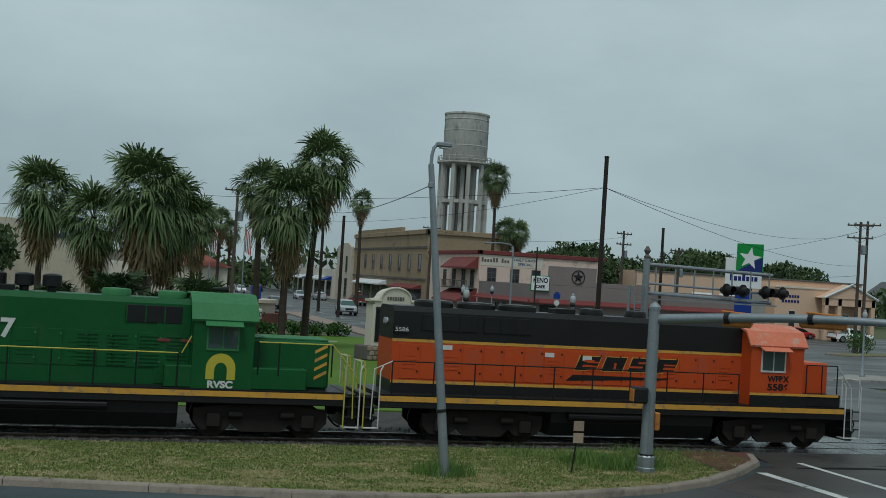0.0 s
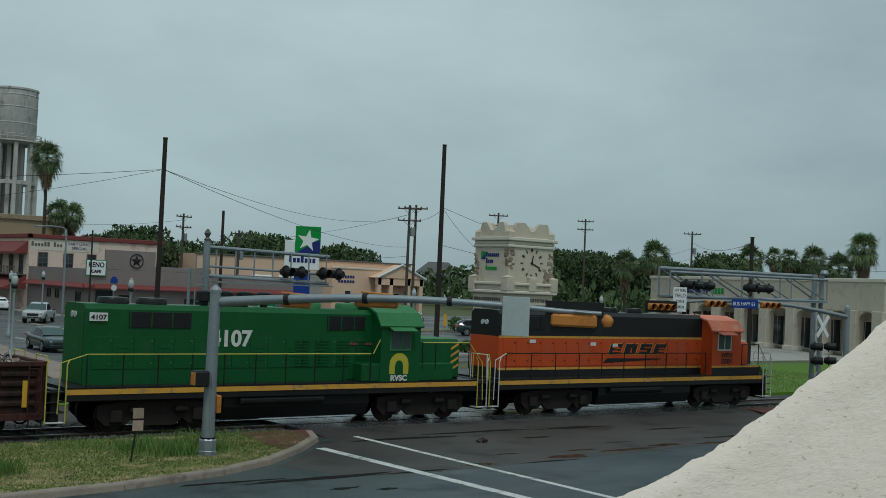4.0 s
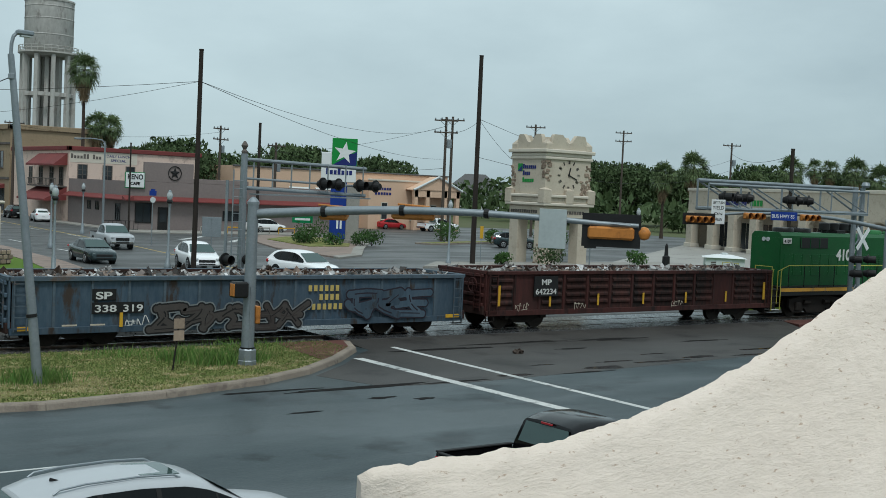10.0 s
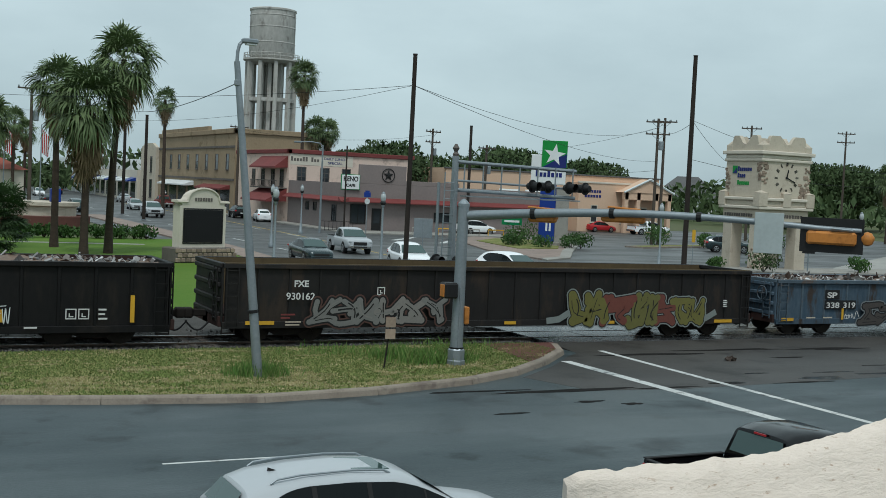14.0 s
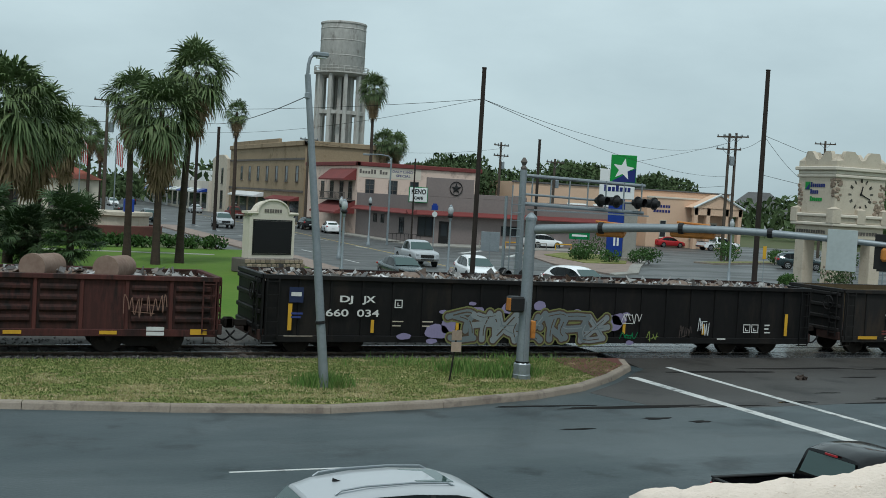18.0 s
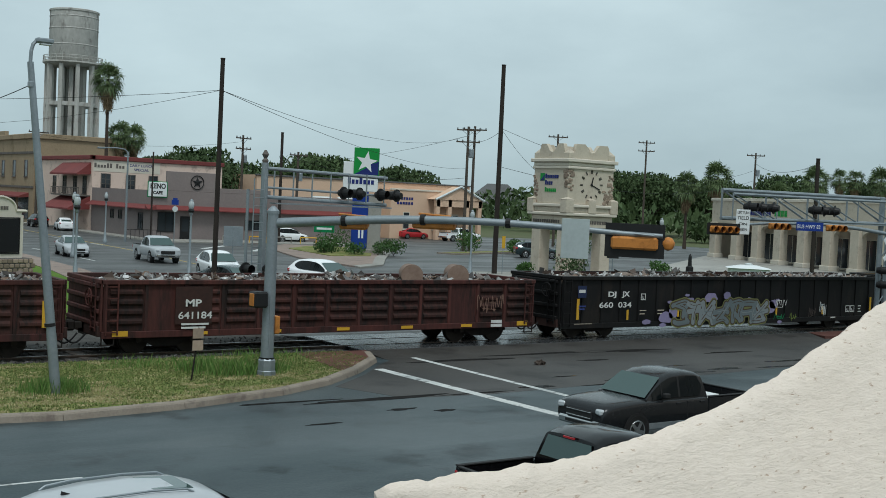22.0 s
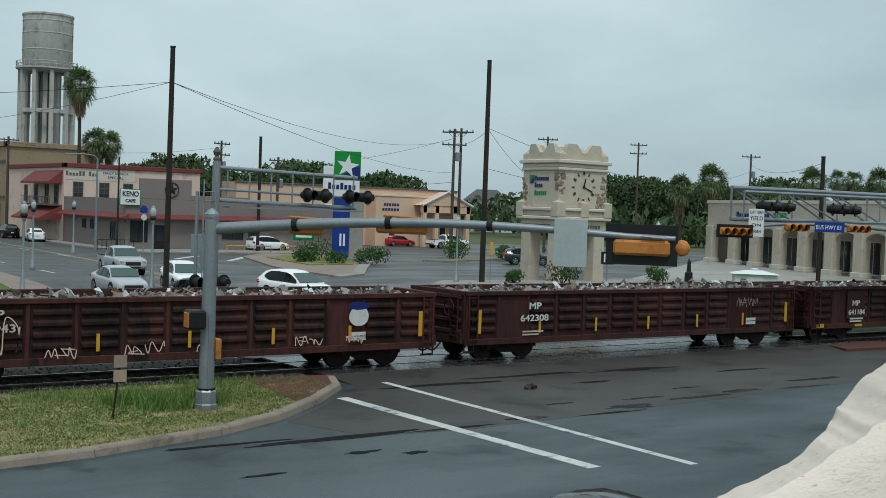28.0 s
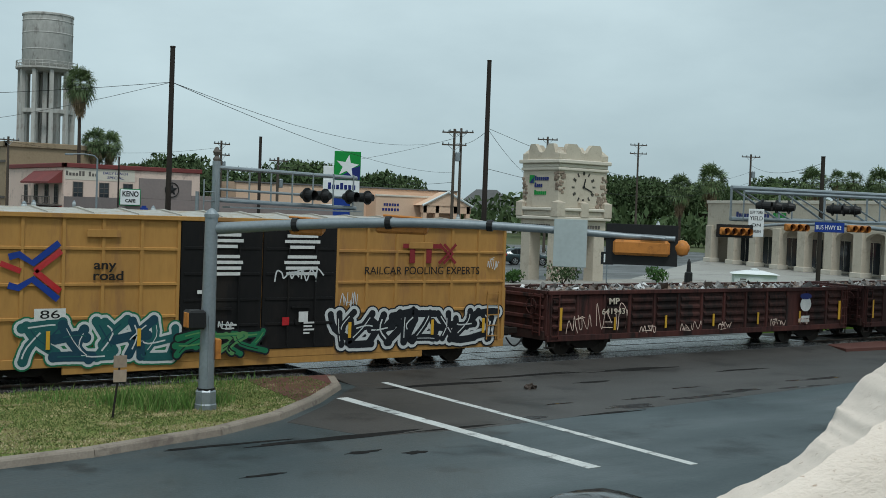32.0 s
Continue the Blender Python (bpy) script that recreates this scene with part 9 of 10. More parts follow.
def oak_meshes(seed, h, r, size=0.3):
    rnd = random.Random(seed)
    w, m = Mesh(), Mesh()
    w.tube((0, 0, 0), (0, 0, h * 0.38), 0.32, 0.24, n=8, caps=False)
    for i in range(9):
        a = i * 2.4
        p, q = Vector((0, 0, h * (0.3 + 0.012 * i))), Vector((math.cos(a) * r * 0.62, math.sin(a) * r * 0.62, h * rnd.uniform(0.6, 0.84)))
        w.tube(p, q, 0.14, 0.05, n=6)
        leaf_cloud(m, q, (r * 0.48, r * 0.48, h * 0.19), 330, size, rnd)
    leaf_cloud(m, (0, 0, h * 0.8), (r * 0.6, r * 0.6, h * 0.2), 460, size, rnd)
    for i in range(7):
        a = rnd.uniform(0, 6.3)
        leaf_cloud(m, (math.cos(a) * r * 0.85, math.sin(a) * r * 0.85, h * rnd.uniform(0.5, 0.72)), (r * 0.25, r * 0.25, h * 0.1), 110, size, rnd)
    return w.data("trunk", M["bark2"]), m.data("crown", M["leaf_dark"])


OAKS = [oak_meshes(31, 8.5, 5.2), oak_meshes(32, 7.5, 5.6), oak_meshes(33, 9.5, 5.0)]


def oak(x, y, i, s=1.0, turn=0):
    t = thing("tree", "dark green spreading oak tree", "tree", pose(x, y, 0, 0, 0, turn), "oaks beyond the bank")
    for name, me in zip(("trunk", "crown"), OAKS[i]):
        part(name, me, None, t).scale = (s, s, s)


for j, (x, y, s) in enumerate(((98, 108, 0.85), (109, 112, 1.0), (117, 116, 1.1), (125, 112, 1.1), (131, 104, 1.0), (112, 126, 1.0), (140, 120, 1.1), (150, 118, 1.2), (160, 112, 1.2), (63.5, 146, 1.1), (60.5, 152, 1.15), (70, 165, 1.25), (80, 168, 1.2), (90, 166, 1.3), (98, 172, 1.3),
                               (160, 180, 1.2), (-20, 100, 0.9), (-9, 104, 0.8), (66, 158, 1.2), (71.8, 154, 1.15), (88, 159, 1.2), (104, 160, 1.25), (205, 235, 1.5), (103, 109, 1.05), (106.5, 106, 1.1), (110, 110, 1.0), (118, 107, 1.0), (124, 102, 0.98), (127, 98, 1.0), (138, 110, 1.2))):
    beyond = x > 95 and y < 130
    oak(x * (1.7 if beyond else 1), y * (1.7 if beyond else 1), j % 3, s * (1.4 if beyond else 1), j * 67)
far = Mesh()
rnd_far = random.Random(77)
for i in range(190):
    a = radians(rnd_far.uniform(-8, 72))
    d = rnd_far.uniform(215, 420)
    hh = rnd_far.uniform(5.5, 9.5) * (0.75 + 1.0 * abs(noise.noise(Vector((a * 26, 3, 1))))) * (0.85 + d / 1500)
    leaf_cloud(far, (d * math.sin(a), d * math.cos(a), hh * 0.52), (rnd_far.uniform(6, 11), rnd_far.uniform(6, 11), hh * 0.46), 170, 0.95, rnd_far)
single("far_woods", far, M["leaf_dark"], "distant belt of dark green trees", "woods", kind="stuff")


def bush(x, y, h, r, mat="leaf", label="rounded green shrub in the planting bed", n=420, size=0.12):
    t = thing("shrub", label, "shrub", pose(x, y, 0.05), "shrubs in the planting beds")
    rnd = random.Random(int(x * 13 + y * 7))
    m = Mesh()
    for i in range(6):
        a = rnd.uniform(0, 6.3)
        leaf_cloud(m, (math.cos(a) * r * 0.5, math.sin(a) * r * 0.5, h * rnd.uniform(0.4, 0.65)), (r * 0.6, r * 0.6, h * 0.42), n // 6, size, rnd)
    part("foliage", m, M[mat], t)
    st = Mesh()
    for i in range(5):
        a = i * 1.3
        st.tube((0, 0, 0), (math.cos(a) * r * 0.4, math.sin(a) * r * 0.4, h * 0.5), 0.03, 0.015, n=5)
    part("stems", st, M["bark2"], t)


for a in ((53.2, 93.5, 1.2, 1.0), (54.6, 95.5, 1.7, 1.3), (56.2, 97.0, 2.6, 1.8), (60.2, 93.0, 1.5, 1.2), (58.6, 92.0, 1.4, 1.1), (55.2, 91.6, 1.3, 1.0), (74.5, 101, 2.6, 1.5), (76.5, 103, 2.2, 1.3), (80.0, 100, 1.4, 1.0), (83, 103, 1.6, 1.2), (87, 99, 1.6, 1.0), (91, 101, 1.4, 1.0),
          (56.0, 68.6, 1.0, 0.8), (59.0, 66.8, 1.9, 1.35), (69.2, 67.6, 1.3, 1.0), (73.5, 84.0, 2.5, 1.3), (62, 47.5, 0.9, 1.0), (50.0, 48.5, 1.1, 1.1), (52.5, 49, 1.2, 1.1)):
    bush(*a, mat="leaf_dark" if a[0] in (59.0, 50.0, 52.5) else "leaf")
for i in range(14):
    bush(7.5 + i * 0.95, 90 + 0.1 * i, 1.1, 0.8, "leaf", "clipped green hedge bush by the park path", 240, 0.14)


def grass_blades(name, n, x0, x1, y0, y1, z, h, mat, label, ok, seed):
    rnd = random.Random(seed)
    m = Mesh()
    c = 0
    while c < n:
        x, y = rnd.uniform(x0, x1), rnd.uniform(y0, y1)
        if not ok(x, y):
            continue
        c += 1
        hh, a, w = h * rnd.uniform(0.4, 1.3), rnd.uniform(0, 6.3), rnd.uniform(0.012, 0.03)
        lx, ly = rnd.uniform(-0.6, 0.6) * hh, rnd.uniform(-0.6, 0.6) * hh
        dx, dy = math.cos(a) * w, math.sin(a) * w
        m.face((x - dx, y - dy, z), (x + dx, y + dy, z), (x + lx, y + ly, z + hh))
    ob = single(name, m, mat, label, "grass", kind="stuff")
    return ob


def on_verge(x, y):
    for (a, p), (b, q) in zip(KERB, KERB[1:]):
        if a <= x <= b:
            return p + (q - p) * (x - a) / (b - a) + 0.35 < y < 33.75
    return False


def dryness(x, y):
    return noise.noise(Vector((x * 0.55, y * 1.1, 7))) + 0.5 * noise.noise(Vector((x * 2.1, y * 3.4, 2))) + 0.25 * (29.2 - y) / 3


grass_blades("grass", 46000, -4.5, 20, 26, 33.8, 0.145, 0.05, M["blades"], "short green grass blades on the verge", lambda x, y: on_verge(x, y) and dryness(x, y) < 0.22, 41)
grass_blades("dry_grass", 26000, -4.5, 20, 26, 33.8, 0.145, 0.04, M["straw"], "dry straw blades on the verge", lambda x, y: on_verge(x, y) and dryness(x, y) > 0.1, 44)
for (x, y, r, h, n) in ((14.7, 30.3, 0.9, 0.36, 900), (15.9, 30.6, 0.6, 0.24, 350), (14.0, 31.2, 0.8, 0.36, 500), (9.2, 28.9, 0.75, 0.32, 900), (12.6, 32.6, 1.4, 0.2, 250), (17.0, 33.2, 1.5, 0.2, 300)):
    rnd_w = random.Random(int(x * 31))
    m = Mesh()
    for _ in range(n):
        px, py = rnd_w.gauss(x, r * 0.5), rnd_w.gauss(y, r * 0.35)
        hh, a = h * rnd_w.uniform(0.4, 1.4), rnd_w.uniform(0, 6.3)
        lx, ly = rnd_w.uniform(-0.45, 0.45) * hh, rnd_w.uniform(-0.45, 0.45) * hh
        dx, dy = math.cos(a) * 0.010, math.sin(a) * 0.010
        m.add([(px - dx, py - dy, 0.13), (px + dx, py + dy, 0.13), (px + lx * 0.5 + dx, py + ly * 0.5 + dy, 0.13 + hh * 0.6), (px + lx, py + ly, 0.13 + hh)], [(0, 1, 2, 3)])
    single("weeds", m, M["weeds"], "tall green weeds in the verge", "weeds", kind="stuff")
grass_blades("grass", 9000, 46.8, 70, 39.4, 55, 0.10, 0.10, M["blades"], "green grass blades beside the track", lambda x, y: True, 43)


# ---- cars ----
def loft(m, rings, close=True):
    n = len(rings[0])
    vs = [p for r in rings for p in r]
    fs = []
    for i in range(len(rings) - 1):
        for j in range(n if close else n - 1):
            a, b = i * n + j, i * n + (j + 1) % n
            fs.append((a, b, b + n, a + n))
    fs += [tuple(range(n - 1, -1, -1)), tuple((len(rings) - 1) * n + j for j in range(n))]
    m.add(vs, fs)


SHAPES = {
    # length, width, wheel radius, axles; body: x, top z, half width; cab: x, z, half width of the roof; dlo: front and rear end of the side glass, start of its upsweep, pillars
    "sedan": dict(L=4.75, W=1.82, r=0.33, ax=(1.40, -1.38), body=[(2.37, 0.58, 0.60), (2.30, 0.70, 0.76), (2.0, 0.80, 0.86), (1.5, 0.88, 0.90), (0.98, 0.94, 0.91), (-0.2, 0.97, 0.91), (-1.5, 1.02, 0.90), (-2.1, 1.04, 0.84), (-2.32, 0.99, 0.76), (-2.38, 0.70, 0.72)],
                  cab=[(1.12, 0.94, 0.78), (0.78, 1.14, 0.70), (0.30, 1.37, 0.62), (-0.05, 1.45, 0.60), (-0.5, 1.475, 0.59), (-0.95, 1.43, 0.58), (-1.40, 1.27, 0.58), (-1.98, 1.04, 0.64)], dlo=(0.92, -1.55, -0.95, (0.42, -0.40, -1.12)), belt=0.94),
    "suv": dict(L=4.65, W=1.86, r=0.36, ax=(1.36, -1.32), body=[(2.32, 0.58, 0.58), (2.26, 0.76, 0.76), (2.0, 0.90, 0.87), (1.55, 0.98, 0.92), (1.05, 1.03, 0.93), (-0.3, 1.05, 0.93), (-1.6, 1.10, 0.92), (-2.08, 1.11, 0.85), (-2.28, 1.0, 0.78), (-2.33, 0.66, 0.74)],
                cab=[(1.22, 1.03, 0.80), (0.80, 1.28, 0.72), (0.40, 1.49, 0.64), (0.05, 1.595, 0.62), (-0.6, 1.635, 0.61), (-1.2, 1.615, 0.59), (-1.75, 1.55, 0.56), (-2.02, 1.47, 0.54), (-2.26, 1.10, 0.68)], dlo=(1.02, -1.78, -1.15, (0.48, -0.34, -1.12)), belt=1.04),
    "pickup": dict(L=5.75, W=2.0, r=0.40, ax=(1.72, -1.88), body=[(2.86, 0.72, 0.78), (2.82, 0.98, 0.90), (2.55, 1.10, 0.97), (1.9, 1.16, 1.0), (1.35, 1.18, 1.0), (-0.2, 1.18, 1.0), (-0.95, 1.18, 1.0)],
                   cab=[(1.36, 1.18, 0.88), (1.02, 1.45, 0.81), (0.66, 1.70, 0.75), (0.35, 1.81, 0.73), (-0.2, 1.84, 0.72), (-0.62, 1.81, 0.72), (-0.86, 1.72, 0.73), (-0.97, 1.18, 0.86)], dlo=(1.12, -0.78, -0.70, (0.78, 0.12)), belt=1.18),
}


CAR_SIZE = 0.84


def car(kind, paint, label, at, trim=None, group="", plain=False, size=0.0):
    """A road vehicle that looks along +x: body, cabin, windows, lamps, wheels with tyres and rims."""
    s = SHAPES[kind]
    L, W, r, ax = s["L"], s["W"], s["r"], s["ax"]
    t = thing({"sedan": "sedan_car", "suv": "suv_car", "pickup": "pickup_truck"}[kind], label, {"sedan": "car", "suv": "car", "pickup": "pickup truck"}[kind], at, group)
    size = size or CAR_SIZE
    t.scale = (size, size, size)
    P = M[paint]
    low = 0.24 if kind == "sedan" else 0.30 if kind == "suv" else 0.42
    rings = []
    for x, z, w in eased_rows(s["body"], 3):
        b = low + (0.1 if abs(x) > L / 2 - 0.15 else 0)
        ring = []
        for y, zz in ((w * 0.80, b), (w * 0.94, b + 0.03), (w * 0.985, b + 0.13), (w, b + (z - b) * 0.5), (w * 0.992, z - 0.17), (w * 0.965, z - 0.085), (w * 0.90, z - 0.025), (w * 0.7, z + 0.008), (w * 0.35, z + 0.024)):
            ring.append((x, y, zz))
        rings.append([(x, -y, z0) for x, y, z0 in ring] + ring[::-1])
    m = Mesh()
    loft(m, rings[::-1])
    body = part("body", m, P, t, smooth=True)
    if kind == "pickup":
        for y in (-1, 1):
            part("bed_side", Mesh().box(-2.86, -0.98, y * 1.0 - (0.08 if y > 0 else 0), y * 1.0 + (0.08 if y < 0 else 0), low, 1.14, 0.03), P, t)
        part("tailgate", Mesh().box(-2.88, -2.8, -0.92, 0.92, low + 0.06, 1.12, 0.02), P, t)
        part("bed_floor", Mesh().box(-2.8, -0.98, -0.92, 0.92, 0.62, 0.68), M["plastic"], t)
        part("bed_rail", Mesh().box(-2.86, -0.98, -1.01, -0.9, 1.14, 1.17, 0.01).box(-2.86, -0.98, 0.9, 1.01, 1.14, 1.17, 0.01).box(-2.89, -2.79, -0.9, 0.9, 1.12, 1.155, 0.01), M["plastic"], t)
        part("bed_load", Mesh().box(-2.2, -1.6, -0.3, 0.35, 0.68, 1.05, 0.05), M["sign_white"] if paint == "dark_grey" else M["plastic"], t)
        if label == "black pickup truck driving by":
            part("bed_rack", Mesh().pipe([(-1.06, -0.8, 1.16), (-1.06, -0.8, 1.86), (-1.06, 0.8, 1.86), (-1.06, 0.8, 1.16)], 0.04, 8), M["plastic"], t)
            part("bed_rack_bar", Mesh().tube((-1.06, -0.8, 1.62), (-1.06, 0.8, 1.62), 0.03, n=8), M["plastic"], t)
        part("bumper", Mesh().box(-3.02, -2.88, -0.95, 0.95, 0.48, 0.68, 0.04), M["chrome"], t)
    # cabin
    cab = s["cab"]
    belt = s["belt"]
    rings = []
    for x, z, w in cab:
        wb = W / 2 * 0.93 if kind != "pickup" else 0.93
        zb = min(belt - 0.03, z)
        ring = [(x, wb, zb - 0.06), (x, wb - (wb - w) * (0.8 if z - zb > 0.2 else 0.2), zb + (z - zb) * 0.84), (x, w * 0.98, zb + (z - zb) * 0.94), (x, w * 0.86, z), (x, w * 0.4, z + (0.02 if z - zb > 0.2 else 0))]
        rings.append([(x, -y, q) for x, y, q in ring] + ring[::-1])
    m = Mesh()
    loft(m, rings[::-1])
    part("cabin", m, P, t, smooth=True)
    def side_at(x):
        for (xa, za, wa), (xb, zb, wb) in zip(cab, cab[1:]):
            if xb <= x <= xa:
                k = (xa - x) / (xa - xb)
                return za + (zb - za) * k, wa + (wb - wa) * k
        return cab[-1][1], cab[-1][2]
    wb = W / 2 * 0.93 if kind != "pickup" else 0.93
    def glass_pt(x, f, sgn, o=0.012):
        z, w = side_at(x)
        z0 = belt - 0.03
        zz = z0 + (z - z0) * f
        y = wb - (wb - w) * 0.8 * f / 0.84
        return (x, sgn * (y + o), zz)
    x0, x1, xk, pillars = s["dlo"]
    def low_f(x):
        return 0.07 + (0.34 * ((xk - x) / (xk - x1)) ** 1.6 if x < xk else 0.0)
    def top_f(x):
        return 0.85 - (0.30 * ((xk - x) / (xk - x1)) ** 3 if x < xk else 0.0)
    cuts = [x0, *pillars[(0 if kind == "pickup" else 1):], x1] if kind != "pickup" else [x0, pillars[1], x1]
    for sgn in (-1, 1):
        for xa, xb in zip(cuts, cuts[1:]):
            g = Mesh()
            n = 8
            for k in range(n):
                p, q = xa + (xb - xa) * k / n, xa + (xb - xa) * (k + 1) / n
                c = [glass_pt(p, low_f(p), sgn), glass_pt(q, low_f(q), sgn), glass_pt(q, top_f(q), sgn), glass_pt(p, top_f(p), sgn)]
                g.face(*(c if sgn > 0 else c[::-1]))
            part("side_window", g, M["side_glass"], t)
        for xp in pillars:
            w = 0.035 if xp in cuts else 0.014
            c = [glass_pt(xp + w, low_f(xp), sgn, 0.017), glass_pt(xp - w, low_f(xp), sgn, 0.017), glass_pt(xp - w - 0.03, top_f(xp), sgn, 0.017), glass_pt(xp + w - 0.03, top_f(xp), sgn, 0.017)]
            part("door_pillar", Mesh().face(*(c if sgn > 0 else c[::-1])), M["plastic"], t)
        if not plain and kind != "pickup":
            xs = [x0 + (x1 - x0) * k / 16 for k in range(17)]
            line = [glass_pt(x, low_f(x), sgn, 0.014) for x in xs]
            if paint == "black_paint":
                line += [glass_pt(x, top_f(x), sgn, 0.014) for x in xs[::-1]]
                line.append(line[0])
            part("window_trim", Mesh().pipe(line, 0.013, 6), M["chrome"], t, "bright chrome window moulding")
    (xa, za, wa), (xb, zb, wb2) = cab[0], cab[2]
    def quad(name, p0, p1, w0, w1, lift, inset=0.06):
        (x0, z0), (x1, z1) = p0, p1
        dx, dz = x1 - x0, z1 - z0
        n = math.hypot(dx, dz)
        ox, oz = -dz / n * lift * (1 if dx < 0 else -1), abs(dx) / n * lift
        ox = abs(ox) if x0 > x1 else -abs(ox)
        a, b = (x0 + dx * inset + ox, z0 + dz * inset + oz), (x1 - dx * inset + ox, z1 - dz * inset + oz)
        part(name, Mesh().face((a[0], -w0, a[1]), (a[0], w0, a[1]), (b[0], w1, b[1]), (b[0], -w1, b[1])), M["car_glass"], t)
    quad("windscreen", (xa, za), (xb, zb), wa * 0.98, wb2 * 0.96, 0.045, 0.03)
    (xa, za, wa), (xb, zb, wb2) = cab[-1], cab[-2]
    quad("rear_window", (xa, za + 0.02), (xb, zb), wa * 0.88, wb2 * 0.86, 0.035, 0.1)
    fx, fz = s["body"][0][0], s["body"][1][1]
    if not plain:
        if paint in ("silver", "white_paint") and kind == "suv":
            part("sunroof", Mesh().prism([(0.06, 1.58), (0.06, 1.617), (-0.5, 1.645), (-0.5, 1.60)], "y", -0.36, 0.36), M["car_glass"], t)
            for y in (-0.52, 0.52):
                part("roof_rail", Mesh().pipe([(0.0, y, 1.595), (-0.1, y, 1.645), (-0.6, y, 1.665), (-1.3, y, 1.645), (-1.62, y, 1.605), (-1.7, y, 1.55)], 0.016, 6), M["galv"], t)
        for y in (-1, 1):
            part("mirror", Mesh().box(0.62, 0.80, y * (W / 2 + 0.02) - 0.09, y * (W / 2 + 0.02) + 0.09, belt + 0.02, belt + 0.16, 0.03), P if paint != "dark_grey" else M["plastic"], t)
            part("door_seam", Mesh().box(-0.16, -0.145, y * W / 2 * 0.985 - 0.012, y * W / 2 * 0.985 + 0.012, low + 0.14, belt - 0.1), M["plastic"], t)
            for x in (0.0, -1.0) if kind != "pickup" else (0.2, -0.72):
                part("door_handle", Mesh().box(x - 0.09, x + 0.09, y * W / 2 * 0.99 - 0.025, y * W / 2 * 0.99 + 0.025, belt - 0.16, belt - 0.12, 0.01), P, t)
            part("side_sill", Mesh().box(ax[1] + 0.4, ax[0] - 0.4, y * W / 2 * 0.96 - 0.03, y * W / 2 * 0.96 + 0.03, low - 0.02, low + (0.16 if trim else 0.08), 0.02), M[trim or "plastic"], t)
        if kind == "suv":
            part("aerial", Mesh().prism([(-1.45, 0.0), (-1.58, 0.0), (-1.57, 0.045)], "y", -0.015, 0.015), M["plastic"], t, at=pose(0, 0, 1.60))
    for y in (-1, 1):
        part("headlight", Mesh().box(-0.25, 0.22, -0.13, 0.125, -0.07, 0.085, 0.05), M["lamp_clear"], t, at=pose(fx - (0.26 if kind == "sedan" else 0.19), y * (0.60 if kind == "sedan" else 0.67 if kind == "suv" else 0.76), fz - 0.09 + (-0.02 if kind == "sedan" else 0.02), 0, 0, -y * (38 if kind != "pickup" else 12)))
        bx = -L / 2 if kind != "pickup" else -2.86
        ly, lw, lx = (W / 2 * 0.80, 0.12, 0.22) if kind != "pickup" else (0.955, 0.055, 0.05)
        part("tail_light", Mesh().box(bx - 0.02, bx + lx, y * ly - lw, y * ly + lw, 0.82 if kind == "sedan" else 0.85, 0.95 if kind == "sedan" else 1.06, 0.05), M["tail"], t)
    if kind == "pickup":
        part("brake_light", Mesh().box(-0.93, -0.90, -0.16, 0.16, 1.70, 1.735), M["tail"], t)
    part("grille", Mesh().box(fx - 0.06, fx + 0.03, -0.5, 0.5, fz - 0.30, fz - 0.08, 0.03), M["plastic"], t)
    if not plain:
        for k in (0.10, 0.19, 0.28) if paint == "black_paint" else (0.12, 0.27):
            part("grille_bar", Mesh().box(fx - 0.02, fx + 0.045, -0.48, 0.48, fz - k - 0.012, fz - k + 0.012, 0.008), M["chrome"], t)
    part("front_bumper", Mesh().box(fx - 0.14, fx + 0.05, -W / 2 * 0.80, W / 2 * 0.80, low + 0.04, low + 0.24, 0.07), P if kind != "pickup" else M["chrome"], t)
    part("lower_grille", Mesh().box(fx - 0.1, fx + 0.056, -0.5, 0.5, low + 0.08, low + 0.19, 0.02), M["plastic"], t)
    part("number_plate", Mesh().box(bx - 0.045, bx - 0.02, -0.16, 0.16, 0.62, 0.74), M["sign_white"], t)
    wheels = []
    for x in ax:
        for y in (-1, 1):
            yy = y * (W / 2 - 0.11)
            part("wheel_arch", Mesh().tube((x, yy - y * 0.14, r + 0.03), (x, y * (W / 2 + 0.004), r + 0.03), r + 0.05, n=28), M["plastic"], t)
            w = part("wheel", Mesh().tube((0, -0.10, 0), (0, 0.10, 0), r, n=24), M["tyre"], t, "black tyre with an alloy rim", smooth=True, at=pose(x, y * (W / 2 - 0.085), r))
            rm = Mesh()
            o = y * 0.102
            rm.tube((0, o, 0), (0, o + y * 0.006, 0), r * 0.26, n=12)
            for k in range(5):
                a = 2 * math.pi * k / 5
                rm.box(-0.045, 0.045, min(o, o + y * 0.012), max(o, o + y * 0.012), 0.04, r * 0.66, m=pose(0, 0, 0, 0, math.degrees(a), 0))
            for k in range(20):
                a, b = 2 * math.pi * k / 20, 2 * math.pi * (k + 1) / 20
                rm.tube((r * 0.66 * math.sin(a), o, r * 0.66 * math.cos(a)), (r * 0.66 * math.sin(b), o, r * 0.66 * math.cos(b)), 0.018, n=5)
            part("rim", rm, M["rim"], w)
            part("hub_disc", Mesh().tube((0, o * 0.9, 0), (0, o * 0.99, 0), r * 0.66, n=18), M["plastic"], w)
            wheels.append((w, x, y * (W / 2 - 0.085), r))
    return t, wheels


ROLLERS = []  # wheels, speed, first and last second of rolling
MOVERS = []   # thing, wheels, rows of (seconds, x, y, heading)


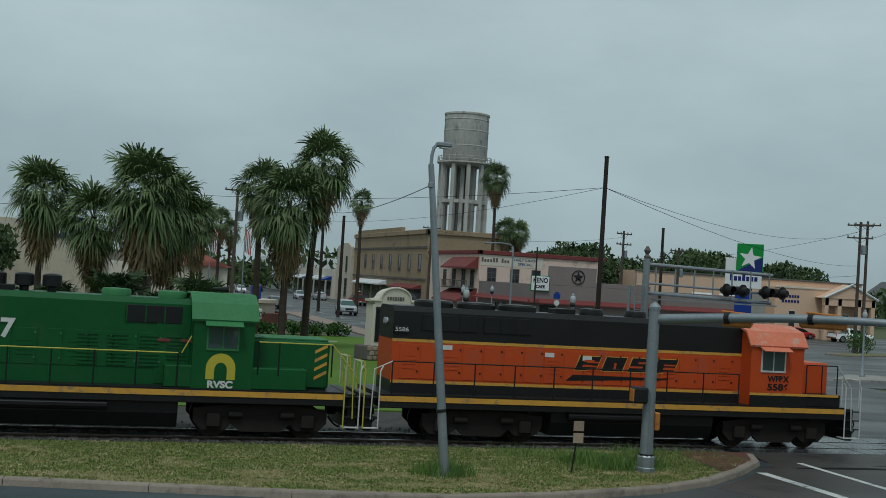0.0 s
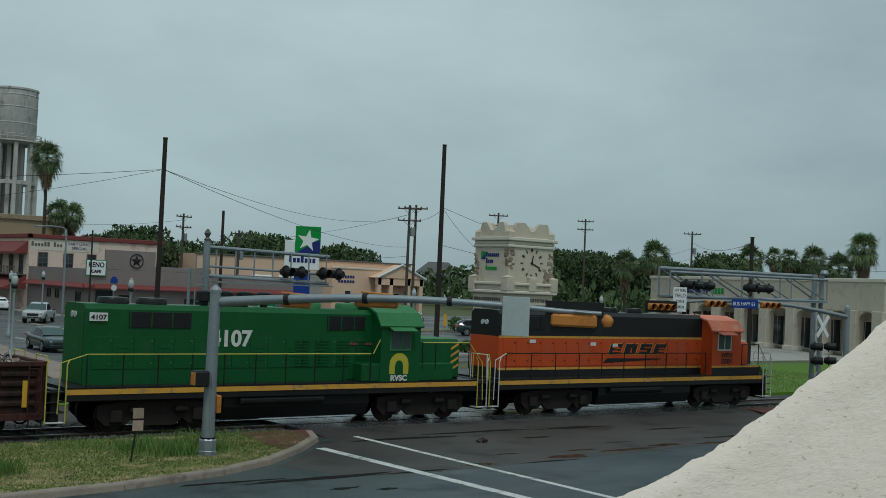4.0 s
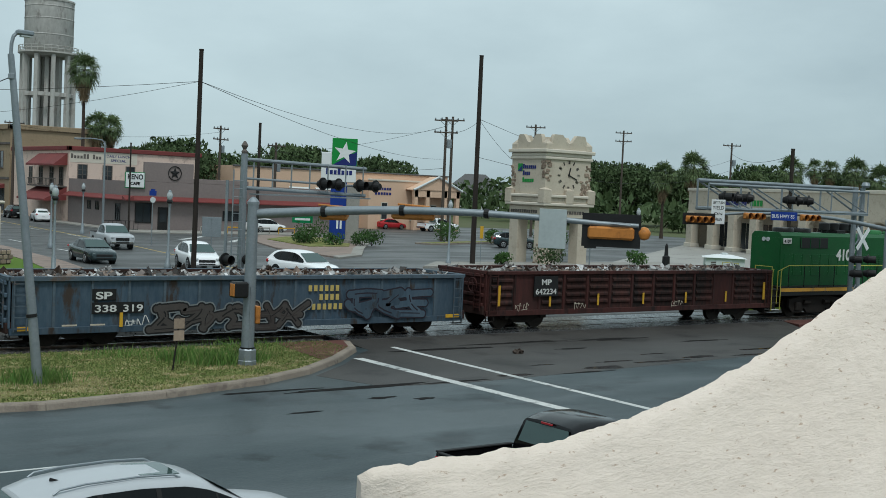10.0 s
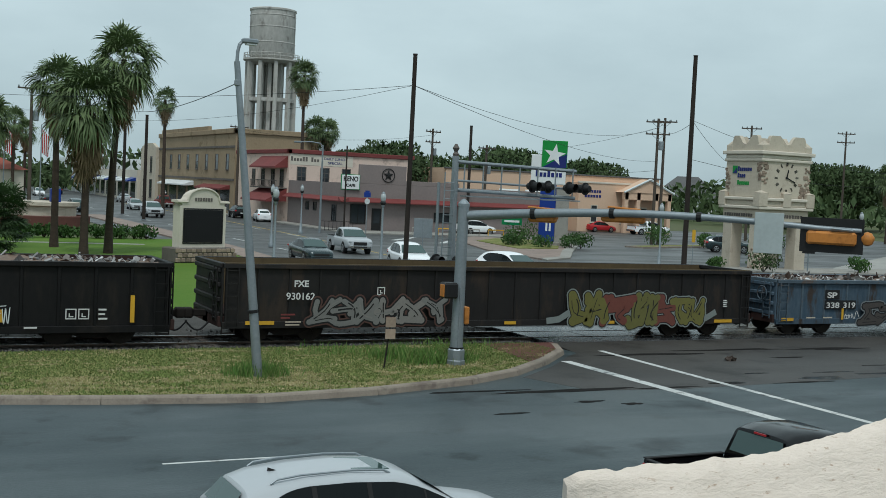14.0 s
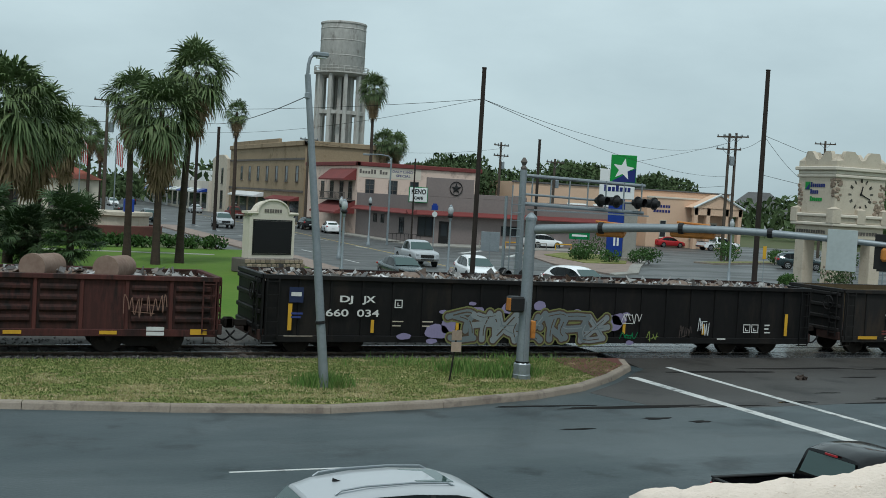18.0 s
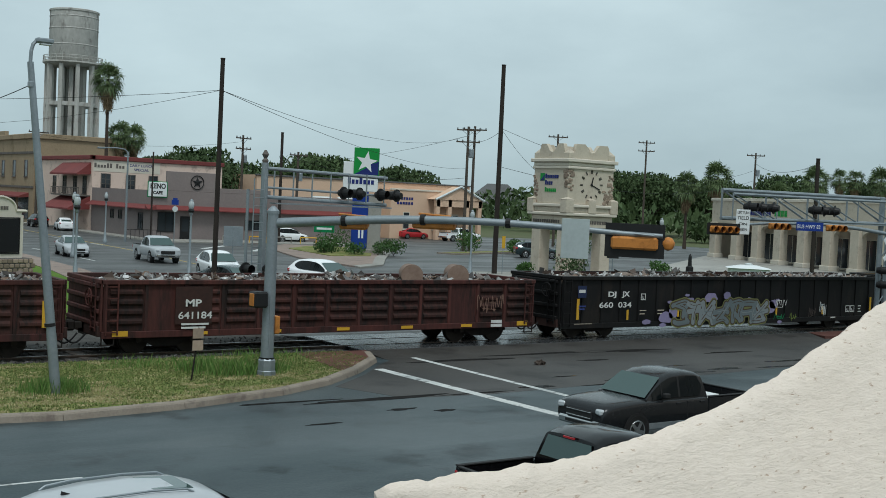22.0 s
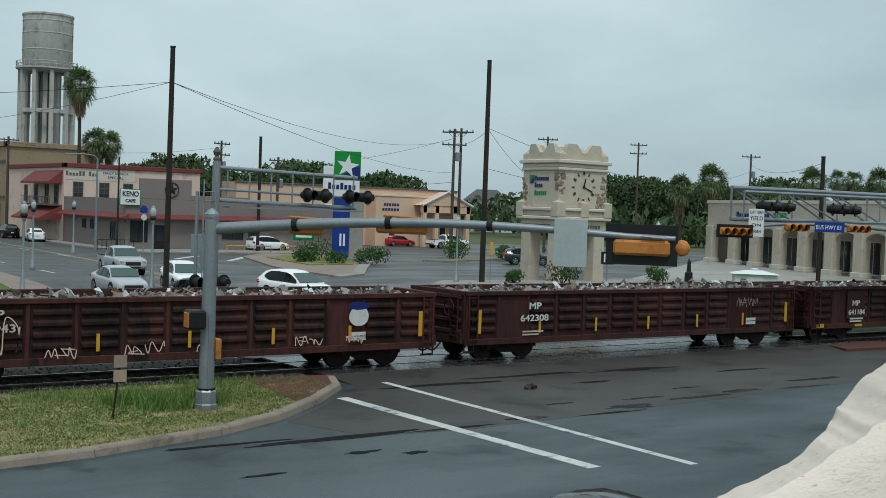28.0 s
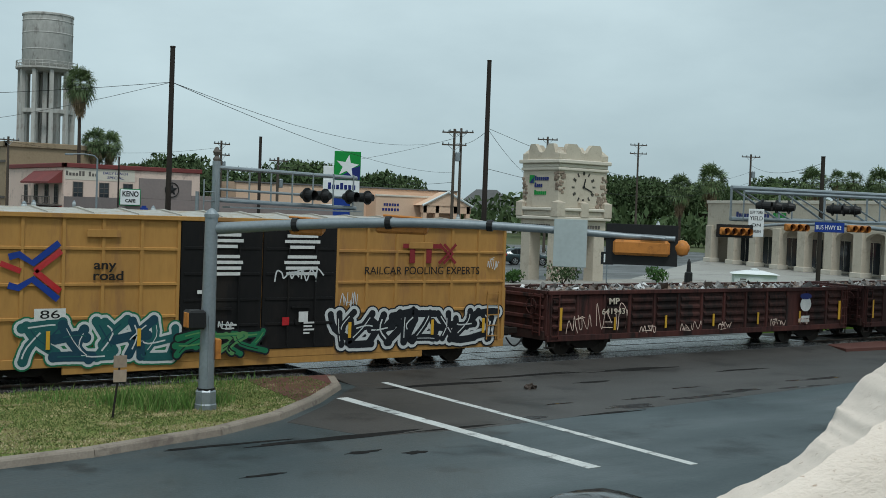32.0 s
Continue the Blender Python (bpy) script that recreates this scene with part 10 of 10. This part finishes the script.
def passing(kind, paint, label, t0, x0, v, y, trim=None, later=None):
    """A car that drives past towards -x; x0: its middle at t0."""
    c, w = car(kind, paint, label, pose(x0, y, 0), trim, "cars on the near road")
    rows = [(t, x0 - v * (t - t0) - (max(0, t - later[0]) * later[1] if later else 0), y, 180) for t in TIMES]
    MOVERS.append((c, w, rows))
    ROLLERS.append((w, v, t0 + (x0 - 26) / v, t0 + (x0 + 6) / v))


TIMES = [0, 0.1, 0.2, 0.5] + list(range(1, 23)) + [22.2, 22.5, 22.8, 23, 23.5, 24, 24.2, 24.4, 24.6, 25, 26, 27, 28, 29, 29.15, 29.3, 29.5, 30, 31] + [31.5, 31.8, 31.9, 32]
passing("pickup", "black_paint", "black pickup truck driving by", 3.0, 11.0, 9.1, 18.6, later=(4.5, 5.0))
passing("sedan", "silver", "silver sedan driving by on the damp road", 9.0, 9.25, 11.2, 18.5)
passing("suv", "white_paint", "white compact SUV driving by on the damp road", 19.0, 15.95, 9.45, 19.0)
passing("pickup", "dark_grey", "dark grey pickup truck with silver rocker trim", 22.5, 15.9, 8.7, 19.7, trim="galv")
passing("suv", "white_paint", "white SUV driving by on the damp road", 25.0, 13.6, 7.7, 19.6)
passing("suv", "black_paint", "black SUV driving by on the damp road", 30.0, 14.2, 8.8, 20.6)

waiting = [car("suv", "silver", "silver SUV waiting on the near road", pose(6.15, 14.15, 0, 0, 0, 0), group="cars on the near road", size=0.93)[0],
           car("pickup", "black_paint", "black pickup truck waiting on the near road", pose(13.8, 14.6, 0, 0, 0, 0), group="cars on the near road")[0]]

# the queue before the crossing
def queue(kind, paint, label, rows):
    c, w = car(kind, paint, label, pose(rows[0][1], rows[0][2], 0, 0, 0, rows[0][3]), group="cars on the street", plain=True, size=1.0)
    if len(rows) > 1:
        MOVERS.append((c, w, rows))
    return c


queue("sedan", "teal_paint", "dark sedan waiting at the crossing", [(0, 26.7, 79.5, -100), (1, 26.6, 75.4, -98), (2, 26.4, 73.4, -96), (3.5, 26.2, 72.6, -93), (5.5, 26.1, 72.2, -92), (15.0, 26.2, 72.2, -92), (16, 26.0, 70.0, -92), (17.5, 25.7, 67.0, -92), (19, 25.6, 65.2, -90), (20.2, 25.4, 61.6, -88), (21.5, 26.2, 57.2, -80), (22.5, 26.6, 55.0, -78), (32, 26.6, 55.0, -78)])
queue("pickup", "silver", "silver pickup truck waiting in the street", [(0, 44.5, 112.0, 200), (1, 43.0, 111.4, 205), (2.5, 40.0, 110.0, 225), (5.5, 37.0, 107.6, 250), (7, 35.4, 105.0, 260), (8, 33.9, 99.5, 262), (9, 33.4, 92.8, 263), (10, 33.1, 87.2, 264), (11, 32.9, 83.8, 264), (12, 32.8, 82.0, 264), (14, 32.8, 82.0, 264), (32, 32.8, 82.0, 264)])
queue("sedan", "silver", "silver sedan rolling up to the crossing", [(0, 37, 205, -92), (11, 36.5, 200, -92), (13, 35.5, 180, -93), (17, 32, 135, -94), (20, 30.0, 104, -95), (22, 28.6, 88, -97), (22.5, 27.8, 83.6, -97), (23, 27.4, 80.2, -96), (23.5, 27.1, 77.0, -95), (24, 26.7, 73.6, -94), (25, 26.5, 69.9, -93), (25.5, 26.4, 68.5, -93), (26.5, 26.3, 66.0, -92), (27.5, 26.2, 64.8, -92), (29, 26.2, 64.8, -92), (32, 26.2, 64.8, -92)])
queue("suv", "white_paint", "white hatchback waiting at the crossing", [(0, 30.6, 66.6, -100)])
queue("suv", "white_paint", "white SUV waiting close to the track", [(0, 33.4, 58.6, -80)])
queue("pickup", "white_paint", "white crew cab pickup turning across the street", [(0, 31.4, 101.5, 22), (1, 38.6, 104.6, 24), (2, 45.8, 108.2, 27), (3, 53.5, 112.2, 24), (4.5, 68, 114.8, 8), (6.5, 90, 115, 6), (10, 125, 124, 12), (15, 165, 134, 12), (32, 165, 134, 12)])
queue("pickup", "silver", "silver pickup truck coming down the street", [(0, 31.2, 141, -94)])
for kind, paint, label, x, y, a in (("sedan", "white_paint", "white sedan parked by the cafe", 43.6, 137.5, 80), ("suv", "black_paint", "black SUV parked by the cafe", 43.4, 147, 85), ("suv", "dark_grey", "dark van in the street", 42.6, 155, 88), ("pickup", "red_trim", "dark red pickup in the street", 42.4, 184, 88),
                                    ("sedan", "red_paint", "red sedan in the parking lot", 91.5, 137.0, 4), ("pickup", "white_paint", "white pickup in the parking lot", 95.8, 131.5, 0), ("suv", "white_paint", "white SUV in the parking lot", 62.0, 117.5, 8), ("suv", "dark_grey", "grey SUV in the parking lot", 66.5, 127, 5),
                                    ("suv", "teal_paint", "dark blue SUV in the bank's lot", 77.5, 93.0, -30), ("sedan", "silver", "silver car far up the street", 40.5, 205, 90), ("sedan", "dark_grey", "dark car far up the street", 24.5, 178, 90),
                                    ("suv", "teal_paint", "teal car far up the street", 23.8, 150, 90), ("sedan", "white_paint", "white car far up the street", 30, 230, -90), ("suv", "black_paint", "black car far up the street", 36, 250, 90), ("sedan", "silver", "silver car far up the street", 25.0, 245, 90), ("suv", "dark_grey", "parked dark car beside the park", -8, 98, 0)):
    queue(kind, paint, label, [(0, x, y, a)])


# ---- wires and small things ----
def wire(p, q, sag, r=0.018):
    p, q = Vector(p), Vector(q)
    m = Mesh()
    n = 14
    pts = [p + (q - p) * (i / n) - Vector((0, 0, sag * 4 * (i / n) * (1 - i / n))) for i in range(n + 1)]
    m.pipe(pts, r * 0.62, 5)
    single("wire", m, M["cable"], "thin dark wire strung between the poles", "wire", group="overhead wires")


PA = (20.98, 45.95, 9.37)
wire(PA, (77.2, 105.3, 9.0), 0.9, 0.02)
wire(PA, (77.2, 105.3, 12.6), 1.4, 0.018)
wire((53.9, 69.5, 10.6), (77.2, 105.3, 12.2), 0.5, 0.025)
wire((53.9, 69.5, 10.8), (104.0, 121.6, 9.0), 1.0, 0.025)
wire((53.9, 69.5, 10.8), (137.4, 116.3, 12.0), 2.6, 0.025)
wire((53.9, 69.5, 8.0), (137.4, 116.3, 10.5), 2.0, 0.025)
wire((137.4, 116.3, 13.0), (73.0, 56.0, 9.2), 0.9, 0.03)
wire((137.4, 116.3, 11.0), (110, 44, 9.0), 1.2, 0.03)
wire((8.43, 28.9, 7.5), (14.7, 74.5, 9.0), 0.4, 0.02)
wire(PA, (-3, 75, 9.6), 0.8, 0.016)
wire(PA, (14.4, 117, 11.0), 1.5, 0.014)
wire((77.2, 105.3, 12.6), (64.7, 135.3, 9), 1.0, 0.025)
wire((64.7, 135.3, 11.6), (44, 150, 11.4), 1.0, 0.025)
wire((77.2, 105.3, 8), (66.1, 123.4, 9.4), 1.0, 0.03)
wire((14.4, 117.1, 10.5), (-40, 90, 10), 1.2, 0.03)


def clearance_marker():
    t = thing("marker_post", "thin rusty post with two faded plates", "marker", pose(12.96, 29.5, 0.15))
    part("post", Mesh().tube((0, 0, 0), (0.16, 0, 1.4), 0.025, n=8), M["truck"], t)
    for z in (0.80, 1.12):
        part("plate", Mesh().box(-0.02, 0.28, -0.045, -0.03, z, z + 0.27, 0.005), M["fieldstone"], t, "faded peeling plate")


clearance_marker()


def street_signs():
    t = thing("road_sign", "green direction sign on a thin post", "road sign", pose(55.0, 97.0, 0))
    part("post", Mesh().tube((0, 0, 0), (0, 0, 3.0), 0.05, n=6), M["galv"], t)
    p = part("panel", Mesh().box(-0.95, 0.95, -0.05, -0.02, 1.9, 3.1, 0.02), M["road_green"], t, at=pose(0, 0, 0, 0, 0, -28))
    for j in range(2):
        part("lettering_block", Mesh().box(-0.7, 0.7, -0.06, -0.05, 2.15 + j * 0.45, 2.35 + j * 0.45), M["sign_white"], p)
    s = thing("road_sign", "blue and white route markers on a post", "road sign", pose(38.2, 92.0, 0))
    part("post", Mesh().tube((0, 0, 0), (0, 0, 4.4), 0.04, n=6), M["galv"], s)
    part("panel", Mesh().box(-0.28, 0.28, -0.05, -0.02, 4.0, 4.4, 0.02).box(-0.18, 0.18, -0.04, -0.01, 4.4, 4.55), M["sign_blue"], s, at=pose(0, 0, 0, 0, 0, -20))
    part("panel", Mesh().tube((0, -0.05, 3.65), (0, -0.02, 3.65), 0.24, n=12), M["hvac"], s)
    b = thing("road_sign", "back of a grey traffic sign on a post", "road sign", pose(33.8, 71.5, 0))
    part("post", Mesh().tube((0, 0, 0), (0, 0, 2.9), 0.04, n=6), M["galv"], b)
    part("panel", Mesh().box(-0.62, 0.62, -0.02, 0.02, 1.7, 3.0, 0.02), M["galv"], b, at=pose(0, 0, 0, 0, 0, -25))
    v = thing("road_sign", "white speed sign on the dark pole", "road sign", pose(49.4, 140.8, 3.5))
    part("panel", Mesh().box(-0.5, 0.5, -0.02, 0.02, -0.6, 0.6, 0.02), M["sign_white"], v)
    lettering("limit_number", "30", 0.6, M["black"], v, pose(0, -0.025, -0.4) @ UP, "", 0.7, 0.01)
    r = thing("road_sign", "route shield on a post beside the tower", "road sign", pose(62.6, 66.2, 0))
    part("post", Mesh().tube((0, 0, 0), (0, 0, 2.3), 0.05, n=6), M["galv"], r)
    part("panel", Mesh().box(-0.45, 0.45, -0.05, -0.02, 1.55, 2.45, 0.02), M["black"], r, at=pose(0, 0, 0, 0, 0, -40))
    part("panel_mark", Mesh().box(-0.25, 0.25, -0.06, -0.05, 1.7, 2.3, 0.02), M["sign_white"], r, at=pose(0, 0, 0, 0, 0, -40))
    c = thing("street_lamp", "tall steel street lamp with a curved arm", "street lamp", pose(41.5, 112, 0))
    part("post", Mesh().tube((0, 0, 0), (0, 0, 8.6), 0.12, 0.08, n=10), M["galv"], c)
    part("arm", Mesh().pipe([(0, 0, 8.6), (-0.3, 0, 8.9), (-1.2, 0, 9.0), (-2.4, 0, 8.95)], 0.06, 8), M["galv"], c)
    part("lamp_head", Mesh().box(-3.0, -2.3, -0.15, 0.15, 8.82, 9.0, 0.05), M["galv"], c)
    y = thing("warning_post", "thin post with a small yellow marker plate", "marker", pose(54.1, 68.9, 0.12))
    part("post", Mesh().tube((0, -0.08, 0), (0, -0.08, 2.8), 0.025, n=6), M["galv"], y)
    part("plate", Mesh().box(-0.15, 0.15, -0.13, -0.1, 1.9, 2.8, 0.01), M["reflector"], y)
    k = thing("traffic_cone_post", "dark post top on a footing beside the lot", "bollard", pose(66.5, 62.0, 0.0))
    part("footing", Mesh().box(-0.45, 0.45, -0.45, 0.45, 0, 0.35, 0.04), M["concrete"], k)
    part("shaft", Mesh().lathe([(0.3, 0.35), (0.28, 1.2), (0.16, 1.3), (0.12, 2.0), (0.03, 2.2)], n=10), M["black"], k)


street_signs()


def bollards():
    for i in range(5):
        t = thing("bollard", "low yellow bollard rail by the cafe", "bollard", pose(52 + i * 3.0, 112.6, 0), "bollards by the cafe")
        part("rail", Mesh().pipe([(0, 0, 0), (0, 0, 0.75), (1.9, 0, 0.75), (1.9, 0, 0)], 0.07, 6), M["reflector"] if i % 2 else M["concrete"], t)


bollards()


def litter():
    t = thing("debris", "crumpled brown rag lying on the road", "litter", pose(25.3, 30.0, 0.0))
    rnd = random.Random(9)
    m = Mesh()
    for _ in range(16):
        m.box(-0.09, 0.09, -0.06, 0.06, -0.016, 0.016, m=pose(rnd.uniform(-0.14, 0.14), rnd.uniform(-0.1, 0.1), 0.045 + rnd.uniform(-0.02, 0.06), rnd.uniform(-60, 60), rnd.uniform(-60, 60), rnd.uniform(0, 360)))
    part("cloth", m, M["rag"], t)
    s = thing("shopping_cart", "grey wire shopping cart on the grass", "shopping cart", pose(53.2, 46.9, 0.1, 0, 0, 20))
    b = Mesh()
    for i in range(7):
        z = 0.45 + i * 0.08
        b.pipe([(-0.4, -0.25, z), (0.45, -0.25, z), (0.45, 0.25, z), (-0.4, 0.25, z), (-0.4, -0.25, z)], 0.012, 5)
    for i in range(8):
        x = -0.4 + i * 0.12
        b.tube((x, -0.25, 0.45), (x, -0.25, 0.95), 0.01, n=5).tube((x, 0.25, 0.45), (x, 0.25, 0.95), 0.01, n=5)
    part("basket", b, M["galv"], s)
    part("frame", Mesh().pipe([(-0.5, -0.25, 1.0), (-0.35, -0.25, 0.2), (0.4, -0.25, 0.15)], 0.02, 6).pipe([(-0.5, 0.25, 1.0), (-0.35, 0.25, 0.2), (0.4, 0.25, 0.15)], 0.02, 6), M["galv"], s)
    for x, y in ((-0.3, -0.25), (-0.3, 0.25), (0.38, -0.25), (0.38, 0.25)):
        part("castor", Mesh().tube((x, y - 0.02, 0.06), (x, y + 0.02, 0.06), 0.06, n=10), M["plastic"], s)


litter()


def fountain():
    t = thing("planter_wall", "low round cream and brick planter in the park", "planter", pose(14.5, 112, 0.05))
    part("ring", Mesh().lathe([(4.6, 0), (4.6, 0.9), (4.2, 0.95), (4.2, 0.5), (0.1, 0.5)], n=28), M["brick"], t)
    part("upper_ring", Mesh().lathe([(3.4, 0.5), (3.4, 1.7), (3.7, 1.8), (3.7, 2.1), (3.0, 2.1)], n=28), M["cream"], t)
    part("box_stand", Mesh().box(1.0, 1.9, -1.0, -0.2, 2.1, 3.3, 0.05), M["sign_blue"], t)


fountain()
for x, y in ((12.6, 122), (16.4, 125)):
    fp = thing("flagpole", "white flagpole with a hanging striped flag", "flagpole", pose(x, y, 0))
    part("pole", Mesh().tube((0, 0, 0), (0, 0, 9.5), 0.07, 0.05, n=8), M["galv"], fp)
    for i in range(7):
        part("flag_stripe", Mesh().box(0.08 + i * 0.09, 0.17 + i * 0.09, -0.03 - 0.02 * (i % 2), 0.03, 6.6 - 0.06 * i, 9.0 - 0.1 * i, 0.02), M["red_paint"] if i % 2 == 0 else M["sign_white"], fp)
sheet("path_park", [(-140, 86.5), (18.2, 84.0), (18.2, 85.0), (-140, 87.6)], 0.108, M["concrete"], "pale path across the park lawn", 0.02)


# ---- what moves ----
def motions():
    for car_thing, s0 in CARS:
        walk(car_thing, [(t, pose(s0 + SPEED * t, TRACK_Y, 0.13)) for t in TIMES])
    start = dict((c.name, s0) for c, s0 in CARS)
    for c, ws, x, r in WHEELSETS:
        s0 = start[c.name]
        a, b = max(0.11, (-14 - s0) / SPEED), min(31.8, (72 - s0) / SPEED)
        turn, n = math.degrees(SPEED / r) * 0.125, max(0, int((b - a) / 0.125))
        rows = [(0, pose(x, 0, r))] + [(a + 0.125 * i, pose(x, 0, r, 0, turn * i, 0)) for i in range(n + 1)]
        walk(ws, rows + [(32, rows[-1][1])])
    for car_thing, wheels, rows in MOVERS:
        walk(car_thing, [(t, pose(x, y, 0, 0, 0, a)) for t, x, y, a in rows])

    for wheels, v, t0, t1 in ROLLERS:
        for w, x, y, r in wheels:
            turn = math.degrees(v / (r * CAR_SIZE))
            a, b = max(0.04, t0), min(31.96, t1)
            n = int((b - a) / 0.04)
            rows = [(0, pose(x, y, r))] + [(a + 0.04 * i, pose(x, y, r, 0, turn * 0.04 * i, 0)) for i in range(n + 1)]
            walk(w, rows + [(32, rows[-1][1])])


motions()
